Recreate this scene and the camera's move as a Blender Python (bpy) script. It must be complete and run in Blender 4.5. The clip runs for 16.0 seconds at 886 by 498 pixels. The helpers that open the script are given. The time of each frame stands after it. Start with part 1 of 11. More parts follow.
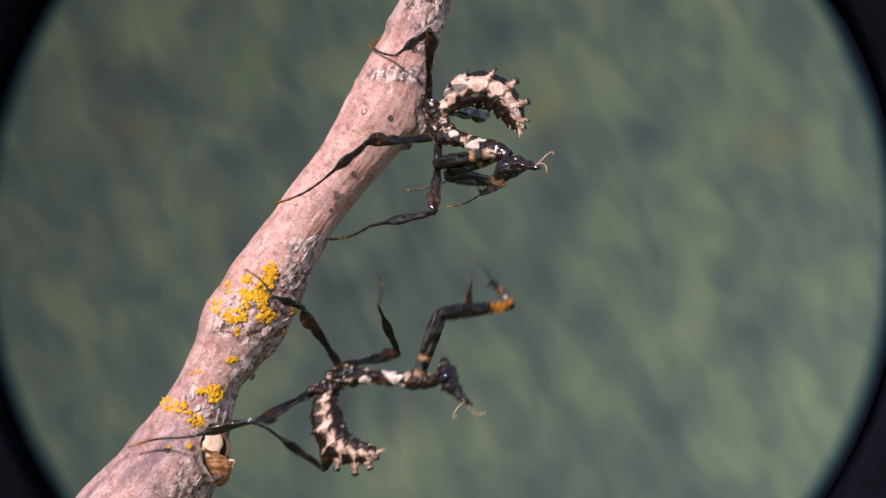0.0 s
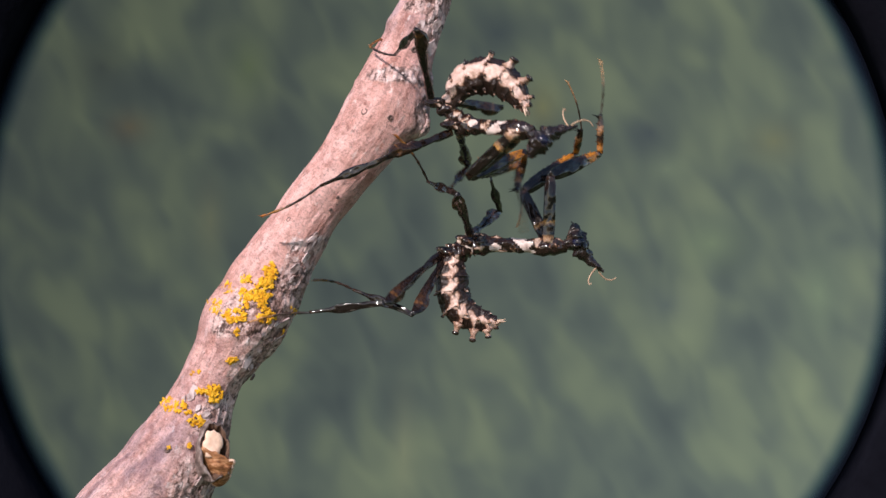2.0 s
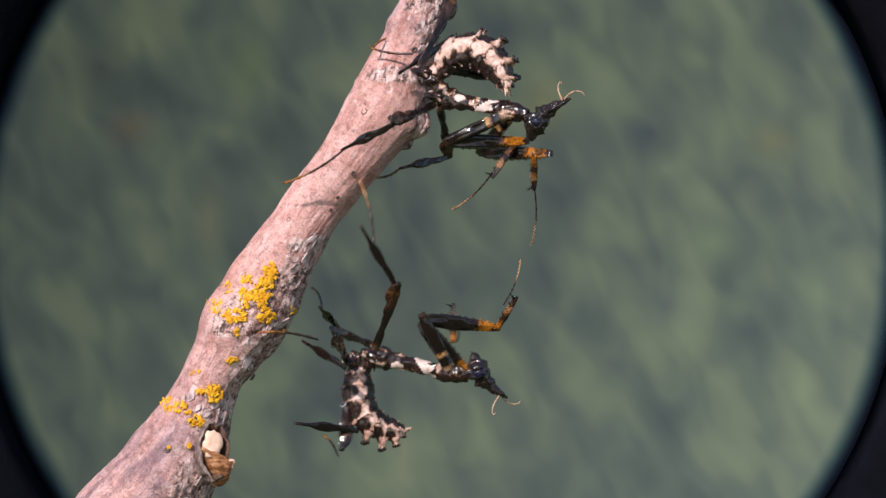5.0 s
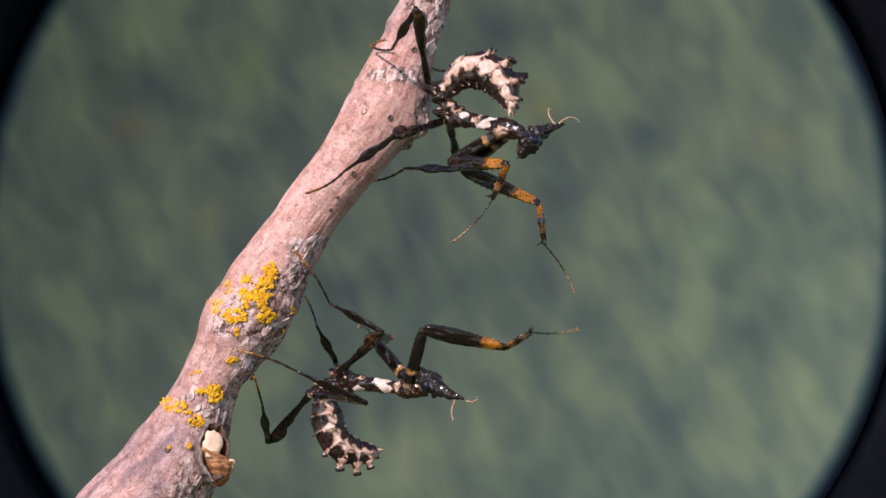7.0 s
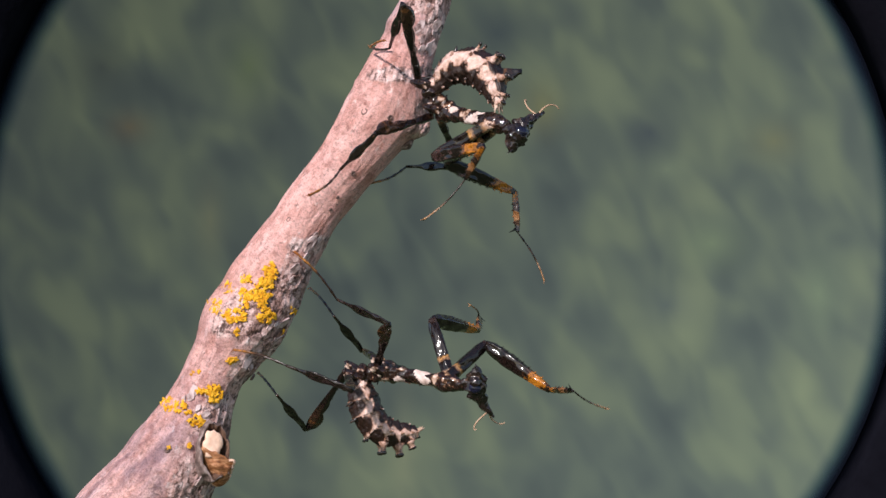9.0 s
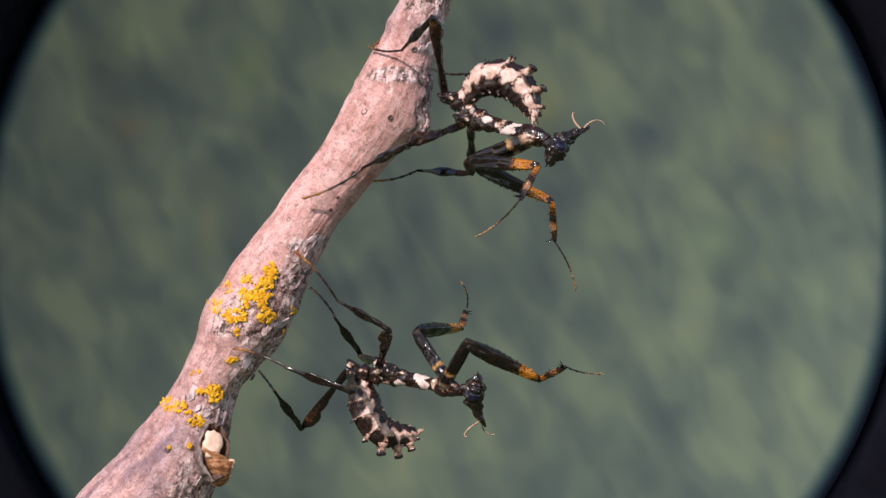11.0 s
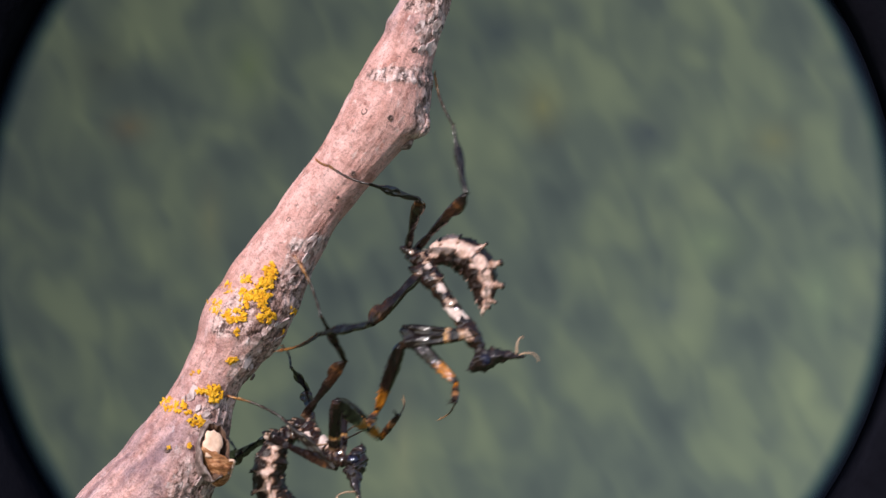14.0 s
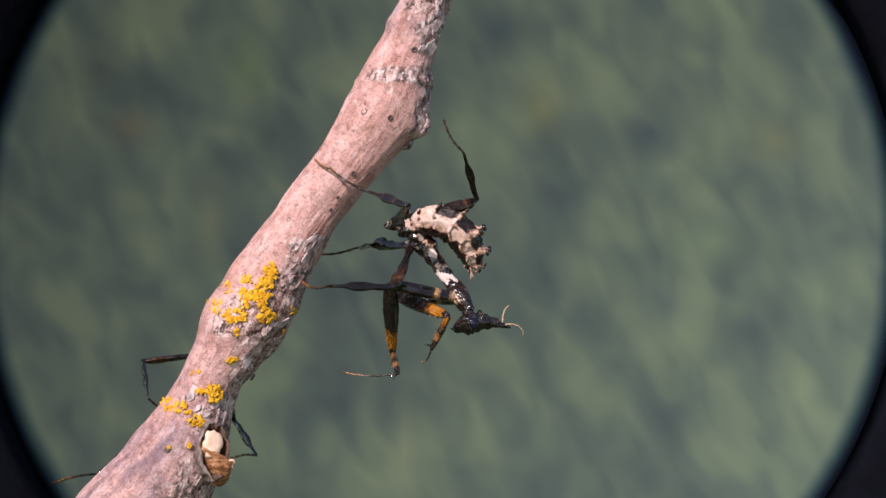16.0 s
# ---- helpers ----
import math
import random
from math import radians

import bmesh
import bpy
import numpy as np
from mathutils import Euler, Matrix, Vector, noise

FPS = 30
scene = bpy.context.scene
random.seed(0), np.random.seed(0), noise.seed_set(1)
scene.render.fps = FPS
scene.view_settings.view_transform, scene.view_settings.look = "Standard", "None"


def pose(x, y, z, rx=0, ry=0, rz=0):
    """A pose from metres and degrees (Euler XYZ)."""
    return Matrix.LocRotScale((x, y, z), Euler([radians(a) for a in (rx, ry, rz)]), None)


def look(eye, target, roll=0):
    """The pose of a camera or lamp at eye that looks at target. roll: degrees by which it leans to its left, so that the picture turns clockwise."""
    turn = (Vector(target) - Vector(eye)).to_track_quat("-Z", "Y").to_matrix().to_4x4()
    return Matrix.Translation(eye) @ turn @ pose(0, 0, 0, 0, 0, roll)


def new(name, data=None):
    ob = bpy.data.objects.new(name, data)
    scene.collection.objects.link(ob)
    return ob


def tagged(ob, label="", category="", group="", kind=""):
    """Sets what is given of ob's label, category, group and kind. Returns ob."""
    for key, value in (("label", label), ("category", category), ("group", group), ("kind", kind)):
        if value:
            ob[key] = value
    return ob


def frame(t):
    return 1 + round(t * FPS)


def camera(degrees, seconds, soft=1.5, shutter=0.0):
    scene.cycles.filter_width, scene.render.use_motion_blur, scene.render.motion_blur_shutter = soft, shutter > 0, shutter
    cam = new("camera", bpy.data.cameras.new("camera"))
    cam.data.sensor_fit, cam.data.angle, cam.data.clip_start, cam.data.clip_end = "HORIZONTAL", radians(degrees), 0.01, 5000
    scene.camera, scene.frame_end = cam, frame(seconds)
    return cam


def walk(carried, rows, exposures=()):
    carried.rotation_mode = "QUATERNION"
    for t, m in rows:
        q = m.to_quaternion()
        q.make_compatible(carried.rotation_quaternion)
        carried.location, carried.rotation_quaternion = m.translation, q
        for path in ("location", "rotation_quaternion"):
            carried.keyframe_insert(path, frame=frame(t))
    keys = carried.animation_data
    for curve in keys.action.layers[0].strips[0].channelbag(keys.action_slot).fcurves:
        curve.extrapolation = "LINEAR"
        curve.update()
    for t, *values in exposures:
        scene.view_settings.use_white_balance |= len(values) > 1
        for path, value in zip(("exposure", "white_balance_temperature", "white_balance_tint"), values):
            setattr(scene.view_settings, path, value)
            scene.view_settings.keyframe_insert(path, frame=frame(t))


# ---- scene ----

# ---- camera ----
SECONDS = 16.0
DISTANCE = 0.14754
cam = camera(24.0, SECONDS, soft=1.5, shutter=1.0)
walk(cam, [(0.0, look((0, -DISTANCE, 0), (0, 0, 0))), (SECONDS, look((0, -DISTANCE, 0), (0, 0, 0)))])

# ---- world and sun ----
SUN_FROM = Vector((-0.4, -0.7, 0.6)).normalized()
world = bpy.data.worlds.new("open_sky")
scene.world = world
world.use_nodes = True
wn = world.node_tree.nodes
sky = wn.new("ShaderNodeTexSky")
sky.sky_type = "NISHITA"
sky.sun_disc = False
sky.sun_elevation = math.asin(SUN_FROM.z)
sky.sun_rotation = math.atan2(SUN_FROM.x, SUN_FROM.y)
wn["Background"].inputs["Strength"].default_value = 0.15
world.node_tree.links.new(sky.outputs["Color"], wn["Background"].inputs["Color"])
sun_data = bpy.data.lights.new("sun", "SUN")
sun_data.energy, sun_data.angle, sun_data.color = 4.05, radians(0.6), (1.0, 0.917, 0.903)
sun = new("sun", sun_data)
sun.matrix_world = look(SUN_FROM * 2.0, (0, 0, 0))

# ---- small tools ----
MM = 0.001
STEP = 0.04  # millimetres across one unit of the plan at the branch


def mm(x, y, z, rx=0, ry=0, rz=0):
    """A pose from millimetres and degrees."""
    return pose(x * MM, y * MM, z * MM, rx, ry, rz)


def spot(px, py, y=0.0):
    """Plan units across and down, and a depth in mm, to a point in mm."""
    k = STEP * (1 + y * MM / DISTANCE)
    return Vector(((px - 784) * k, y, (441 - py) * k))


def smooth_mesh(name, bm, mats):
    data = bpy.data.meshes.new(name)
    bmesh.ops.scale(bm, vec=(MM, MM, MM), verts=bm.verts)
    bm.normal_update()
    bm.to_mesh(data)
    bm.free()
    data.polygons.foreach_set("use_smooth", [True] * len(data.polygons))
    for m in mats if isinstance(mats, (list, tuple)) else [mats]:
        data.materials.append(m)
    return data


def part(name, bm, mats, parent=None, label=""):
    """Links a bmesh in millimetres as one mesh object under a thing or a part."""
    ob = new(name, bm if isinstance(bm, bpy.types.Mesh) else smooth_mesh(name, bm, mats))
    ob.parent = parent
    return tagged(ob, label)


def catmull(points, steps):
    """A smooth curve through points (any dimension), with that many steps a span."""
    p = np.array(points, float)
    p = np.vstack([2 * p[0] - p[1], p, 2 * p[-1] - p[-2]])
    res = []
    for i in range(1, len(p) - 2):
        for k in range(steps):
            t = k / steps
            a, b, c, d = p[i - 1], p[i], p[i + 1], p[i + 2]
            res.append(0.5 * (2 * b + (c - a) * t + (2 * a - 5 * b + 4 * c - d) * t * t + (3 * b - a - 3 * c + d) * t ** 3))
    res.append(p[-2])
    return np.array(res)


def sweep(bm, spine, ry, rz, sides=12, up=(0, 1, 0), rough=0.0, grain=3.0, slot=None, ridge=0.0, square=1.0):
    """A closed tube along spine with half-widths ry (along up) and rz. slot(i, a): material index of a face. square below 1 flattens its sides."""

    def full(v):
        return math.copysign(abs(v) ** square, v)

    n = len(spine)
    spine = [Vector(p) for p in spine]
    side_ref = Vector(up)
    rings = []
    for i, p in enumerate(spine):
        d = (spine[min(i + 1, n - 1)] - spine[max(i - 1, 0)]).normalized()
        y = (side_ref - d * side_ref.dot(d)).normalized()
        z = d.cross(y)
        ring = []
        for k in range(sides):
            a = 2 * math.pi * k / sides
            off = (y * full(math.cos(a)) * ry[i] + z * full(math.sin(a)) * rz[i]) * (1 + ridge * math.cos(5 * a))
            q = p + off
            if rough:
                q = q + off * rough * noise.noise(q * grain)
            ring.append(bm.verts.new(q))
        rings.append(ring)
    for i in range(n - 1):
        for k in range(sides):
            f = bm.faces.new((rings[i][k], rings[i][(k + 1) % sides], rings[i + 1][(k + 1) % sides], rings[i + 1][k]))
            if slot:
                f.material_index = slot(i / (n - 1), 2 * math.pi * (k + 0.5) / sides)
    bm.faces.new(list(reversed(rings[0])))
    bm.faces.new(rings[-1])
    return bm


def blob(bm, at, r, subdivisions=2, rough=0.0, grain=3.0, slot=0):
    """A rounded lump of half-widths r at a point."""
    made = bmesh.ops.create_icosphere(bm, subdivisions=subdivisions, radius=1.0)["verts"]
    r = (r, r, r) if isinstance(r, (int, float)) else r
    for v in made:
        k = 1 + rough * noise.noise(v.co * grain + Vector(at))
        v.co = Vector((v.co.x * r[0] * k + at[0], v.co.y * r[1] * k + at[1], v.co.z * r[2] * k + at[2]))
    for v in made:
        for f in v.link_faces:
            f.material_index = slot
    return made


def spike(bm, at, to, r, sides=6, slot=0, bulb=0.0):
    """A thorn from at to to; bulb gives it a thick tip."""
    a, b = Vector(at), Vector(to)
    prof = [1.5, 0.95, 0.42 + bulb, 0.08 + bulb * 0.9]
    ref = (0, 1, 0) if abs((b - a).normalized().y) < 0.9 else (1, 0, 0)
    sweep(bm, [a.lerp(b, t) for t in (0, 0.4, 0.8, 1.0)], [r * k for k in prof], [r * k for k in prof], sides, ref, slot=lambda i, k: slot)


def knob(bm, at, to, r, slot=1):
    """A stalked lobe with a swollen, ragged tip."""
    a, b = Vector(at), Vector(to)
    prof = ((0.0, 1.7), (0.3, 1.05), (0.55, 0.68), (0.72, 0.85), (0.88, 0.98), (0.97, 0.7), (1.0, 0.25))
    ref = (0, 1, 0) if abs((b - a).normalized().y) < 0.9 else (1, 0, 0)
    sweep(bm, [a.lerp(b, t) for t, _ in prof], [r * k for _, k in prof], [r * k for _, k in prof], 10, ref, rough=0.35, grain=4.0, slot=lambda i, k: slot if i > 0.45 else 0)


# ---- materials ----
def node_mat(name):
    m = bpy.data.materials.new(name)
    m.use_nodes = True
    nt = m.node_tree
    return m, nt, nt.nodes, nt.links, nt.nodes["Principled BSDF"]


def ramp(nodes, stops):
    r = nodes.new("ShaderNodeValToRGB")
    els = r.color_ramp.elements
    while len(els) > 1:
        els.remove(els[-1])
    els[0].position, els[0].color = stops[0][0], (*stops[0][1], 1)
    for p, c in stops[1:]:
        e = els.new(p)
        e.color = (*c, 1)
    return r


def coords(nodes, links, scale=1000.0, stretch=(1, 1, 1)):
    tc = nodes.new("ShaderNodeTexCoord")
    mp = nodes.new("ShaderNodeMapping")
    mp.inputs["Scale"].default_value = [scale * s for s in stretch]
    links.new(tc.outputs["Object"], mp.inputs["Vector"])
    return mp.outputs["Vector"]


def noise_tex(nodes, links, vec, scale, detail=4.0, rough=0.55, warp=0.0):
    n = nodes.new("ShaderNodeTexNoise")
    n.inputs["Scale"].default_value, n.inputs["Detail"].default_value, n.inputs["Roughness"].default_value = scale, detail, rough
    n.inputs["Distortion"].default_value = warp
    links.new(vec, n.inputs["Vector"])
    return n.outputs["Fac"]


def bump(nodes, links, bsdf, height, strength, distance):
    b = nodes.new("ShaderNodeBump")
    b.inputs["Strength"].default_value, b.inputs["Distance"].default_value = strength, distance
    links.new(height, b.inputs["Height"])
    links.new(b.outputs["Normal"], bsdf.inputs["Normal"])


def speckled(name, stops, scale=2.0, roughness=0.4, relief=0.25, stretch=(1, 1, 1), detail=5.0, shine=0.3, smooth=False):
    """A surface whose colour wanders over the stops, with fine relief; scale in cycles a millimetre."""
    m, nt, nodes, links, bsdf = node_mat(name)
    vec = coords(nodes, links, stretch=stretch)
    fac = noise_tex(nodes, links, vec, scale, detail, 0.6)
    r = ramp(nodes, stops)
    links.new(fac, r.inputs["Fac"])
    links.new(r.outputs["Color"], bsdf.inputs["Base Color"])
    bsdf.inputs["Roughness"].default_value = roughness
    bsdf.inputs["Specular IOR Level"].default_value = shine
    if smooth:  # polished dents instead of grain
        bump(nodes, links, bsdf, noise_tex(nodes, links, vec, 2.6, 0.6), relief, 0.0003)
    else:
        bump(nodes, links, bsdf, noise_tex(nodes, links, vec, scale * 5, 3.0), relief, 0.00006)
    return m


def stretched_x(nodes, links, vec, k):
    """Coordinates drawn out along a limb."""
    mp = nodes.new("ShaderNodeMapping")
    mp.inputs["Scale"].default_value = (k, 1, 1)
    links.new(vec, mp.inputs["Vector"])
    return mp.outputs["Vector"]


def banded(name, length, stops, roughness=0.14, jitter=0.05):
    """Leg cuticle whose colour changes along the segment (0 to 1 of its length in mm), with ragged borders."""
    m, nt, nodes, links, bsdf = node_mat(name)
    vec = coords(nodes, links)
    sep = nodes.new("ShaderNodeSeparateXYZ")
    links.new(vec, sep.inputs[0])
    fac = noise_tex(nodes, links, vec, 4.0, 3.0)
    mul = nodes.new("ShaderNodeMath")
    mul.operation = "MULTIPLY_ADD"
    mul.inputs[1].default_value, mul.inputs[2].default_value = jitter * 2, -jitter
    links.new(fac, mul.inputs[0])
    div = nodes.new("ShaderNodeMath")
    div.operation = "MULTIPLY_ADD"
    div.inputs[1].default_value = 1.0 / length
    links.new(sep.outputs["X"], div.inputs[0])
    links.new(mul.outputs[0], div.inputs[2])
    r = ramp(nodes, stops)
    links.new(div.outputs[0], r.inputs["Fac"])
    mix = nodes.new("ShaderNodeMixRGB")
    mix.blend_type = "MULTIPLY"
    mix.inputs["Fac"].default_value = 0.85
    shade = ramp(nodes, [(0.36, (0.14, 0.1, 0.09)), (0.47, (0.85, 0.8, 0.78)), (0.65, (1.2, 1.15, 1.1))])
    links.new(noise_tex(nodes, links, vec, 7.0, 3.0), shade.inputs["Fac"])
    links.new(r.outputs["Color"], mix.inputs["Color1"])
    links.new(shade.outputs["Color"], mix.inputs["Color2"])
    links.new(mix.outputs["Color"], bsdf.inputs["Base Color"])
    # a waxy sheen below, a thin glossy skin above
    bsdf.inputs["Roughness"].default_value = 0.45
    bsdf.inputs["Coat Weight"].default_value, bsdf.inputs["Coat Roughness"].default_value = 1.0, roughness * 0.7
    bsdf.inputs["Specular IOR Level"].default_value = 0.06
    relief = nodes.new("ShaderNodeBump")
    relief.inputs["Strength"].default_value, relief.inputs["Distance"].default_value = 0.75, 0.0004
    links.new(noise_tex(nodes, links, stretched_x(nodes, links, vec, 0.45), 2.2, 0.5, 0.5), relief.inputs["Height"])
    links.new(relief.outputs["Normal"], bsdf.inputs["Normal"])
    links.new(relief.outputs["Normal"], bsdf.inputs["Coat Normal"])
    return m


BLACK = (0.0115, 0.0062, 0.0052)
BROWN = (0.036, 0.017, 0.01)
RUST = (0.042, 0.0175, 0.009)
ORANGE = (0.38, 0.135, 0.011)
CREAM = (0.68, 0.47, 0.37)
TAN = (0.35, 0.2, 0.11)

M_BODY = speckled("body_cuticle", [(0.3, BLACK), (0.57, (0.025, 0.011, 0.008)), (0.61, (0.14, 0.065, 0.035)), (0.645, (0.5, 0.33, 0.25)), (0.76, (0.7, 0.5, 0.42))], 1.25, 0.1, 0.8, (1, 1, 1), 3.0, 0.6, True)
M_DARK = speckled("dark_cuticle", [(0.35, BLACK), (0.7, (0.05, 0.022, 0.012))], 2.0, 0.35)
M_CREAM = speckled("cream_cuticle", [(0.3, (0.2, 0.11, 0.06)), (0.42, (0.5, 0.35, 0.24)), (0.6, CREAM), (0.75, (0.75, 0.62, 0.5))], 1.6, 0.5)
M_WHITE = speckled("white_patch", [(0.32, (0.28, 0.18, 0.15)), (0.43, (0.56, 0.41, 0.36)), (0.6, (0.74, 0.6, 0.55))], 2.2, 0.35, 0.4)
M_EYE = speckled("eye_glaze", [(0.3, (0.005, 0.005, 0.012)), (0.7, (0.012, 0.012, 0.034))], 3.0, 0.07, 0.05, shine=0.5)
M_ANTENNA = speckled("antenna_tan", [(0.3, (0.3, 0.17, 0.1)), (0.7, (0.55, 0.38, 0.26))], 4.0, 0.5)
M_HEAD = speckled("head_cuticle", [(0.35, BLACK), (0.62, (0.022, 0.013, 0.012)), (0.75, (0.12, 0.07, 0.05))], 1.6, 0.1, 0.8, shine=0.6, smooth=True)
M_HIP = speckled("hip_cuticle", [(0.35, BLACK), (0.58, (0.03, 0.014, 0.01)), (0.62, (0.2, 0.11, 0.07)), (0.66, (0.6, 0.44, 0.37))], 1.5, 0.1, 0.8, (1, 1, 1), 2.0, 0.6, True)
M_THORN = speckled("thorn_dark", [(0.35, BLACK), (0.7, BROWN)], 3.0, 0.15, 0.5, shine=0.7)


def abdomen_material():
    """Cream with ragged dark brown fields; how pale a place is lies on the mesh."""
    m, nt, nodes, links, bsdf = node_mat("abdomen_cuticle")
    vec = coords(nodes, links)
    at = nodes.new("ShaderNodeAttribute")
    at.attribute_name = "pale"
    rag = nodes.new("ShaderNodeMath")
    rag.operation = "MULTIPLY_ADD"
    rag.inputs[1].default_value = 0.75
    links.new(noise_tex(nodes, links, vec, 1.8, 5.0, 0.6), rag.inputs[0])
    links.new(at.outputs["Fac"], rag.inputs[2])
    r = ramp(nodes, [(0.15, (0.02, 0.009, 0.007)), (0.38, (0.042, 0.018, 0.012)), (0.45, (0.16, 0.075, 0.05)), (0.53, (0.42, 0.24, 0.17)), (0.66, (0.72, 0.48, 0.4)), (0.8, (0.82, 0.6, 0.53))])
    links.new(rag.outputs[0], r.inputs["Fac"])
    fine = noise_tex(nodes, links, vec, 6.0, 4.0, 0.65)
    fr = ramp(nodes, [(0.3, (0.62, 0.52, 0.47)), (0.5, (1, 1, 1))])
    links.new(fine, fr.inputs["Fac"])
    mul = nodes.new("ShaderNodeMixRGB")
    mul.blend_type = "MULTIPLY"
    mul.inputs["Fac"].default_value = 0.8
    links.new(r.outputs["Color"], mul.inputs["Color1"])
    links.new(fr.outputs["Color"], mul.inputs["Color2"])
    links.new(mul.outputs["Color"], bsdf.inputs["Base Color"])
    bsdf.inputs["Roughness"].default_value = 0.3
    bump(nodes, links, bsdf, fine, 0.8, 0.0001)
    return m


M_ABDOMEN = abdomen_material()


def mixed(nodes, links, kind, fac, one, two):
    """A colour mix; fac is a number or an output."""
    m = nodes.new("ShaderNodeMixRGB")
    m.blend_type = kind
    if isinstance(fac, (int, float)):
        m.inputs["Fac"].default_value = fac
    else:
        links.new(fac, m.inputs["Fac"])
    for name, v in (("Color1", one), ("Color2", two)):
        if isinstance(v, tuple):
            m.inputs[name].default_value = (*v, 1)
        else:
            links.new(v, m.inputs[name])
    return m.outputs["Color"]


def stretched(nodes, links, vec, k):
    mp = nodes.new("ShaderNodeMapping")
    mp.inputs["Scale"].default_value = (1, 1, k)
    links.new(vec, mp.inputs["Vector"])
    return mp.outputs["Vector"]


def step(nodes, links, value, lo, hi):
    r = ramp(nodes, [(lo, (0, 0, 0)), (hi, (1, 1, 1))])
    links.new(value, r.inputs["Fac"])
    return r.outputs["Color"]


def bark_material():
    m, nt, nodes, links, bsdf = node_mat("pink_grey_bark")
    at = nodes.new("ShaderNodeAttribute")
    at.attribute_name = "along"
    flat = at.outputs["Vector"]
    sc = nodes.new("ShaderNodeAttribute")
    sc.attribute_name = "scaly"
    long = stretched(nodes, links, flat, 0.45)
    longer = stretched(nodes, links, flat, 0.2)
    # smooth young bark: pink with grey and brown clouds, long streaks and pale skin flakes
    base = ramp(nodes, [(0.3, (0.5, 0.245, 0.205)), (0.42, (0.65, 0.355, 0.312)), (0.54, (0.75, 0.435, 0.395)), (0.68, (0.81, 0.51, 0.475))])
    links.new(noise_tex(nodes, links, long, 0.7, 6.0, 0.62), base.inputs["Fac"])
    col = base.outputs["Color"]
    col = mixed(nodes, links, "MULTIPLY", step(nodes, links, noise_tex(nodes, links, long, 1.1, 4.0, 0.6), 0.5, 0.66), col, (0.84, 0.74, 0.71))
    col = mixed(nodes, links, "MIX", step(nodes, links, noise_tex(nodes, links, long, 2.1, 6.0, 0.68), 0.6, 0.68), col, (0.82, 0.63, 0.6))
    col = mixed(nodes, links, "MULTIPLY", step(nodes, links, noise_tex(nodes, links, long, 1.5, 5.0, 0.62), 0.62, 0.72), col, (0.5, 0.36, 0.33))
    # the oldest stretches have weathered to mauve and grey, in clouds and streaks
    age = nodes.new("ShaderNodeAttribute")
    age.attribute_name = "worn"
    cloud = nodes.new("ShaderNodeMath")
    cloud.operation = "MULTIPLY"
    links.new(age.outputs["Fac"], cloud.inputs[0])
    links.new(step(nodes, links, noise_tex(nodes, links, long, 0.9, 6.0, 0.65), 0.36, 0.6), cloud.inputs[1])
    col = mixed(nodes, links, "MIX", cloud.outputs[0], col, mixed(nodes, links, "MULTIPLY", 1.0, col, (0.68, 0.76, 0.86)))
    streak = nodes.new("ShaderNodeMath")
    streak.operation = "MULTIPLY"
    links.new(age.outputs["Fac"], streak.inputs[0])
    links.new(step(nodes, links, noise_tex(nodes, links, longer, 0.8, 5.0, 0.6), 0.5, 0.62), streak.inputs[1])
    col = mixed(nodes, links, "MIX", streak.outputs[0], col, mixed(nodes, links, "MULTIPLY", 1.0, col, (0.54, 0.5, 0.54)))
    # old bark: torn angular plates, lilac-white to brown, with dark cracks between them
    bent = nodes.new("ShaderNodeVectorMath")
    bent.operation = "MULTIPLY_ADD"
    soft_noise = nodes.new("ShaderNodeTexNoise")
    soft_noise.inputs["Scale"].default_value, soft_noise.inputs["Detail"].default_value = 1.3, 6.0
    links.new(flat, soft_noise.inputs["Vector"])
    links.new(soft_noise.outputs["Color"], bent.inputs[0])
    bent.inputs[1].default_value = (1.5, 1.5, 1.5)
    links.new(long, bent.inputs[2])
    edge, cell = nodes.new("ShaderNodeTexVoronoi"), nodes.new("ShaderNodeTexVoronoi")
    edge.feature = "DISTANCE_TO_EDGE"
    for v in (edge, cell):
        v.inputs["Scale"].default_value = 1.15
        links.new(bent.outputs["Vector"], v.inputs["Vector"])
    gap = nodes.new("ShaderNodeMath")
    gap.operation = "MAXIMUM"
    links.new(step(nodes, links, edge.outputs["Distance"], 0.005, 0.09), gap.inputs[0])
    links.new(step(nodes, links, noise_tex(nodes, links, flat, 1.4, 4.0, 0.6), 0.44, 0.56), gap.inputs[1])
    vein = gap.outputs[0]
    tone = nodes.new("ShaderNodeSeparateXYZ")
    links.new(cell.outputs["Color"], tone.inputs[0])
    grey = ramp(nodes, [(0.34, (0.1, 0.052, 0.045)), (0.41, (0.36, 0.21, 0.18)), (0.49, (0.58, 0.37, 0.34)), (0.58, (0.72, 0.52, 0.495)), (0.7, (0.82, 0.69, 0.68))])
    patchy = nodes.new("ShaderNodeMath")
    patchy.operation = "MULTIPLY_ADD"
    patchy.inputs[1].default_value = 0.16
    links.new(tone.outputs["X"], patchy.inputs[0])
    lower_it = nodes.new("ShaderNodeMath")
    lower_it.operation = "SUBTRACT"
    lower_it.inputs[1].default_value = 0.07
    links.new(noise_tex(nodes, links, long, 1.9, 9.0, 0.75), lower_it.inputs[0])
    links.new(lower_it.outputs[0], patchy.inputs[2])
    links.new(patchy.outputs[0], grey.inputs["Fac"])
    old = mixed(nodes, links, "MULTIPLY", 0.75, grey.outputs["Color"], vein)
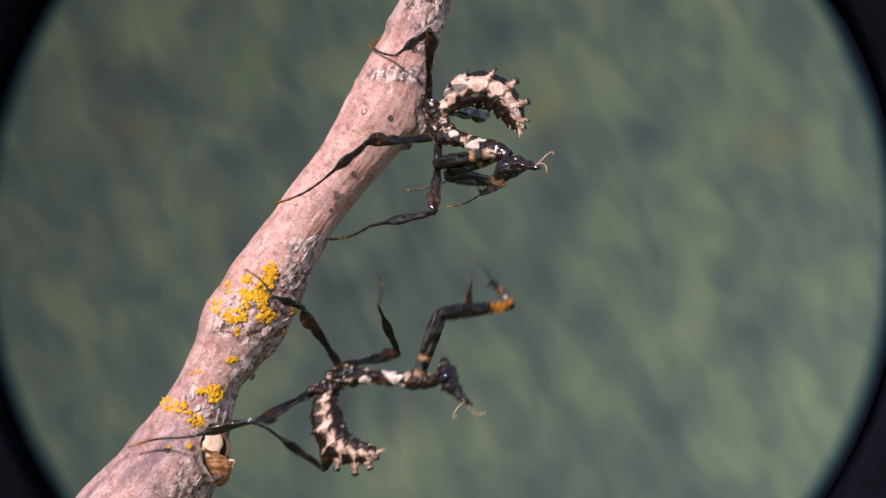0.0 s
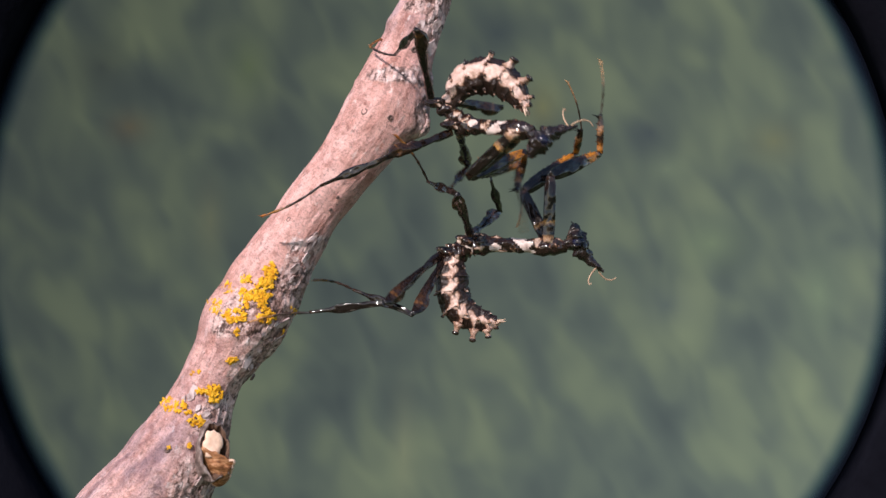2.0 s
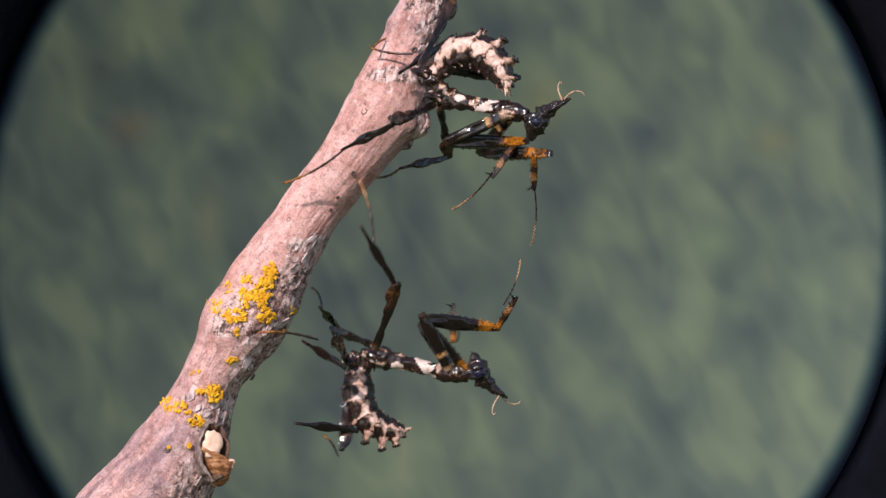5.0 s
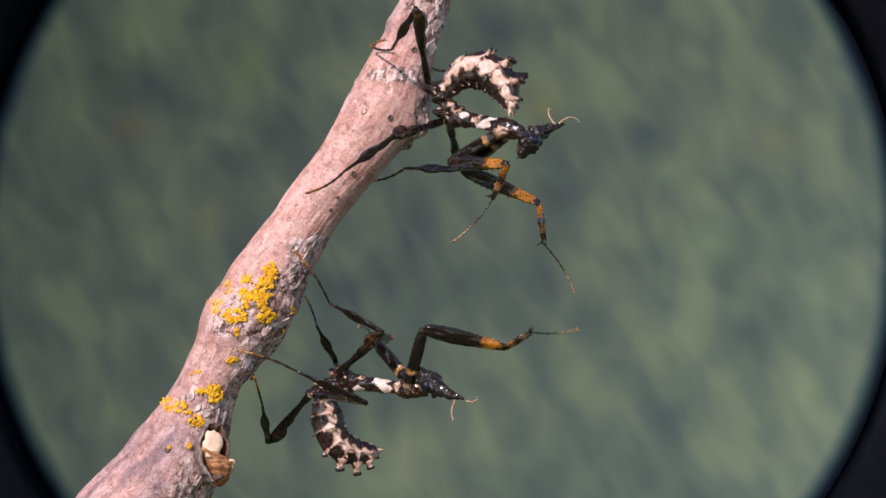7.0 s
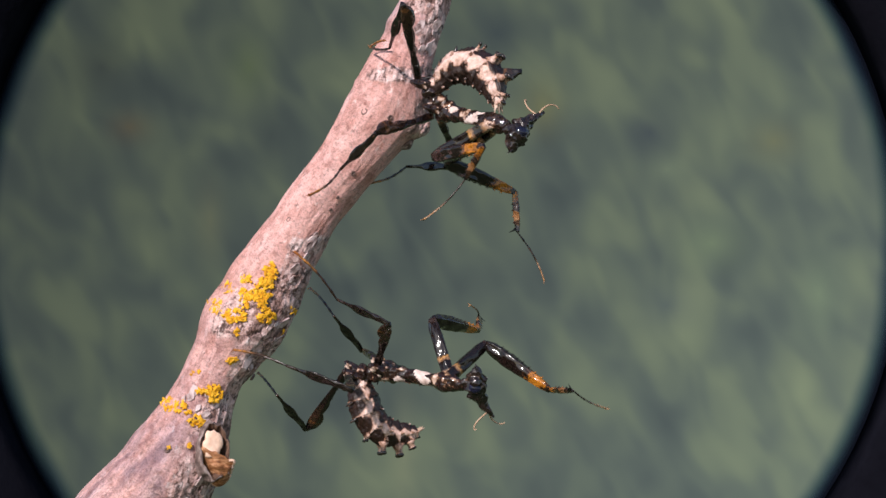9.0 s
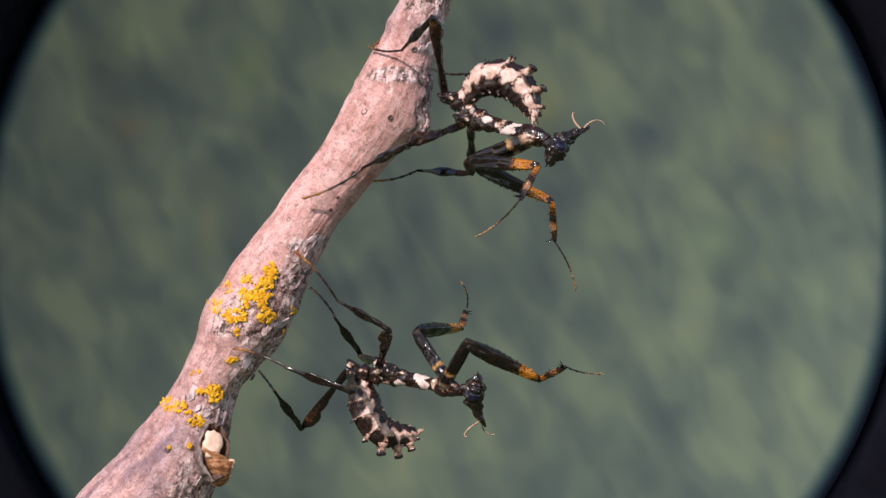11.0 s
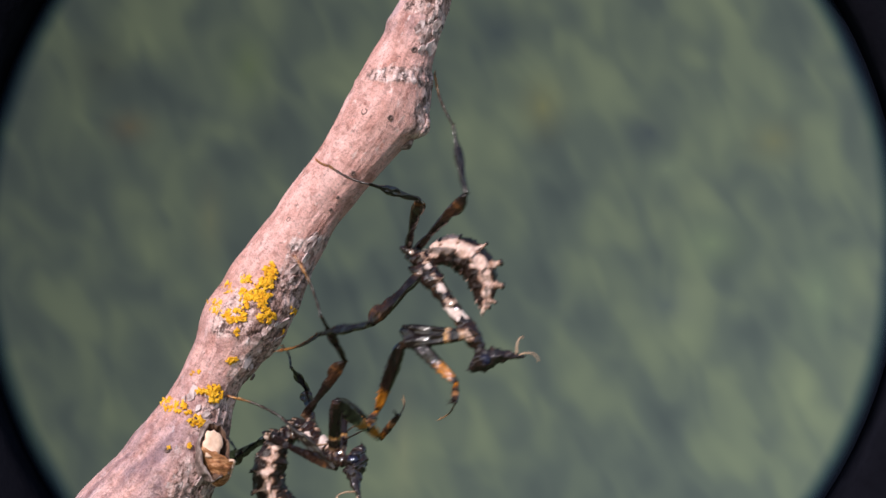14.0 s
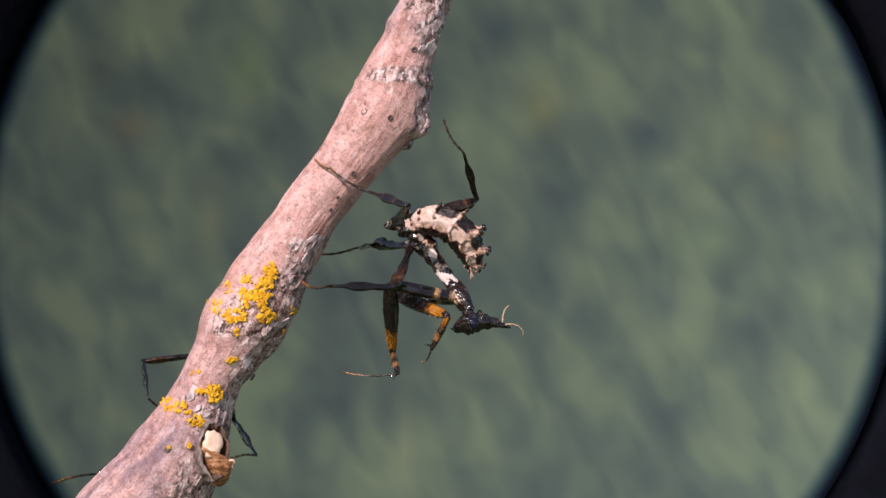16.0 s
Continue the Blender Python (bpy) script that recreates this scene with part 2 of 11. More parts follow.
    crumbs = step(nodes, links, noise_tex(nodes, links, stretched(nodes, links, flat, 0.7), 2.3, 6.0, 0.7), 0.4, 0.47)
    old = mixed(nodes, links, "MIX", crumbs, (0.1, 0.05, 0.04), old)
    rag = nodes.new("ShaderNodeMath")
    rag.operation = "MULTIPLY_ADD"
    rag.inputs[1].default_value, rag.inputs[2].default_value = 1.3, -0.65
    links.new(noise_tex(nodes, links, long, 1.3, 6.0, 0.68), rag.inputs[0])
    add = nodes.new("ShaderNodeMath")
    add.operation = "ADD"
    links.new(rag.outputs[0], add.inputs[0])
    links.new(sc.outputs["Fac"], add.inputs[1])
    mask = step(nodes, links, add.outputs[0], 0.3, 0.56)
    col = mixed(nodes, links, "MIX", mask, col, old)
    blotch = ramp(nodes, [(0.34, (0.62, 0.53, 0.5)), (0.48, (0.95, 0.94, 0.93)), (0.64, (1.13, 1.11, 1.1))])
    links.new(noise_tex(nodes, links, flat, 1.7, 5.0, 0.65), blotch.inputs["Fac"])
    col = mixed(nodes, links, "MULTIPLY", 0.8, col, blotch.outputs["Color"])
    fine = noise_tex(nodes, links, flat, 8.0, 5.0, 0.72)
    fr = ramp(nodes, [(0.34, (0.42, 0.34, 0.33)), (0.46, (0.97, 0.94, 0.93)), (0.62, (1.2, 1.18, 1.18))])
    links.new(fine, fr.inputs["Fac"])
    col = mixed(nodes, links, "MULTIPLY", 0.75, col, fr.outputs["Color"])
    dots = step(nodes, links, noise_tex(nodes, links, flat, 2.8, 2.0, 0.5), 0.3, 0.35)
    col = mixed(nodes, links, "MULTIPLY", 0.35, col, dots)
    dash = step(nodes, links, noise_tex(nodes, links, stretched(nodes, links, flat, 1.8), 1.5, 6.0, 0.7), 0.36, 0.42)
    col = mixed(nodes, links, "MULTIPLY", 0.22, col, dash)
    # fine cracks along the grain, here and there
    hair = nodes.new("ShaderNodeMath")
    hair.operation = "SUBTRACT"
    hair.inputs[1].default_value = 0.5
    links.new(noise_tex(nodes, links, stretched(nodes, links, flat, 0.3), 1.6, 5.0, 0.65), hair.inputs[0])
    thin = nodes.new("ShaderNodeMath")
    thin.operation = "ABSOLUTE"
    links.new(hair.outputs[0], thin.inputs[0])
    where = step(nodes, links, noise_tex(nodes, links, flat, 0.55, 3.0, 0.6), 0.46, 0.58)
    col = mixed(nodes, links, "MIX", where, col, mixed(nodes, links, "MULTIPLY", 0.4, col, step(nodes, links, thin.outputs[0], 0.0, 0.012)))
    links.new(col, bsdf.inputs["Base Color"])
    bsdf.inputs["Roughness"].default_value = 0.68
    high = mixed(nodes, links, "MIX", mask, fine, mixed(nodes, links, "MULTIPLY", 0.8, mixed(nodes, links, "MIX", 0.35, noise_tex(nodes, links, long, 2.4, 7.0, 0.72), tone.outputs["Y"]), vein))
    bump(nodes, links, bsdf, high, 0.8, 0.00016)
    return m


M_BARK = bark_material()
M_LICHEN = speckled("yellow_lichen", [(0.3, (0.5, 0.2, 0.008)), (0.5, (0.76, 0.38, 0.016)), (0.7, (0.86, 0.51, 0.05))], 3.0, 0.85, 0.5)
M_WOOD = speckled("cut_wood", [(0.3, (0.75, 0.46, 0.32)), (0.7, (0.95, 0.68, 0.53))], 2.5, 0.7, 0.3)
M_TORN = speckled("torn_bark", [(0.32, (0.09, 0.03, 0.012)), (0.48, (0.3, 0.12, 0.045)), (0.62, (0.52, 0.26, 0.13)), (0.74, (0.8, 0.5, 0.34))], 1.6, 0.5, 1.0, (0.8, 1.2, 2.6))
M_SCALE = speckled("bark_scale_grey", [(0.36, (0.08, 0.05, 0.045)), (0.47, (0.34, 0.22, 0.205)), (0.6, (0.62, 0.45, 0.43))], 2.2, 0.75, 1.0)
M_SKIN = speckled("pale_bark_skin", [(0.36, (0.2, 0.13, 0.12)), (0.46, (0.46, 0.33, 0.32)), (0.6, (0.66, 0.52, 0.51))], 1.8, 0.7, 1.0)
M_COLLAR = speckled("collar_bark", [(0.33, (0.05, 0.032, 0.028)), (0.5, (0.2, 0.14, 0.125)), (0.68, (0.42, 0.33, 0.31))], 1.4, 0.8, 0.8)
M_HOLLOW = speckled("hollow_bark", [(0.3, (0.04, 0.02, 0.015)), (0.55, (0.13, 0.07, 0.045)), (0.75, (0.26, 0.16, 0.11))], 2.0, 0.8, 0.8)
M_PIT = speckled("lenticel", [(0.3, (0.08, 0.05, 0.045)), (0.7, (0.22, 0.14, 0.12))], 4.0, 0.7)


def backdrop_material():
    """Leaves and stalks far out of focus: soft strokes that lean several ways, over broad lighter and darker clumps."""
    m, nt, nodes, links, bsdf = node_mat("far_foliage")
    vec = coords(nodes, links, scale=1.0)
    both = noise_tex(nodes, links, vec, 17.0, 3.0, 0.5)
    for lean, size, long, share, warp in ((42, 52.0, 0.5, 0.36, 0.3), (-40, 46.0, 0.5, 0.34, 0.3), (70, 40.0, 0.8, 0.25, 0.4), (8, 42.0, 0.5, 0.34, 0.3), (28, 88.0, 0.5, 0.26, 0.4)):
        turn = nodes.new("ShaderNodeMapping")
        turn.inputs["Rotation"].default_value = (0, radians(lean), 0)
        turn.inputs["Location"].default_value = (0.37 * lean, 0.0, 0.11 * size)
        links.new(vec, turn.inputs["Vector"])
        strokes = nodes.new("ShaderNodeMapping")
        strokes.inputs["Scale"].default_value = (1.0, 1.0, long)
        links.new(turn.outputs["Vector"], strokes.inputs["Vector"])
        both = mixed(nodes, links, "MIX", share, both, noise_tex(nodes, links, strokes.outputs["Vector"], size, 1.0, 0.45, warp))
    r = ramp(nodes, [(0.36, (0.054, 0.069, 0.073)), (0.46, (0.088, 0.111, 0.101)), (0.54, (0.117, 0.145, 0.109)), (0.655, (0.182, 0.216, 0.138))])
    r.color_ramp.interpolation = "B_SPLINE"
    links.new(both, r.inputs["Fac"])
    col = r.outputs["Color"]
    place = nodes.new("ShaderNodeTexCoord").outputs["Object"]
    # lighter and darker clumps of leaves, in plan units
    for px, py, wide, tall, c in ((960, 190, 45, 60, (0.2, 0.2, 0.09)), (1370, 250, 55, 45, (0.16, 0.165, 0.09)), (372, 390, 30, 85, (0.16, 0.17, 0.11)), (715, 800, 26, 120, (0.2, 0.22, 0.14)),
                                  (1260, 430, 75, 60, (0.17, 0.22, 0.13)), (440, 120, 50, 75, (0.13, 0.17, 0.085)), (230, 225, 45, 35, (0.15, 0.12, 0.075)), (1180, 300, 50, 40, (0.17, 0.21, 0.14)),
                                  (1450, 520, 55, 100, (0.17, 0.22, 0.14)), (880, 60, 80, 60, (0.045, 0.06, 0.075)), (1150, 235, 55, 50, (0.05, 0.062, 0.08)), (180, 120, 70, 70, (0.05, 0.06, 0.065)),
                                  (1180, 540, 60, 55, (0.065, 0.085, 0.1)), (480, 240, 55, 90, (0.055, 0.07, 0.075))):
        mp = nodes.new("ShaderNodeMapping")
        mp.vector_type = "TEXTURE"
        k = STEP * (500 * MM + DISTANCE) / DISTANCE * MM
        mp.inputs["Location"].default_value = ((px - 784) * k, 0.5, (441 - py) * k)
        mp.inputs["Scale"].default_value = (wide * 1.6 * k, 1, tall * 1.6 * k)
        links.new(place, mp.inputs["Vector"])
        ball = nodes.new("ShaderNodeTexGradient")
        ball.gradient_type = "QUADRATIC_SPHERE"
        links.new(mp.outputs["Vector"], ball.inputs["Vector"])
        part_of = nodes.new("ShaderNodeMath")
        part_of.operation = "MULTIPLY"
        part_of.inputs[1].default_value = 0.6
        links.new(ball.outputs["Fac"], part_of.inputs[0])
        col = mixed(nodes, links, "MIX", part_of.outputs[0], col, c)
    # light painted into the glow: stronger to the right and downwards
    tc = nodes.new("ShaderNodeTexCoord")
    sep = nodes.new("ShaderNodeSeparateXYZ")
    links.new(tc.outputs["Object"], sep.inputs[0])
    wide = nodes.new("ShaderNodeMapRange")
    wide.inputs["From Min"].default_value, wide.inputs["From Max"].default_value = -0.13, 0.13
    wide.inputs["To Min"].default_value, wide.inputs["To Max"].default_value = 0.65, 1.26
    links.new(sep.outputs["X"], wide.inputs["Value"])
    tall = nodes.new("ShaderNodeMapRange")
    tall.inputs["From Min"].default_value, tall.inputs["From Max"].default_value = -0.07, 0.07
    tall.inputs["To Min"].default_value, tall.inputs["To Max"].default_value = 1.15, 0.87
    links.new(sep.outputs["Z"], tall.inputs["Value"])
    painted_light = nodes.new("ShaderNodeMath")
    painted_light.operation = "MULTIPLY"
    links.new(wide.outputs[0], painted_light.inputs[0])
    links.new(tall.outputs[0], painted_light.inputs[1])
    # the card glows by itself: daylight on the leaves is put into its colour
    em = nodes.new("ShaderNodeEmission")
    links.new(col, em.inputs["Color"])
    links.new(painted_light.outputs[0], em.inputs["Strength"])
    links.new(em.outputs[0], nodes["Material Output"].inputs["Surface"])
    return m


def rim_material(inner, outer):
    """Black metal that thins out to nothing towards the hole, as an edge far out of focus does."""
    m, nt, nodes, links, bsdf = node_mat("blackened_rim")
    bsdf.inputs["Base Color"].default_value = (0.004, 0.005, 0.009, 1)
    bsdf.inputs["Roughness"].default_value = 1.0
    bsdf.inputs["Specular IOR Level"].default_value = 0.0
    tc = nodes.new("ShaderNodeTexCoord")
    ln = nodes.new("ShaderNodeVectorMath")
    ln.operation = "LENGTH"
    links.new(tc.outputs["Object"], ln.inputs[0])
    mr = nodes.new("ShaderNodeMapRange")
    mr.interpolation_type = "SMOOTHSTEP"
    mr.inputs["From Min"].default_value, mr.inputs["From Max"].default_value = inner * MM, outer * MM
    links.new(ln.outputs["Value"], mr.inputs["Value"])
    clear = nodes.new("ShaderNodeBsdfTransparent")
    tint = ramp(nodes, [(0.0, (1, 1, 1)), (0.6, (0.55, 0.75, 1.0)), (1.0, (0.3, 0.5, 1.0))])
    links.new(mr.outputs[0], tint.inputs["Fac"])
    links.new(tint.outputs["Color"], clear.inputs["Color"])
    mix = nodes.new("ShaderNodeMixShader")
    links.new(mr.outputs[0], mix.inputs["Fac"])
    links.new(clear.outputs[0], mix.inputs[1])
    links.new(bsdf.outputs[0], mix.inputs[2])
    links.new(mix.outputs[0], nodes["Material Output"].inputs["Surface"])
    return m


# ---- setting: backdrop, ground, lens tube ----
def backdrop():
    bm = bmesh.new()
    vs = [bm.verts.new(p) for p in ((-420, 500, -120), (420, 500, -120), (420, 500, 420), (-420, 500, 420))]
    bm.faces.new(vs)
    tagged(part("backdrop", bm, backdrop_material()), "glowing card painted as blurred green foliage far behind the branch", "backdrop", kind="structure")


def ground():
    bm = bmesh.new()
    bmesh.ops.create_grid(bm, x_segments=8, y_segments=8, size=40000)
    bmesh.ops.translate(bm, verts=bm.verts, vec=(0, 0, -121))
    m = speckled("meadow_soil", [(0.3, (0.04, 0.06, 0.02)), (0.7, (0.09, 0.11, 0.05))], 0.05, 0.9)
    tagged(part("ground", bm, m), "dull green meadow ground under the branch", "ground", kind="structure")


def lens_tube():
    """The black tube through which the picture is seen: a thick washer and a thin rim towards the hole."""
    at, k = 30.0, 30.0 * MM / DISTANCE * STEP
    hole, soft_in, outer = 819 * k, 772 * k, 1100 * k
    tube = tagged(new("lens_tube"), "black lens tube that frames the view", "tube", kind="structure")
    tube.matrix_world = mm(-7 * k, -DISTANCE / MM + at, 12 * k, 90, 0, 0)
    M_TUBE = speckled("black_tube", [(0.3, (0.004, 0.004, 0.006)), (0.7, (0.008, 0.008, 0.012))], 1.0, 0.9)
    M_TUBE.node_tree.nodes["Principled BSDF"].inputs["Specular IOR Level"].default_value = 0.0
    for name, r0, r1, thick, mat in (("washer", hole, outer, 1.2, M_TUBE), ("rim", soft_in, hole + 0.02, 0.0, rim_material(soft_in, hole))):
        bm = bmesh.new()
        n = 96
        rings = []
        for r, z in ((r0, 0), (r1, 0)) + (((r1, thick), (r0, thick)) if thick else ()):
            rings.append([bm.verts.new((r * math.cos(2 * math.pi * i / n), r * math.sin(2 * math.pi * i / n), z)) for i in range(n)])
        for a in range(len(rings) if thick else 1):
            b = (a + 1) % len(rings)
            for i in range(n):
                bm.faces.new((rings[a][i], rings[a][(i + 1) % n], rings[b][(i + 1) % n], rings[b][i]))
        part(name, bm, mat, tube)


backdrop()
ground()
lens_tube()

# ---- the branch ----
# across, down, half-width in plan units
BRANCH_LINE = catmull([(-330, 3460, 150), (-160, 1800, 130), (60, 1200, 116), (200, 968, 106), (225, 925, 98), (257, 887, 93), (288, 848, 90), (314, 806, 84),
                       (336, 761, 72), (355, 715, 60), (375, 670, 54), (400, 626, 61), (423, 583, 72), (451, 541, 72), (474, 497, 68), (499, 454, 62),
                       (526, 412, 56), (552, 370, 53), (583, 330, 53), (615, 290, 56), (645, 249, 61), (671, 208, 66), (692, 166, 64), (705, 119, 53),
                       (728, 71, 46), (745, 26, 45), (762, -20, 40), (790, -90, 38)], 12)


def surface(px, py, lift=0.0):
    """A point of the branch's camera side at plan units (px, py), and the outward normal there."""
    d = BRANCH_LINE[:, :2] - np.array((px, py))
    i = int(np.argmin((d ** 2).sum(1)))
    i = min(max(i, 1), len(BRANCH_LINE) - 2)
    axis = BRANCH_LINE[i + 1, :2] - BRANCH_LINE[i - 1, :2]
    axis /= np.hypot(*axis)
    off = np.array((px, py)) - BRANCH_LINE[i, :2]
    off -= axis * off.dot(axis)
    r = BRANCH_LINE[i, 2]
    d = min(np.hypot(*off) / r, 0.985)
    normal = Vector((off[0] / r, -math.sqrt(1 - d * d), -off[1] / r)).normalized()
    y = -math.sqrt(1 - d * d) * r * STEP
    return spot(px, py, y) + normal * lift, normal


def inset(px, py):
    """0 on the branch's axis, 1 on its outline."""
    d = np.hypot(BRANCH_LINE[:, 0] - px, BRANCH_LINE[:, 1] - py)
    i = int(np.argmin(d))
    return d[i] / BRANCH_LINE[i, 2]


def flaking(py, side):
    """How far the bark has turned grey and scaly: round the old bud scars and along the shaded flank (side: -1 left, 1 right)."""
    v = 0.0
    for cy, wide, lo, power in ((137, 15, -0.8, 1.0), (14, 14, -0.7, 1.0), (50, 40, 0.25, 0.9), (185, 50, 0.78, 0.95), (432, 14, 0.05, 0.8), (520, 60, 0.12, 1.0), (572, 22, -0.5, 1.0), (540, 38, -0.55, 0.95), (630, 60, 0.45, 0.8), (728, 30, 0.1, 0.8), (850, 50, 0.35, 1.0), (222, 26, 0.86, 0.6)):
        v += power * math.exp(-((py - cy) / wide) ** 2) * (1 / (1 + math.exp(-(side - lo) * 9)))
    v += 0.24 / (1 + math.exp(-(py - 640) / 25))
    return min(v, 1.0)


def branch():
    line = BRANCH_LINE
    sides = 200
    verts, faces, grain, scale, worn = [], [], [], [], []
    near = int(np.argmax(line[:, 1] < 1050))
    full = np.vstack([line[:near], catmull(line[near:], 2)])
    centre = [spot(p[0], p[1]) for p in full]
    run = 0.0
    for i, p in enumerate(centre):
        a, b = centre[max(i - 1, 0)], centre[min(i + 1, len(centre) - 1)]
        d = (b - a).normalized()
        run += (p - a).length if i else 0
        y = Vector((0, 1, 0))
        x = y.cross(d).normalized()
        r = full[i, 2] * STEP
        for k in range(sides):
            t = 2 * math.pi * k / sides
            n = x * math.cos(t) + y * math.sin(t)
            q = p + n * r
            f = flaking(441 - q.z / STEP, math.cos(t))
            h = 0.09 * noise.noise(Vector((n.x * 2 + 7, n.y * 2, run * 0.4))) + 0.04 * noise.noise(q * 0.9) + 0.05 * noise.noise(Vector((n.x * 7, n.y * 7, run * 0.3)))
            h += 0.022 * noise.noise(Vector((n.x * 24, n.y * 24, run * 0.9)))
            py = min(max(441 - q.z / STEP, -200), 1000)
            h += (0.3 / (1 + math.exp((py - 238) / 5)) / (1 + math.exp((118 - py) / 10)) + 0.55 * math.exp(-((py - 224) / 22) ** 2)) * max(0.0, math.cos(t)) ** 5  # an old bud
            h += 0.15 / (1 + math.exp((py - 151) / 2.5)) / (1 + math.exp((113 - py) / 6)) + 0.3 * math.exp(-((py - 40) / 18) ** 2) * max(0.0, -math.cos(t)) ** 2
            if f > 0.02:
                plate = noise.cell(q * 1.7 + Vector((0.4 * noise.noise(q * 2.0), 0, 0.4 * noise.noise(q * 2.3))))
                crack = 1 - min(1.0, abs(noise.noise(Vector((q.x * 1.4, q.y * 1.4, q.z * 2.2)))) * 6)
                h += f * (0.02 * (plate - 0.5) + 0.13 * noise.noise(Vector((n.x * 5, n.y * 5, run * 0.7))) + 0.08 * noise.noise(Vector((n.x * 11, n.y * 11, run * 1.6))) + 0.025 * noise.noise(q * 5.0) - 0.04 * crack)
            verts.append((q + n * h) * MM)
            grain.append((n.x * r, n.y * r, run))
            scale.append(f)
            worn.append(1 / (1 + math.exp((660 - py) / 30)) + 0.9 / (1 + math.exp((py - 66) / 9)) + 0.35 * math.exp(-((py - 590) / 35) ** 2))
    rows = len(centre)
    for i in range(rows - 1):
        for k in range(sides):
            faces.append((i * sides + k, i * sides + (k + 1) % sides, (i + 1) * sides + (k + 1) % sides, (i + 1) * sides + k))
    faces.append(tuple(range(sides - 1, -1, -1)))
    faces.append(tuple(range((rows - 1) * sides, rows * sides)))
    data = bpy.data.meshes.new("branch")
    data.from_pydata(verts, [], faces)
    data.polygons.foreach_set("use_smooth", [True] * len(data.polygons))
    data.attributes.new("along", "FLOAT_VECTOR", "POINT").data.foreach_set("vector", np.array(grain, np.float32).ravel())
    data.attributes.new("scaly", "FLOAT", "POINT").data.foreach_set("value", scale)
    data.attributes.new("worn", "FLOAT", "POINT").data.foreach_set("value", worn)
    data.materials.append(M_BARK)
    bm = bmesh.new()
    bm.from_mesh(data)
    bmesh.ops.recalc_face_normals(bm, faces=bm.faces)
    bm.to_mesh(data)
    bm.free()
    return tagged(new("branch", data), "weathered pinkish-grey branch with scaly bark and cut twig", "branch")


BRANCH = branch()


def lump_disc(bm, at, normal, radius, height, lobes, rng, sides=12, grain=None):
    """A small lobed cushion lying on a surface."""
    t = normal.orthogonal().normalized() if grain is None else (grain - normal * grain.dot(normal)).normalized() * 1.7
    b = normal.cross(t.normalized())
    ph = rng.uniform(0, 6.28)
    rings = []
    for f, h in ((1.0, -0.5), (1.02, 0.45), (0.8, 0.95), (0.4, 0.8)):
        ring = []
        for k in range(sides):
            a = 2 * math.pi * k / sides
            r = radius * f * (1 + 0.36 * math.sin(lobes * a + ph) + 0.16 * math.sin((lobes + 3) * a + 2 * ph))
            ring.append(bm.verts.new(at + (t * math.cos(a) + b * math.sin(a)) * r + normal * height * h))
        rings.append(ring)
    for u, v in zip(rings, rings[1:]):
        for k in range(sides):
            bm.faces.new((u[k], u[(k + 1) % sides], v[(k + 1) % sides], v[k]))
    top = bm.verts.new(at + normal * height * 0.65)
    for k in range(sides):
        bm.faces.new((rings[-1][k], rings[-1][(k + 1) % sides], top))


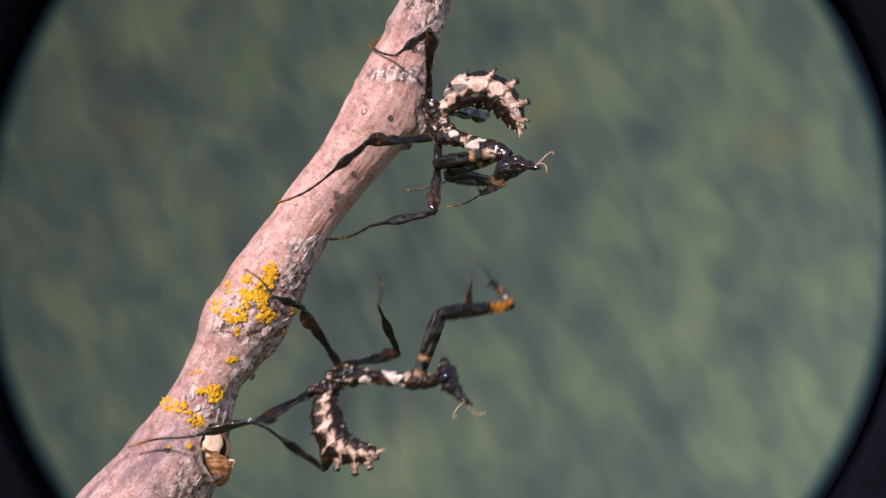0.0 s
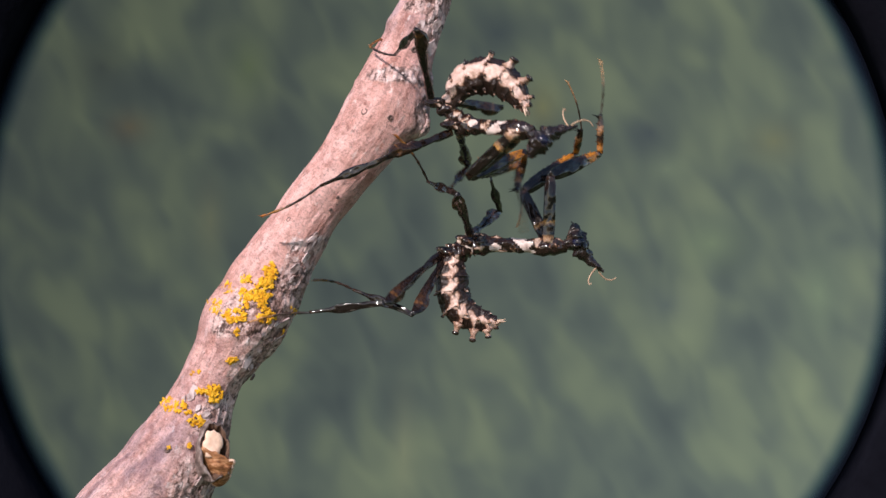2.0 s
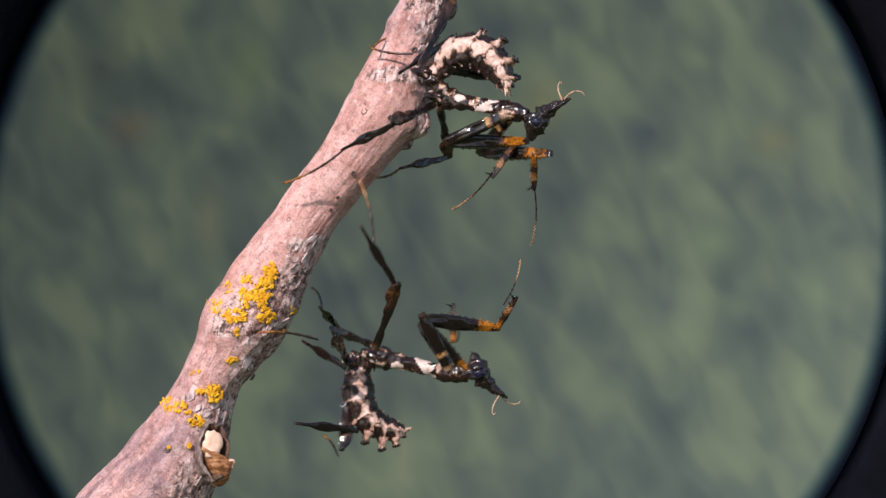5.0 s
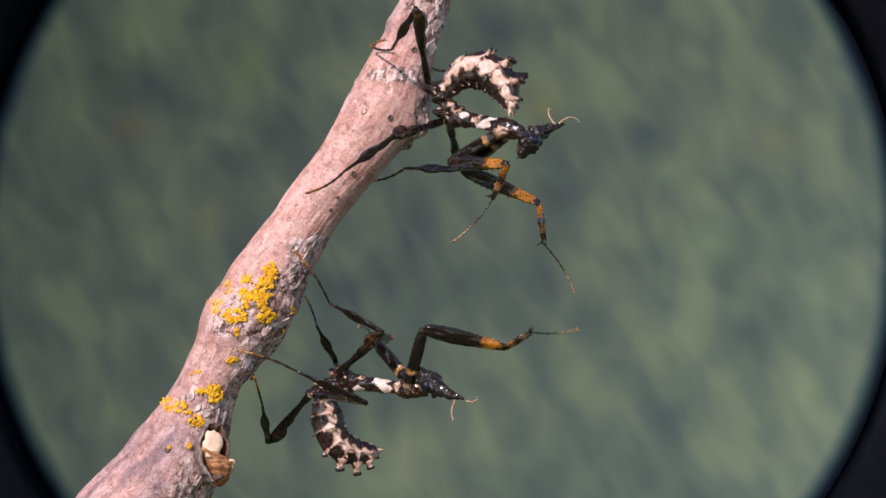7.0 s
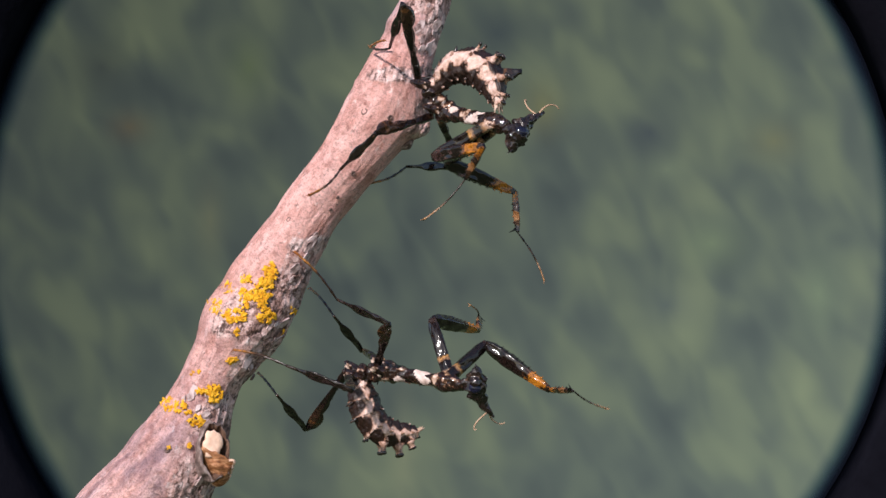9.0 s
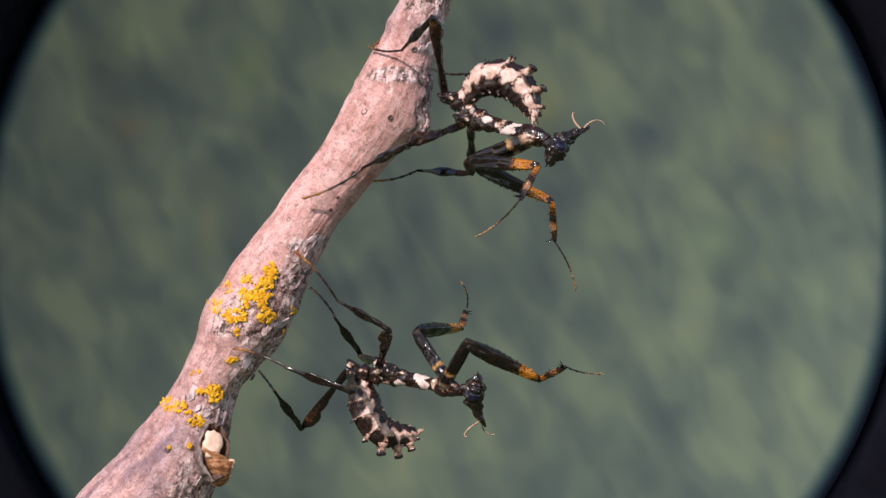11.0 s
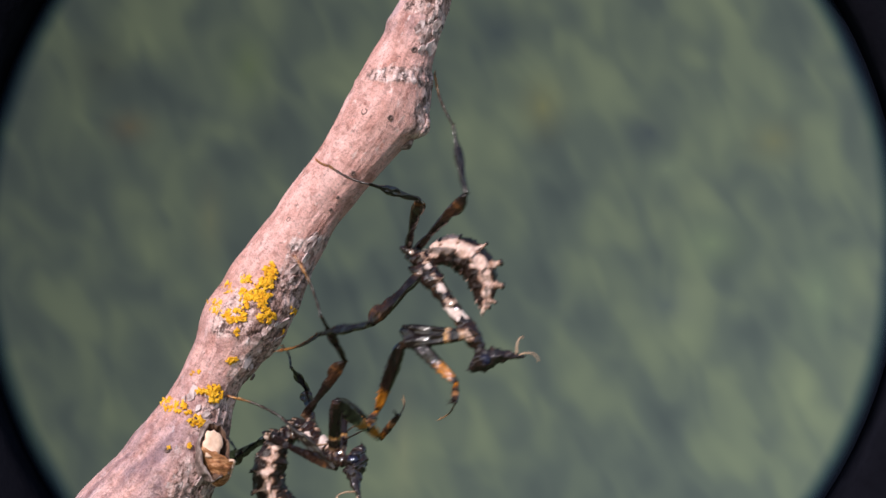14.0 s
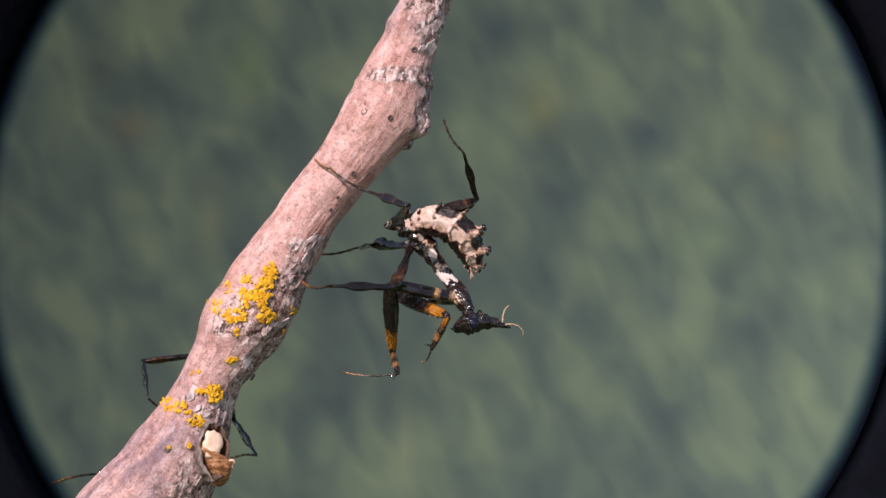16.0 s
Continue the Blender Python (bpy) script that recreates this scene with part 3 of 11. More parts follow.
def bark_pieces():
    """Loose bark scales, lenticels and the cut twig, all parts of the branch."""
    rng = random.Random(11)
    zones = ((650, 122, 765, 150, 9), (735, 8, 785, 95, 12), (735, 150, 760, 235, 5), (495, 455, 552, 600, 9), (372, 565, 500, 602, 6), (540, 415, 572, 440, 3), (430, 600, 490, 655, 6), (345, 835, 385, 878, 8), (318, 690, 400, 735, 8))
    for x0, y0, x1, y1, count in zones:
        for _ in range(count):
            px, py = rng.uniform(x0, x1), rng.uniform(y0, y1)
            if inset(px, py) > 0.95:
                continue
            at, n = surface(px, py, 0.02)
            n = (n + Vector((rng.gauss(0, 0.12), rng.gauss(0, 0.12), rng.gauss(0, 0.12)))).normalized()
            bm = bmesh.new()
            along = Vector((0.55, 0, 0.83))
            along = (along - n * along.dot(n)).normalized()
            across = n.cross(along)
            m = rng.choice((6, 7, 8))
            size, thick = rng.uniform(0.14, 0.4), rng.uniform(0.015, 0.045)
            cut = [(along * math.cos(2 * math.pi * (k + rng.uniform(-0.3, 0.3)) / m) * 1.6 + across * math.sin(2 * math.pi * k / m)) * size * rng.uniform(0.6, 1.15) for k in range(m)]
            low = [bm.verts.new(at + c * 1.05 - n * 0.06) for c in cut]
            top = [bm.verts.new(at + c + n * thick * rng.uniform(0.2, 1.3)) for c in cut]
            mid = bm.verts.new(at + n * thick * 0.6)
            for k in range(m):
                bm.faces.new((low[k], low[(k + 1) % m], top[(k + 1) % m], top[k]))
                bm.faces.new((top[k], top[(k + 1) % m], mid))
            chip = part("bark_scale", bm, rng.choice((M_SCALE, M_SKIN)), BRANCH)
            chip.data.polygons.foreach_set("use_smooth", [False] * len(chip.data.polygons))
    for px, py, r in ((645, 198, 0.2), (599, 222, 0.18), (524, 362, 0.15), (511, 389, 0.14), (625, 307, 0.13), (690, 208, 0.14), (705, 104, 0.16), (733, 88, 0.17), (362, 624, 0.13), (447, 668, 0.2), (539, 310, 0.12), (598, 350, 0.1), (585, 372, 0.1), (458, 420, 0.1), (296, 797, 0.16)):
        at, n = surface(px, py, 0.02)
        t = n.orthogonal().normalized()
        b = n.cross(t)
        bm = bmesh.new()
        m = 14
        rings = [[bm.verts.new(at + (t * math.cos(2 * math.pi * i / m) * 1.25 + b * math.sin(2 * math.pi * i / m)) * r * f + n * h) for i in range(m)] for f, h in ((1.2, -0.06), (1.0, 0.05), (0.72, 0.05), (0.5, -0.03))]
        for u, v in zip(rings, rings[1:]):
            for i in range(m):
                bm.faces.new((u[i], u[(i + 1) % m], v[(i + 1) % m], v[i]))
        bm.faces.new(rings[-1])
        part("lenticel", bm, M_PIT, BRANCH)
    # the cut twig: a collar of bark, the pale wood and the torn brown strip under it
    a = Vector((0.42, -0.88, 0.2)).normalized()
    side = a.cross(Vector((0, 0, 1))).normalized()
    up = side.cross(a)
    foot, face = spot(345, 806, -0.6), spot(381, 798, -3.1)
    bm = bmesh.new()
    steps = [(0.0, 1.55), (0.3, 1.5), (0.55, 1.42), (0.8, 1.42), (0.97, 1.45), (1.02, 1.32), (0.9, 1.12), (0.7, 1.0)]
    rings = []
    for f, r in steps:
        ring = []
        for k in range(40):
            t = 2 * math.pi * k / 40
            c = foot.lerp(face, f)
            wob = 1 + 0.2 * noise.noise(Vector((math.cos(t) * 2.2, math.sin(t) * 2.2, f * 2.0))) + 0.16 * noise.noise(Vector((math.cos(t) * 6, math.sin(t) * 6, f * 5)))
            ring.append(bm.verts.new(c + (side * math.cos(t) * 0.78 + up * math.sin(t) * 1.45) * r * wob + a * 0.25 * noise.noise(Vector((math.cos(t) * 5, math.sin(t) * 5, 3)))))
        rings.append(ring)
    for i, (u, v) in enumerate(zip(rings, rings[1:])):
        for k in range(40):
            bm.faces.new((u[k], u[(k + 1) % 40], v[(k + 1) % 40], v[k])).material_index = 1 if i > 4 else 0
    bm.faces.new(rings[-1]).material_index = 1
    bmesh.ops.recalc_face_normals(bm, faces=bm.faces)
    stub = part("cut_twig", bm, [M_COLLAR, M_HOLLOW], BRANCH, "stump of a cut side twig with dark bark collar")
    bm = bmesh.new()
    c = spot(377, 787, -3.15)
    rng2 = random.Random(3)
    rings = []
    for f, h in ((1.0, -0.5), (1.0, 0.0), (0.9, 0.1), (0.5, 0.12)):
        rings.append([bm.verts.new(c + (side * math.cos(2 * math.pi * k / 22) * 0.74 + up * math.sin(2 * math.pi * k / 22) * 0.95) * f * (1 + 0.42 * noise.noise(Vector((math.cos(2 * math.pi * k / 22) * 1.9, math.sin(2 * math.pi * k / 22) * 1.9, 4.3)))) + a * (h + rng2.uniform(-0.03, 0.03))) for k in range(22)])
    for u, v in zip(rings, rings[1:]):
        for k in range(22):
            bm.faces.new((u[k], u[(k + 1) % 22], v[(k + 1) % 22], v[k]))
    bm.faces.new(rings[-1])
    bmesh.ops.recalc_face_normals(bm, faces=bm.faces)
    part("wood_face", bm, M_WOOD, stub, "pale cut wood")
    bm = bmesh.new()
    grid = []
    for i in range(15):
        row = []
        for j in range(11):
            u, v = i / 14, j / 10
            # a strip that hangs from under the wood, deepest in its middle, with a ragged free corner
            x = (354 + 64 * u ** 0.9) * (1 - v) + (364 + 44 * u) * v
            y = (790 + 27 * u + 5 * noise.noise(Vector((u * 6, 2, 0)))) * (1 - v) + (836 + 30 * math.sin(math.pi * (0.08 + 0.72 * u)) - 8 * u) * v
            deep = -3.35 - 0.55 * math.sin(math.pi * u) * (0.5 + 0.5 * v) + 1.1 * v * v + 0.25 * u * (1 - v)
            deep += 0.3 * noise.noise(Vector((u * 2.5 + v, v * 6, 1))) + 0.16 * noise.noise(Vector((u * 5, v * 14, 7)))
            q = spot(x, y, deep)
            row.append(q)
        grid.append(row)
    layers = []
    for lift in (0.0, -0.22):
        layers.append([[bm.verts.new(q + a * lift) for q in row] for row in grid])
    top, low = layers
    for i in range(14):
        for j in range(10):
            bm.faces.new((top[i][j], top[i + 1][j], top[i + 1][j + 1], top[i][j + 1])).material_index = 1 if i == 13 or (i > 10 and j == 0) else 0
            bm.faces.new((low[i][j + 1], low[i + 1][j + 1], low[i + 1][j], low[i][j]))
    for i in range(14):
        bm.faces.new((low[i][0], low[i + 1][0], top[i + 1][0], top[i][0])).material_index = 1
        bm.faces.new((top[i][10], top[i + 1][10], low[i + 1][10], low[i][10])).material_index = 1
    for j in range(10):
        bm.faces.new((top[0][j], top[0][j + 1], low[0][j + 1], low[0][j])).material_index = 1
        bm.faces.new((low[14][j], low[14][j + 1], top[14][j + 1], top[14][j])).material_index = 1
    part("torn_bark", bm, [M_TORN, M_WOOD], stub, "torn brown strip of inner bark with a pale edge")


bark_pieces()


def old_bud():
    """The dead bud that hangs from the knot: two ragged grey sheaths and a small dark scale below them."""
    for path, mat in ((((744, 140, 0.08), (751, 156, 0.18), (752, 178, 0.22), (748, 200, 0.2), (744, 214, 0.07)), M_SKIN), (((750, 192, 0.06), (755, 208, 0.18), (754, 222, 0.24), (748, 234, 0.2), (740, 243, 0.06)), M_SCALE)):
        bm = bmesh.new()
        line = catmull(path, 6)
        sweep(bm, [spot(p[0], p[1], -0.55) for p in line], [p[2] * 1.7 for p in line], [p[2] for p in line], 24, rough=1.1, grain=2.8)
        part("bud", bm, mat, BRANCH, "dead flaking grey bud")
    bm = bmesh.new()
    path = catmull([(706, 262, 0.1), (717, 258, 0.26), (725, 253, 0.3), (730, 246, 0.12)], 4)
    sweep(bm, [spot(p[0], p[1], -0.3) for p in path], [p[2] * 1.2 for p in path], [p[2] for p in path], 12, rough=0.5, grain=2.0)
    part("bud_scale", bm, M_COLLAR, BRANCH, "small dark bud scale")


old_bud()


def lichens():
    rng = random.Random(5)
    for px, py, wide, tall in ((478, 484, 11, 18), (467, 503, 15, 8), (436, 496, 10, 7), (403, 510, 9, 9), (420, 515, 13, 5), (451, 522, 27, 9), (433, 537, 8, 11), (461, 536, 9, 9), (382, 541, 12, 10),
                               (397, 553, 10, 8), (418, 560, 16, 12), (472, 559, 14, 12), (518, 550, 4, 7), (502, 590, 4, 6), (418, 590, 5, 7), (411, 639, 10, 5), (348, 661, 6, 6),
                               (362, 694, 14, 5), (379, 697, 15, 14), (308, 716, 20, 12), (334, 728, 6, 5), (346, 744, 14, 9), (337, 788, 4, 4), (299, 795, 3, 3)):
        bm = bmesh.new()
        for _ in range(max(5, int(wide * tall / 3.9))):
            a, f = rng.uniform(0, 6.28), math.sqrt(rng.random()) * 1.1
            x, y = px + wide * f * math.cos(a), py + tall * f * math.sin(a)
            if noise.noise(Vector((x * 0.15, y * 0.15, 0))) < (-0.2 if py < 600 else -0.3) or inset(x, y) > 0.97:
                continue
            at, n = surface(x, y, 0.05)
            n = (n + Vector((rng.gauss(0, 0.3), rng.gauss(0, 0.3), rng.gauss(0, 0.3)))).normalized()
            lump_disc(bm, at, n, rng.choice((0.08, 0.11, 0.15, 0.18)) * rng.uniform(0.8, 1.2), rng.uniform(0.03, 0.09), rng.choice((3, 4, 5)), rng, 16)
        if not bm.verts:
            bm.free()
            continue
        tagged(part("lichen_patch", bm, M_LICHEN), "bright yellow crusty lichen patch growing on the bark", "lichen", group="lichen on the branch")


lichens()


# ---- the mantises ----
def length(units):
    return units * STEP


L_THORAX, L_PRO = length(48), 6.3
LEGS = {"h": (7.2, length(132), length(108)), "s": (6.6, length(124), length(78), length(38)), "m": (5.6, length(130), length(116)), "f": (length(118), length(147), length(72), length(98))}


def thorax_mesh():
    bm = bmesh.new()
    n = 42
    xs = [(-0.25 + (L_THORAX + 0.5) * i / n) for i in range(n + 1)]
    prof = np.interp(np.linspace(0, 14, n + 1), range(15), [0.28, 0.5, 0.6, 0.62, 0.6, 0.52, 0.5, 0.56, 0.6, 0.58, 0.54, 0.5, 0.46, 0.42, 0.3])

    def slot(i, a):
        """A ragged white patch on each flank where the neck shield joins."""
        return 1 if ((i - 0.82 - 0.06 * math.sin(4 * a)) / 0.14) ** 2 + ((abs(math.cos(a)) - 0.9) / 0.45) ** 2 < 1 else 0

    sweep(bm, [(x, 0, 0) for x in xs], [p * 1.05 for p in prof], [p * 1.2 for p in prof], 40, rough=0.35, grain=2.0, slot=slot)
    for x, z in ((0.2, 0.62), (0.7, 0.6), (1.2, 0.66), (1.7, 0.6)):
        for s in (-0.22, 0.22):
            spike(bm, (x, s, z - 0.25), (x - 0.12, s * 1.5, z + 0.12), 0.08, slot=0)
    return bm


def prothorax_mesh():
    bm = bmesh.new()
    pts = catmull([(-0.3, 0.0, 0.55), (0.3, 0.0, 0.58), (1.2, 0.0, 0.44), (2.4, 0.02, 0.37), (3.6, 0.03, 0.38), (4.4, 0.02, 0.5), (5.0, 0.0, 0.53), (5.7, 0.02, 0.36), (6.1, 0.05, 0.22)], 8)

    def slot(i, a):
        """The white saddle and a pale spot behind it; all else dark."""
        x = -0.3 + 6.4 * i
        side, down = abs(math.cos(a)), math.sin(a)
        saddle = 2.3 + 0.35 * down < x < 2.85 + 0.2 * down - 0.15 * math.sin(5 * a)
        spot_b = ((x - 1.25) / 0.3) ** 2 + ((side - 0.85) / 0.3) ** 2 + ((down - 0.3) / 0.5) ** 2 < 1
        return 1 if saddle or spot_b else 0

    sweep(bm, [(p[0], 0, p[1]) for p in pts], [p[2] * 1.1 for p in pts], [p[2] * 1.35 for p in pts], 40, rough=0.24, grain=1.9, slot=slot)
    for x in (0.5, 1.1, 1.9, 2.7, 4.3, 5.0):
        for s in (-1, 1):
            spike(bm, (x, 0.22 * s, 0.25), (x + 0.08, 0.36 * s, 0.5), 0.07)
    bmesh.ops.scale(bm, vec=(L_PRO / 6.0, 1, 1), verts=bm.verts)
    return bm


def head_mesh():
    bm = bmesh.new()
    pts = catmull([(-0.45, -1.7, 0.14, 0.12), (-0.2, -1.45, 0.3, 0.26), (0.2, -1.0, 0.54, 0.44), (0.7, -0.6, 0.62, 0.5), (1.3, -0.3, 0.42, 0.38),
                   (2.0, -0.1, 0.24, 0.22), (2.7, 0.0, 0.17, 0.13), (3.2, 0.05, 0.07, 0.06)], 6)
    sweep(bm, [(p[0], 0, p[1]) for p in pts], [p[2] * 1.2 for p in pts], [p[3] * 1.5 for p in pts], 32, rough=0.5, grain=2.6)
    blob(bm, (0.0, 0, -0.25), (0.4, 0.34, 0.36), 3, 0.2)
    for x, y, z in ((1.0, 0.3, 0.1), (2.2, 0.15, 0.14)):
        for s in (-1, 1):
            spike(bm, (x, y * s, z - 0.18), (x - 0.05, y * s * 1.6, z + 0.12), 0.09)
    for s in (-1, 1):
        spike(bm, (-0.3, 0.14 * s, -1.6), (-0.7, 0.18 * s, -1.72), 0.08)
    return bm


def antenna_mesh(side, shape):
    bm = bmesh.new()
    pts = catmull([(x, y * side, z) for x, y, z in shape], 6)
    rad = [0.062 * (1 - 0.5 * i / (len(pts) - 1)) * (1 + 0.3 * (i % 2)) for i in range(len(pts))]
    sweep(bm, pts, rad, rad, 6, (0, 0.3, 1))
    return bm


# the arc of the abdomen: along, height, half-width; the upper mantis carries a fat one, curled high, the lower one a slender hook
ARC = catmull([(0.0, 0.0, 0.6), (0.7, 0.42, 0.74), (1.1, 1.1, 1.02), (1.8, 1.7, 1.24), (2.95, 1.94, 1.34), (4.15, 1.58, 1.26), (5.0, 0.85, 1.04), (5.6, 0.05, 0.68), (5.85, -0.3, 0.42)], 8)
HOOK = catmull([(0.0, 0.0, 0.6), (0.6, 0.62, 0.95), (1.4, 1.2, 1.2), (2.45, 1.75, 1.2), (3.65, 1.8, 1.16), (4.6, 1.32, 1.0), (5.3, 0.65, 0.76), (5.7, 0.1, 0.46)], 8)


def abdomen_core(arc):
    bm = bmesh.new()
    sweep(bm, [(p[0], 0, p[1]) for p in arc], [p[2] * 0.62 for p in arc], [p[2] * 0.72 for p in arc], 14, rough=0.1)
    return bm


def tergite_mesh(arc, i0, i1, index, dark_from, reach, inside, knobs):
    """One ring of the abdomen: pale on its outer curve, dark on its inner curve, with bosses, thorns and knobbed lobes."""
    bm = bmesh.new()
    few = dark_from == 0
    pale = bm.verts.layers.float.new("pale")
    rows = catmull(arc[i0:i1 + 1], 2)
    n = len(rows)
    sides = 44
    rings = []
    outs = []
    for j, p in enumerate(rows):
        a, b = rows[max(j - 1, 0)], rows[min(j + 1, n - 1)]
        d = Vector((b[0] - a[0], 0, b[1] - a[1])).normalized()
        up = Vector((-d.z, 0, d.x))
        f = j / (n - 1)
        flare = 0.86 + 0.07 * f ** 4
        c = Vector((p[0], 0, p[1]))
        ring = []
        for k in range(sides):
            t = 2 * math.pi * k / sides
            co, si = math.cos(t), math.sin(t)
            boss = 0.16 * max(0.0, math.sin(f * math.pi)) * max(0.0, math.cos(6 * t + index)) ** 4 + 0.12 * f ** 3 * max(0.0, math.cos(4 * (t - math.pi / 2))) ** 3
            off = (Vector((0, 1, 0)) * co * 0.85 + up * si) * p[2] * flare
            q = c + off
            q += off * (boss + 0.1 * noise.noise(q * 1.2) + 0.16 * (0.22 - abs(noise.noise(q * 1.9 + Vector((0, 0, 5))))) + 0.12 * (0.2 - abs(noise.noise(q * 4.0))))
            v = bm.verts.new(q)
            # dark inside the curl with a scalloped border; a dark field under each knob of the later rings
            inner = 1 / (1 + math.exp(-(si - inside - 0.17 * math.cos(2 * math.pi * f)) / 0.05))
            field = ((f - 0.5) / 0.44) ** 2 + ((si - 1.0) / (reach * (1.0 if few else min(1.0, 0.08 + 0.17 * index)))) ** 2
            outer = 1 / (1 + math.exp(-(field - 1) / 0.12)) if dark_from <= index <= 6 else 1.0
            v[pale] = -0.2 + 0.5 * inner * outer
            ring.append(v)
        rings.append(ring)
        outs.append(up)
    for j in range(n - 1):
        for k in range(sides):
            bm.faces.new((rings[j][k], rings[j][(k + 1) % sides], rings[j + 1][(k + 1) % sides], rings[j + 1][k]))
    p, up = rows[-1], outs[-1]
    c = Vector((p[0], 0, p[1]))
    back = Vector((up.z, 0, -up.x))
    bm.faces.new(rings[-1])
    made = set(bm.verts)
    big = knobs.get(index, 0.1)
    thick = 0.13 + 0.12 * (big > 0.4)
    for s in (-1, 1):
        e = Vector((0, s, 0))
        if big > 0.25:
            knob(bm, c + (up * 0.75 + e * 0.22) * p[2], c + (up * (0.92 + big) + e * 0.26) * p[2] + back * 0.2, thick)
        else:
            spike(bm, c + (up * 0.75 + e * 0.22) * p[2], c + (up * (0.92 + big) + e * 0.26) * p[2] + back * 0.2, thick, 9, 1, 0.1)
        spike(bm, c + e * 0.7 * p[2], c + e * (0.97 + big * 0.2) * p[2] + back * 0.2, 0.12, 7, 0)
        if few and index % 2:
            continue
        spike(bm, c + (up * 0.5 + e * 0.6) * p[2], c + (up * 0.66 + e * 0.78) * p[2] + back * 0.16, 0.1, 6, 0)
        spike(bm, c + (-up * 0.7 + e * 0.35) * p[2], c + (-up * 0.93 + e * 0.4) * p[2] + back * 0.16, 0.12, 6, 0)
    for v in bm.verts:
        if v not in made:
            high = (v.co - c).dot(up) / p[2]
            v[pale] = 0.3 if high < -0.85 else -0.1 if high < -0.3 else 0.16
    return bm


def tail_mesh(arc):
    bm = bmesh.new()
    end = arc[-1]
    for k in range(7):
        a = 2 * math.pi * k / 7
        y, z = math.cos(a) * 0.26, math.sin(a) * 0.2
        spike(bm, (end[0] - 0.1, y, end[1] + 0.15 + z * 0.4), (end[0] + 0.18 + z * 0.6, y * 1.9, end[1] - 0.55 + 0.15 * math.sin(3 * a)), 0.1)
    blob(bm, (end[0] - 0.05, 0, end[1] + 0.05), (0.32, 0.34, 0.36), 2, 0.3)
    return bm


def leg_segment(L, prof, flat, lobes=(), thorns=(), square=0.8):
    """A limb segment along x; prof: (place, half-width) pairs; lobes: (place, reach, half-width along, side); thorns: (place, side, size)."""
    bm = bmesh.new()
    n = 30
    xs = np.linspace(0, 1, n + 1)
    r = np.interp(xs, [p[0] for p in prof], [p[1] for p in prof])
    down, up = r.copy(), r.copy()
    for at, reach, wide, side in lobes:
        g = reach * np.exp(-(((xs - at) / wide) ** 4))
        if side <= 0:
            down += g
        if side >= 0:
            up += g
    mid = (up - down) / 2
    half = (up + down) / 2
    sweep(bm, [(x * L, 0, m) for x, m in zip(xs, mid)], list(r * flat), list(half), 32, rough=0.08, grain=1.8, ridge=0.05, square=square)
    for at, side, size in thorns:
        i = int(at * n)
        z = mid[i] + side * half[i] * 0.8
        for s in (-0.09, 0.09):
            spike(bm, (at * L, s * 0.6, z), (at * L + size * 0.35, s * 1.6, z + side * size), 0.05, 5)
    return bm


MATS = {
    "hfemur": banded("hind_femur_cuticle", LEGS["h"][0], [(0.0, BROWN), (0.1, BLACK), (0.55, BLACK), (0.74, BROWN), (0.82, BROWN), (0.845, (0.13, 0.055, 0.018)), (0.87, BROWN), (0.92, BLACK), (1.0, BLACK)]),
    "htibia": banded("hind_tibia_cuticle", LEGS["h"][1], [(0.0, BLACK), (0.85, BLACK), (1.0, BROWN)]),
    "tarsus": banded("tarsus_cuticle", LEGS["h"][2], [(0.0, BLACK), (0.3, BROWN), (0.55, RUST), (0.85, (0.4, 0.17, 0.03)), (1.0, (0.3, 0.1, 0.02))], 0.45),
    "toe": banded("toe_cuticle", LEGS["s"][3], [(0.0, RUST), (0.5, (0.36, 0.15, 0.03)), (1.0, (0.3, 0.1, 0.02))], 0.45),
    "mfemur": banded("mid_femur_cuticle", LEGS["m"][0], [(0.0, TAN), (0.06, BROWN), (0.14, BLACK), (0.55, BLACK), (0.74, RUST), (0.82, RUST), (0.845, (0.13, 0.055, 0.018)), (0.87, RUST), (0.92, BROWN), (1.0, BLACK)]),
    "mtibia": banded("mid_tibia_cuticle", LEGS["m"][1], [(0.0, BLACK), (0.85, BLACK), (1.0, BROWN)]),
    "fcoxa": banded("fore_coxa_cuticle", LEGS["f"][0], [(0.0, CREAM), (0.07, TAN), (0.12, BLACK), (0.24, BLACK), (0.28, TAN), (0.31, (0.5, 0.26, 0.08)), (0.35, BLACK), (0.9, BLACK), (1.0, BROWN)]),
    "ffemur": banded("fore_femur_cuticle", LEGS["f"][1], [(0.0, BLACK), (0.6, BLACK), (0.66, RUST), (0.71, ORANGE), (0.8, (0.46, 0.17, 0.014)), (0.9, ORANGE), (0.95, RUST), (1.0, BLACK)], 0.14, 0.17),
    "ftibia": banded("fore_tibia_cuticle", LEGS["f"][2], [(0.0, RUST), (0.1, ORANGE), (0.22, (0.26, 0.09, 0.012)), (0.34, BROWN), (0.46, BLACK), (0.56, (0.24, 0.1, 0.03)), (0.66, (0.3, 0.15, 0.07)), (0.76, BROWN), (1.0, BLACK)], 0.14, 0.16),
    "ftarsus": banded("fore_tarsus_cuticle", LEGS["f"][3], [(0.0, BROWN), (0.5, BROWN), (0.7, TAN), (1.0, (0.45, 0.24, 0.1))], 0.45),
}


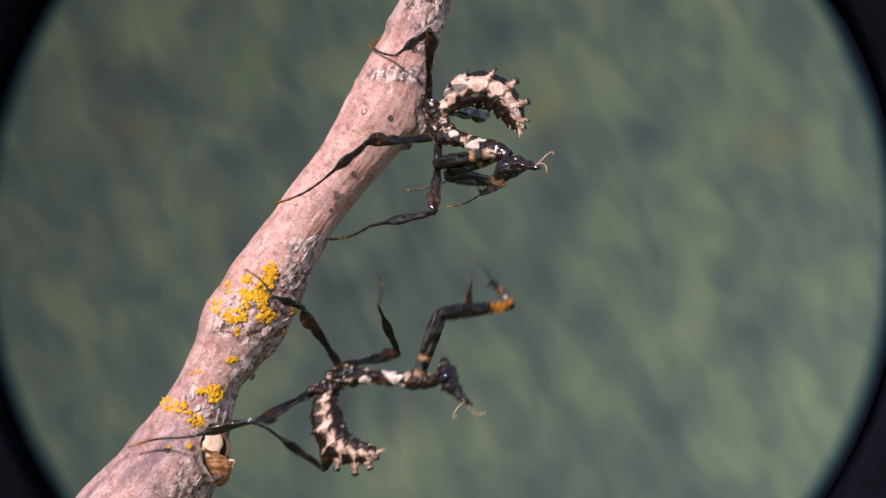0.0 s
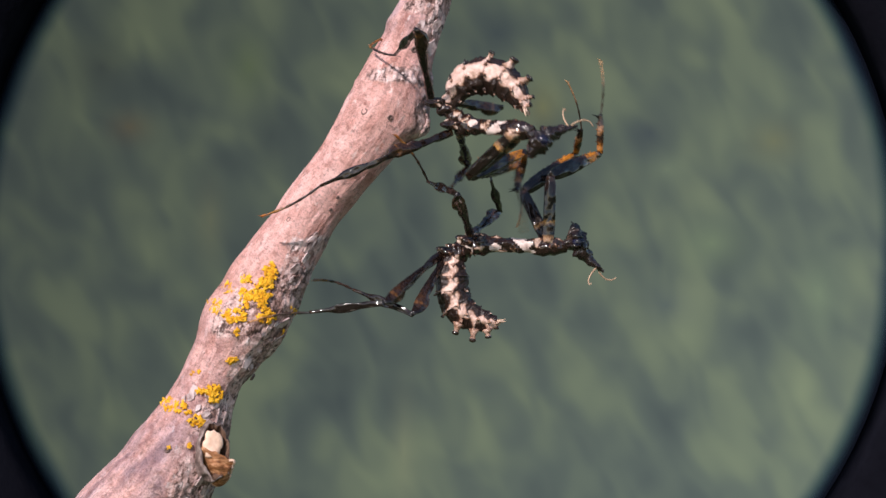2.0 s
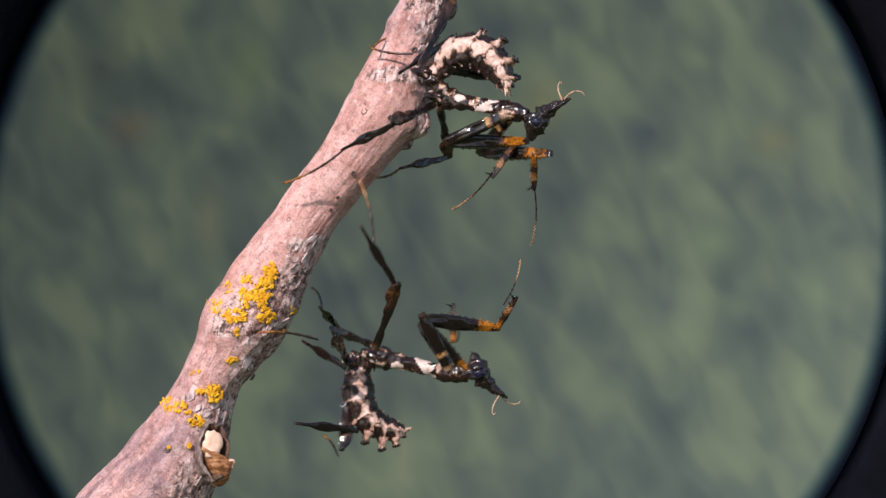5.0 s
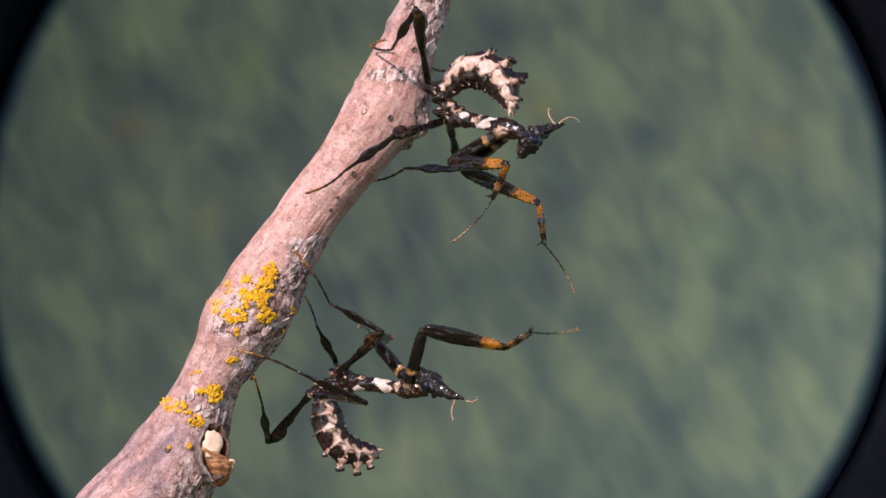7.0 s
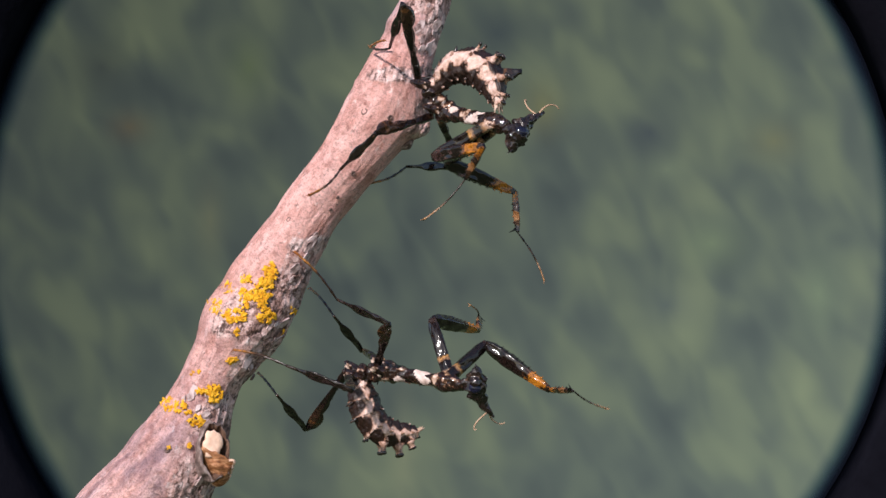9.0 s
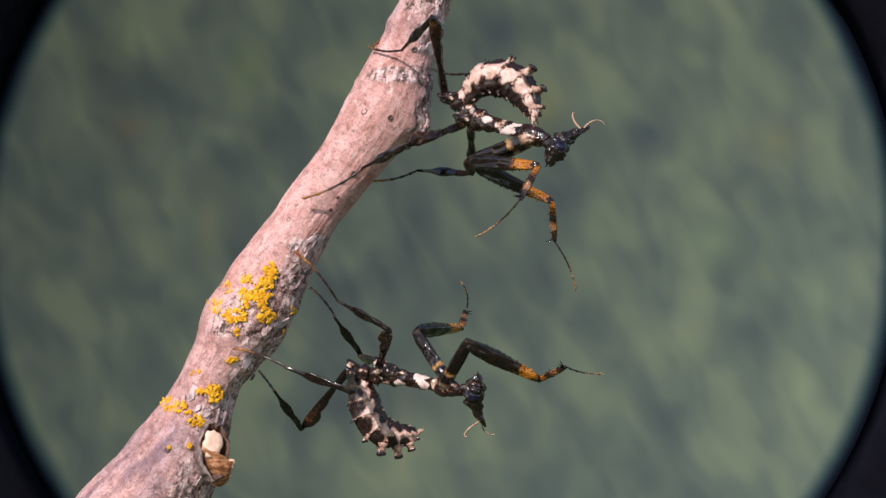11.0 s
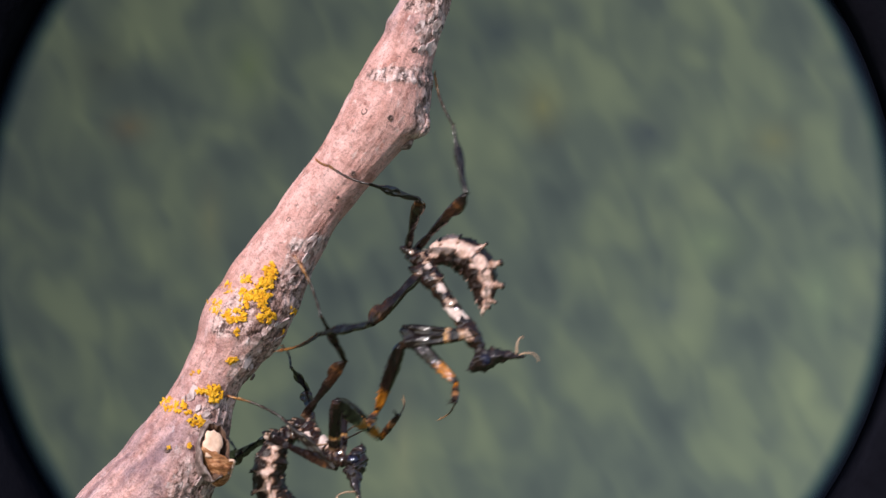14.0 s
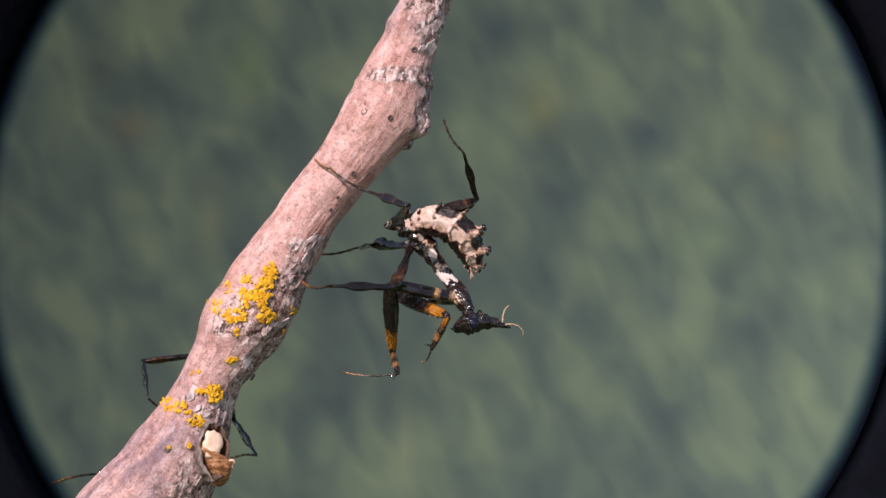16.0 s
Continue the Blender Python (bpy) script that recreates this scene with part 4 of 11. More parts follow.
def tarsus_bm(L, r):
    bm = bmesh.new()
    n = 5
    xs, rs = [], []
    for i in range(n):
        a, b = i / n, (i + 1) / n
        xs += [a + 0.01, (a + b) / 2, b - 0.02]
        rs += [r * 0.75, r * 0.85, r * 1.15]
    xs = [0.0] + xs + [1.0]
    rs = [r * 0.8] + rs + [r * 0.6]
    sweep(bm, [(x * L, 0, 0.05 * L * math.sin(x * math.pi)) for x in xs], rs, rs, 8)
    for s in (-1, 1):
        spike(bm, (L * 0.985, 0.03 * s, 0), (L + 0.12, 0.14 * s, -0.14), 0.04, 5)
    return bm


def build_shared():
    h, m, f = LEGS["h"], LEGS["m"], LEGS["f"]
    s = {}
    s["thorax"] = smooth_mesh("thorax", thorax_mesh(), [M_BODY, M_WHITE])
    s["prothorax"] = smooth_mesh("prothorax", prothorax_mesh(), [M_BODY, M_WHITE])
    s["head"] = smooth_mesh("head", head_mesh(), M_HEAD)
    for k, arc, dark_from, reach, inside, knobs in (("curled", ARC, 3, 0.4, -0.14, {2: 0.16, 3: 0.36, 4: 0.5, 5: 0.52, 6: 0.4}),
                                                     ("slim", HOOK, 0, 0.72, -0.3, {1: 0.16, 2: 0.22, 3: 0.3, 4: 0.6, 5: 0.85, 6: 0.7})):
        s["abdomen_" + k] = smooth_mesh("abdomen", abdomen_core(arc), M_DARK)
        cuts = np.linspace(2, len(arc) - 1, 9).astype(int)
        s["tergites_" + k] = [smooth_mesh("tergite", tergite_mesh(arc, cuts[i] - (2 if i else 1), cuts[i + 1], i, dark_from, reach, inside, knobs), [M_ABDOMEN, M_THORN]) for i in range(8)]
        s["tail_" + k] = smooth_mesh("tail_spines", tail_mesh(arc), M_CREAM)
    s["antennae"] = [smooth_mesh("antenna", antenna_mesh(-1, ((2.75, 0.1, 0.08), (3.15, 0.2, 0.3), (3.65, 0.3, 0.36), (4.05, 0.35, 0.16), (4.18, 0.35, -0.12))), M_ANTENNA),
                     smooth_mesh("antenna", antenna_mesh(1, ((2.6, 0.1, 0.08), (2.5, 0.5, 0.6), (2.55, 0.75, 1.1), (2.75, 0.9, 1.35), (2.85, 0.95, 1.2))), M_ANTENNA)]
    bm = bmesh.new()
    blob(bm, (0, 0, 0), (0.44, 0.26, 0.36), 3)
    s["eye"] = smooth_mesh("eye", bm, M_EYE)
    bm = bmesh.new()
    blob(bm, (0, 0, 0), (0.38, 0.34, 0.86), 4, 0.35, 1.6)
    s["hip"] = smooth_mesh("hip", bm, M_HIP)
    for k, L in (("h", h), ("m", m), ("s", LEGS["s"])):
        s[k + "femur"] = smooth_mesh("femur", leg_segment(L[0], ((0, 0.24), (0.12, 0.31), (0.25, 0.27), (0.3, 0.19), (0.42, 0.25), (0.8, 0.29), (0.95, 0.22), (1, 0.16)), 0.7,
                                     ((0.83, 0.36, 0.11, -1), (0.6, 0.12, 0.08, -1), (0.7, 0.06, 0.2, 1)), [(x, -1, 0.12) for x in (0.3, 0.45)]), MATS[k.replace("s", "h") + "femur"])
        s[k + "tibia"] = smooth_mesh("tibia", leg_segment(L[1], ((0, 0.2), (0.08, 0.17), (0.3, 0.19), (0.55, 0.2), (0.72, 0.13), (1, 0.1)), 0.7,
                                     ((0.55, 0.13, 0.17, 0), (0.22, 0.09, 0.12, 1))), MATS[k.replace("s", "h") + "tibia"])
        s[k + "tarsus"] = smooth_mesh("tarsus", tarsus_bm(L[2], 0.095), MATS["tarsus"])
    s["stoe"] = smooth_mesh("toe", tarsus_bm(LEGS["s"][3], 0.085), MATS["toe"])
    s["fcoxa"] = smooth_mesh("coxa", leg_segment(f[0], ((0, 0.3), (0.12, 0.42), (0.5, 0.42), (0.85, 0.4), (1, 0.28)), 0.75, (), [(x, 1, 0.13) for x in (0.25, 0.4, 0.55, 0.7)], 0.6), MATS["fcoxa"])
    s["ffemur"] = smooth_mesh("femur", leg_segment(f[1], ((0, 0.28), (0.1, 0.46), (0.35, 0.53), (0.6, 0.44), (0.9, 0.3), (1, 0.2)), 0.75, (),
                              [(x, -1, 0.2) for x in (0.2, 0.28, 0.36, 0.44, 0.52, 0.62, 0.72, 0.82)] + [(x, 1, 0.1) for x in (0.3, 0.5)], 0.6), MATS["ffemur"])
    s["ftibia"] = smooth_mesh("tibia", leg_segment(f[2], ((0, 0.2), (0.4, 0.25), (0.8, 0.2), (1, 0.12)), 0.7, (), [(x, -1, 0.16) for x in (0.3, 0.45, 0.6, 0.75, 0.9)] + [(0.93, -1, 0.5)]), MATS["ftibia"])
    s["ftarsus"] = smooth_mesh("tarsus", tarsus_bm(f[3], 0.065), MATS["ftarsus"])
    return s


SHARED = build_shared()
SEGMENTS = {"h": ("femur", "tibia", "tarsus"), "m": ("femur", "tibia", "tarsus"), "f": ("coxa", "femur", "tibia", "tarsus")}
LEG_LABEL = {"femur": "dark brown thigh with a leafy lobe", "tibia": "black shin with a leafy lobe", "tarsus": "thin orange-brown foot", "toe": "thin hooked orange-brown toe"}
FORE_LABEL = {"coxa": "black upper arm with a yellow band", "femur": "spined grasping arm with an orange end", "tibia": "spined orange and black hooked shin", "tarsus": "thin tan foot"}


def mantis(label, shape):
    """A mantis nymph in parts; the parts that move are returned by name."""
    root = tagged(new("mantis_nymph"), label, "mantis", group="mantises on the branch")
    p = {"root": root}

    def add(key, name, mesh, text=""):
        p[key] = part(name, mesh, None, root, text)
        return p[key]

    add("prothorax", "prothorax", SHARED["prothorax"], "narrow dark neck shield with a white patch")
    th = add("thorax", "thorax", SHARED["thorax"])
    for x, z in ((-0.35, -0.3), (L_THORAX - 0.35, -0.45)):
        for s in (-1, 1):
            part("hip", SHARED["hip"], None, th).matrix_basis = mm(x, 0.42 * s, z, 15 * s, 50, 0)
    hd = add("head", "head", SHARED["head"], "black horned head")
    for s in (-1, 1):
        part("eye", SHARED["eye"], None, hd, "glossy blue-black eye").matrix_basis = mm(0.5, 0.62 * s, -0.72, 0, 40, 12 * s)
    for a in SHARED["antennae"]:
        part("antenna", a, None, hd, "thin curled tan feeler")
    ab = add("abdomen", "abdomen", SHARED["abdomen_" + shape], "curled spiny abdomen, cream and dark brown")
    for t in SHARED["tergites_" + shape]:
        part("tergite", t, None, ab)
    part("tail_spines", SHARED["tail_" + shape], None, ab, "pale spiky tail")
    for leg in ("h1", "h2", "m1", "m2", "f1", "f2"):
        short = leg == "h1" and shape == "curled"
        for seg in SEGMENTS[leg[0]] + (("toe",) if short else ()):
            add(leg + seg, ("fore_" if leg[0] == "f" else "mid_" if leg[0] == "m" else "hind_") + seg, SHARED[("s" if short else leg[0]) + seg], (FORE_LABEL if leg[0] == "f" else LEG_LABEL)[seg])
    return p


upper = mantis("dark horned mantis nymph clinging to branch, abdomen curled over back", "curled")
lower = mantis("dark horned mantis nymph hanging upside down, grasping arms raised", "slim")


# ---- how the two mantises move ----


def motions():
    walk(upper["root"], [
        (0, mm(0.02, -3.2, 8.01, -14, 16, -43)), (0.5, mm(0.02, -3.2, 8.01, -14, 16, -43)), (1, mm(1.97, -3.24, 7.52, -17, 25, -36)),
        (1.5, mm(2.01, -3.3, 7.76, -8, 20, -21)), (2, mm(1.33, -3.4, 8.56, -6, 6, -42)), (2.5, mm(1.33, -3.4, 8.83, -3, 2, -53)), (3, mm(0.31, -3.4, 8.83, 0, -2, -55)),
        (3.4, mm(-0.39, -3.21, 8.69, -7, 9, -39)), (3.475, mm(-7.53, -4.84, 18.45, -23, 57, -79)), (3.525, mm(-7.53, -4.84, 18.45, -23, 57, -79)),
        (3.6, mm(-0.57, -3.21, 9.29, -12, 13, -41)), (3.8, mm(-0.05, -3.3, 10.83, -3, 8, -19)), (4, mm(-0.05, -3.31, 10.96, -3, 11, -18)),
        (4.2, mm(-0.05, -3.31, 10.96, -3, 11, -18)), (6.3, mm(0.63, -3.4, 9.3, -15, 12, -44)), (6.5, mm(0.63, -3.4, 9.3, -15, 12, -44)),
        (7, mm(0.74, -3.4, 9.18, -14, 12, -43)), (7.5, mm(2.58, -3.4, 8.32, -9, 16, -29)), (8.5, mm(2.58, -3.4, 8.32, -9, 15, -29)),
        (9, mm(0.08, -3.4, 9.54, -15, 12, -47)), (9.2, mm(0.27, -3.4, 9.47, -15, 11, -47)), (11.3, mm(2.31, -3.4, 8.95, -11, 15, -38)),
        (12, mm(2.31, -3.4, 8.95, -11, 15, -38)), (12.5, mm(2.55, -1.61, 7.99, -7, 23, -18)), (13, mm(1.82, 0, 5.12, 0, 43, 0)), (13.5, mm(1.04, 0, 0.44, -3, 53, -4)),
        (14, mm(-0.93, 0.06, -1.92, -16, 53, -20)), (14.5, mm(-3.28, 0.08, -4.58, -32, 62, -35)), (15, mm(-2.64, 0, -7.64, -32, 60, -35)),
        (15.3, mm(-2.87, 0.08, -5.77, -35, 63, -38)), (15.5, mm(-2.46, 0.11, -4.98, -45, 60, -49)), (15.6, mm(-3.29, 0.05, -2.9, -5, 61, -22)),
        (15.7, mm(-3.85, 0.09, -1.01, -10, 51, -27)), (15.93, mm(-1.32, 0, 0.36, -23, 47, -43)), (16, mm(-1.32, 0, 0.36, -23, 47, -43))])
    walk(upper["thorax"], [
        (0, mm(-1.29, 0.03, 1.42, -32, 48, -1)), (0.5, mm(-1.29, 0.03, 1.42, -32, 48, -1)), (1, mm(-1.04, -1.42, 0.77, 9, 24, 54)),
        (1.5, mm(-0.97, -1.35, 0.96, 18, 30, 54)), (2, mm(-1.04, -1.06, 1.22, 2, 39, 46)), (2.5, mm(-1.4, -0.64, 1.15, -17, 37, 25)),
        (3, mm(-1.4, -0.29, 1.28, -35, 42, 12)), (3.4, mm(-1.25, 0.19, 1.45, -37, 49, -9)), (3.475, mm(-1.9, 0.25, -0.12, -4, -4, -8)),
        (3.525, mm(-1.9, 0.25, -0.12, -4, -4, -8)), (3.6, mm(-1.78, 0.21, 0.68, -17, 21, -7)), (3.8, mm(-1.28, -0.59, 1.3, 4, 43, 25)),
        (4, mm(-1.26, -0.54, 1.34, 4, 44, 23)), (4.2, mm(-1.26, -0.54, 1.34, 4, 44, 23)), (6.3, mm(-0.97, -1.14, 1.2, 5, 39, 50)),
        (6.5, mm(-0.97, -1.14, 1.2, 5, 39, 50)), (7, mm(-0.96, -1.1, 1.24, 6, 40, 49)), (7.5, mm(-1.44, -0.86, 0.93, 2, 29, 31)),
        (8.5, mm(-1.42, -0.87, 0.95, 3, 30, 32)), (9, mm(-0.9, -1.18, 1.22, 5, 39, 53)), (9.2, mm(-0.89, -1.18, 1.22, 6, 40, 53)),
        (11.3, mm(-1.62, -0.47, 0.92, -10, 29, 16)), (12, mm(-1.62, -0.47, 0.92, -10, 29, 16)), (12.5, mm(-1.22, -1.22, 0.84, 12, 26, 45)),
        (13, mm(-1.69, 0.44, 0.8, -6, 25, -14)), (13.5, mm(-1.9, -0.11, 0.25, 0, 7, 3)), (14, mm(-1.75, 0.78, 0.17, -3, 5, -24)),
        (14.5, mm(-1.59, 0.97, -0.45, 12, -14, -31)), (15, mm(-1.85, -0.51, 0.14, 0, 4, 15)), (15.3, mm(-1.42, -1.29, 0.08, 1, 2, 42)),
        (15.5, mm(-1.3, -1.42, 0.05, 1, 1, 48)), (15.533, mm(-1.4, -0.6, 0, 0, 0, 21)), (15.6, mm(-1.62, 1.03, -0.11, 0, -3, -32)),
        (15.667, mm(-1.45, -0.54, 0.13, 1, 5, 18)), (15.7, mm(-1.37, -1.32, 0.25, 3, 7, 44)), (15.93, mm(-1.63, -0.98, -0.27, -4, -8, 31)),
        (16, mm(-1.63, -0.98, -0.27, -4, -8, 31))])
    walk(upper["head"], [
        (0, mm(6.3, 0, 0, 0, 3, -5)), (0.5, mm(6.3, 0, 0, 0, 3, -5)), (1, mm(6.3, 0, 0, 2, -4, 3)), (1.5, mm(6.3, 0, 0, -7, -21, 40)), (2, mm(6.3, 0, 0, -4, -15, 56)),
        (2.5, mm(6.3, 0, 0, -1, -9, 63)), (3, mm(6.3, 0, 0, -11, -15, 89)), (3.4, mm(6.3, 0, 0, 12, -26, 13)), (3.475, mm(6.3, 0, 0, -6, -27, 28)),
        (3.525, mm(6.3, 0, 0, -6, -27, 28)), (3.6, mm(6.3, 0, 0, 8, -28, 23)), (3.8, mm(6.3, 0, 0, 9, -31, 1)), (4, mm(6.3, 0, 0, 15, -29, -11)),
        (4.2, mm(6.3, 0, 0, 15, -29, -11)), (6.3, mm(6.3, 0, 0, -8, -30, 62)), (6.5, mm(6.3, 0, 0, -8, -30, 62)), (7, mm(6.3, 0, 0, -10, -28, 63)),
        (7.5, mm(6.3, 0, 0, -12, -26, 53)), (8.5, mm(6.3, 0, 0, -12, -25, 54)), (9, mm(6.3, 0, 0, -22, -35, 82)), (9.2, mm(6.3, 0, 0, -22, -35, 81)),
        (11.3, mm(6.3, 0, 0, -12, -33, 57)), (12, mm(6.3, 0, 0, -12, -33, 57)), (12.5, mm(6.3, 0, 0, 0, -28, 17)), (13, mm(6.3, 0, 0, -19, -31, 32)),
        (13.5, mm(6.3, 0, 0, 3, -41, -2)), (14, mm(6.3, 0, 0, 0, -43, 12)), (14.5, mm(6.3, 0, 0, 0, -40, 16)), (15, mm(6.3, 0, 0, -10, -41, 33)),
        (15.3, mm(6.3, 0, 0, 0, -38, 16)), (15.5, mm(6.3, 0, 0, 0, -31, 22)), (15.6, mm(6.3, 0, 0, -13, -28, 18)), (15.7, mm(6.3, 0, 0, -14, -30, 23)),
        (15.93, mm(6.3, 0, 0, -15, -23, 47)), (16, mm(6.3, 0, 0, -15, -23, 47))])
    walk(upper["abdomen"], [
        (0, mm(-1.29, 0.03, 1.42, 0, -11, 40)), (0.5, mm(-1.29, 0.03, 1.42, 0, -11, 40)), (1, mm(-1.04, -1.42, 0.77, 0, -19, 30)),
        (1.5, mm(-0.97, -1.35, 0.96, 0, -9, 18)), (2, mm(-1.04, -1.06, 1.22, 1, -8, 25)), (2.5, mm(-1.4, -0.64, 1.15, 1, -5, 27)), (3, mm(-1.4, -0.29, 1.28, 4, -4, 5)),
        (3.4, mm(-1.25, 0.19, 1.45, 3, -16, 21)), (3.433, mm(-1.57, 0.22, 0.67, 115, -88, -94)), (3.475, mm(-1.9, 0.25, -0.12, 178, -15, -160)),
        (3.525, mm(-1.9, 0.25, -0.12, 178, -15, -160)), (3.567, mm(-1.84, 0.23, 0.28, -117, -73, 151)), (3.6, mm(-1.78, 0.21, 0.68, -10, -28, 60)),
        (3.8, mm(-1.28, -0.59, 1.3, 0, -3, 18)), (4, mm(-1.26, -0.54, 1.34, 0, -5, -2)), (4.2, mm(-1.26, -0.54, 1.34, 0, -5, -2)),
        (6.3, mm(-0.97, -1.14, 1.2, 4, -5, 10)), (6.5, mm(-0.97, -1.14, 1.2, 4, -5, 10)), (7, mm(-0.96, -1.1, 1.24, 3, -5, 12)), (7.5, mm(-1.44, -0.86, 0.93, 2, -9, 16)),
        (8.5, mm(-1.42, -0.87, 0.95, 2, -9, 16)), (9, mm(-0.9, -1.18, 1.22, 3, -4, 12)), (9.2, mm(-0.89, -1.18, 1.22, 3, -3, 12)),
        (11.3, mm(-1.62, -0.47, 0.92, 2, -9, 14)), (12, mm(-1.62, -0.47, 0.92, 0, -13, 34)), (12.5, mm(-1.22, -1.22, 0.84, 0, -13, 14)),
        (13, mm(-1.69, 0.44, 0.8, 0, -11, -1)), (13.5, mm(-1.9, -0.11, 0.25, 1, -19, 0)), (14, mm(-1.75, 0.78, 0.17, 1, -20, 10)),
        (14.5, mm(-1.59, 0.97, -0.45, 1, -25, 13)), (15, mm(-1.85, -0.51, 0.14, 1, -19, 13)), (15.3, mm(-1.42, -1.29, 0.08, 1, -24, 13)),
        (15.5, mm(-1.3, -1.42, 0.05, 2, -37, 19)), (15.6, mm(-1.62, 1.03, -0.11, 20, -34, 17)), (15.7, mm(-1.37, -1.32, 0.25, 23, -28, 20)),
        (15.93, mm(-1.63, -0.98, -0.27, 24, -21, 29)), (16, mm(-1.63, -0.98, -0.27, 24, -21, 29))])
    walk(upper["h1femur"], [
        (0, mm(-1.94, -0.58, 1.92, 117, -38, -65)), (0.5, mm(-1.94, -0.58, 1.92, 117, -38, -65)), (0.733, mm(-1.64, -1.43, 1.32, 158, -68, -120)),
        (1, mm(-1.29, -2.4, 0.62, -127, -46, 149)), (1.267, mm(-1.3, -2.35, 0.76, 166, -60, -135)), (1.5, mm(-1.31, -2.31, 0.87, 128, -34, -89)),
        (2, mm(-1.37, -2.02, 1.36, 122, -39, -66)), (2.5, mm(-1.91, -1.49, 1.39, 111, -43, -49)), (3, mm(-1.93, -1.04, 1.73, 112, -38, -48)),
        (3.4, mm(-1.92, -0.35, 1.99, 124, -33, -70)), (3.433, mm(-2.33, -0.23, 0.71, 30, -66, 19)), (3.475, mm(-2.73, -0.12, -0.58, -26, -16, 68)),
        (3.525, mm(-2.73, -0.12, -0.58, -26, -16, 68)), (3.567, mm(-2.71, -0.18, 0.05, 20, -64, 28)), (3.6, mm(-2.7, -0.25, 0.69, 119, -42, -66)),
        (3.7, mm(-2.31, -0.8, 1.09, -14, -78, 55)), (3.8, mm(-1.93, -1.35, 1.5, -57, -24, 85)), (4, mm(-1.93, -1.29, 1.56, -59, -22, 86)),
        (4.2, mm(-1.93, -1.29, 1.56, -59, -22, 86)), (5.267, mm(-1.59, -1.71, 1.44, -32, -83, 76)), (6.3, mm(-1.26, -2.11, 1.32, 133, -37, -74)),
        (6.5, mm(-1.26, -2.11, 1.32, 133, -37, -74)), (7, mm(-1.27, -2.07, 1.38, 130, -39, -74)), (7.5, mm(-2.01, -1.71, 0.92, 124, -41, -83)),
        (8.5, mm(-1.98, -1.73, 0.94, 123, -41, -82)), (9, mm(-1.14, -2.17, 1.34, 135, -38, -73)), (9.2, mm(-1.12, -2.17, 1.35, 136, -37, -73)),
        (11.3, mm(-2.32, -1.21, 0.98, 133, -42, -83)), (12, mm(-2.32, -1.21, 0.98, 135, -42, -85)), (12.5, mm(-1.65, -2.14, 0.7, 137, -40, -107)),
        (13, mm(-2.68, 0.18, 0.76, 146, -35, -128)), (13.5, mm(-2.72, -0.61, -0.09, 174, -3, -97)), (14, mm(-2.7, 0.69, -0.18, 147, -24, -101)),
        (14.5, mm(-2.33, 1.02, -1.16, 143, -48, -114)), (15, mm(-2.53, -1.16, -0.25, 162, -42, -135)), (15.3, mm(-1.73, -2.17, -0.34, 148, -37, -113)),
        (15.5, mm(-1.51, -2.32, -0.39, 156, -31, -116)), (15.6, mm(-2.51, 1.06, -0.6, 114, -32, -103)), (15.7, mm(-1.69, -2.22, -0.12, 97, -27, -89)),
        (15.93, mm(-2.01, -1.77, -0.8, 51, -25, -61)), (16, mm(-2.01, -1.77, -0.8, 51, -25, -61))])
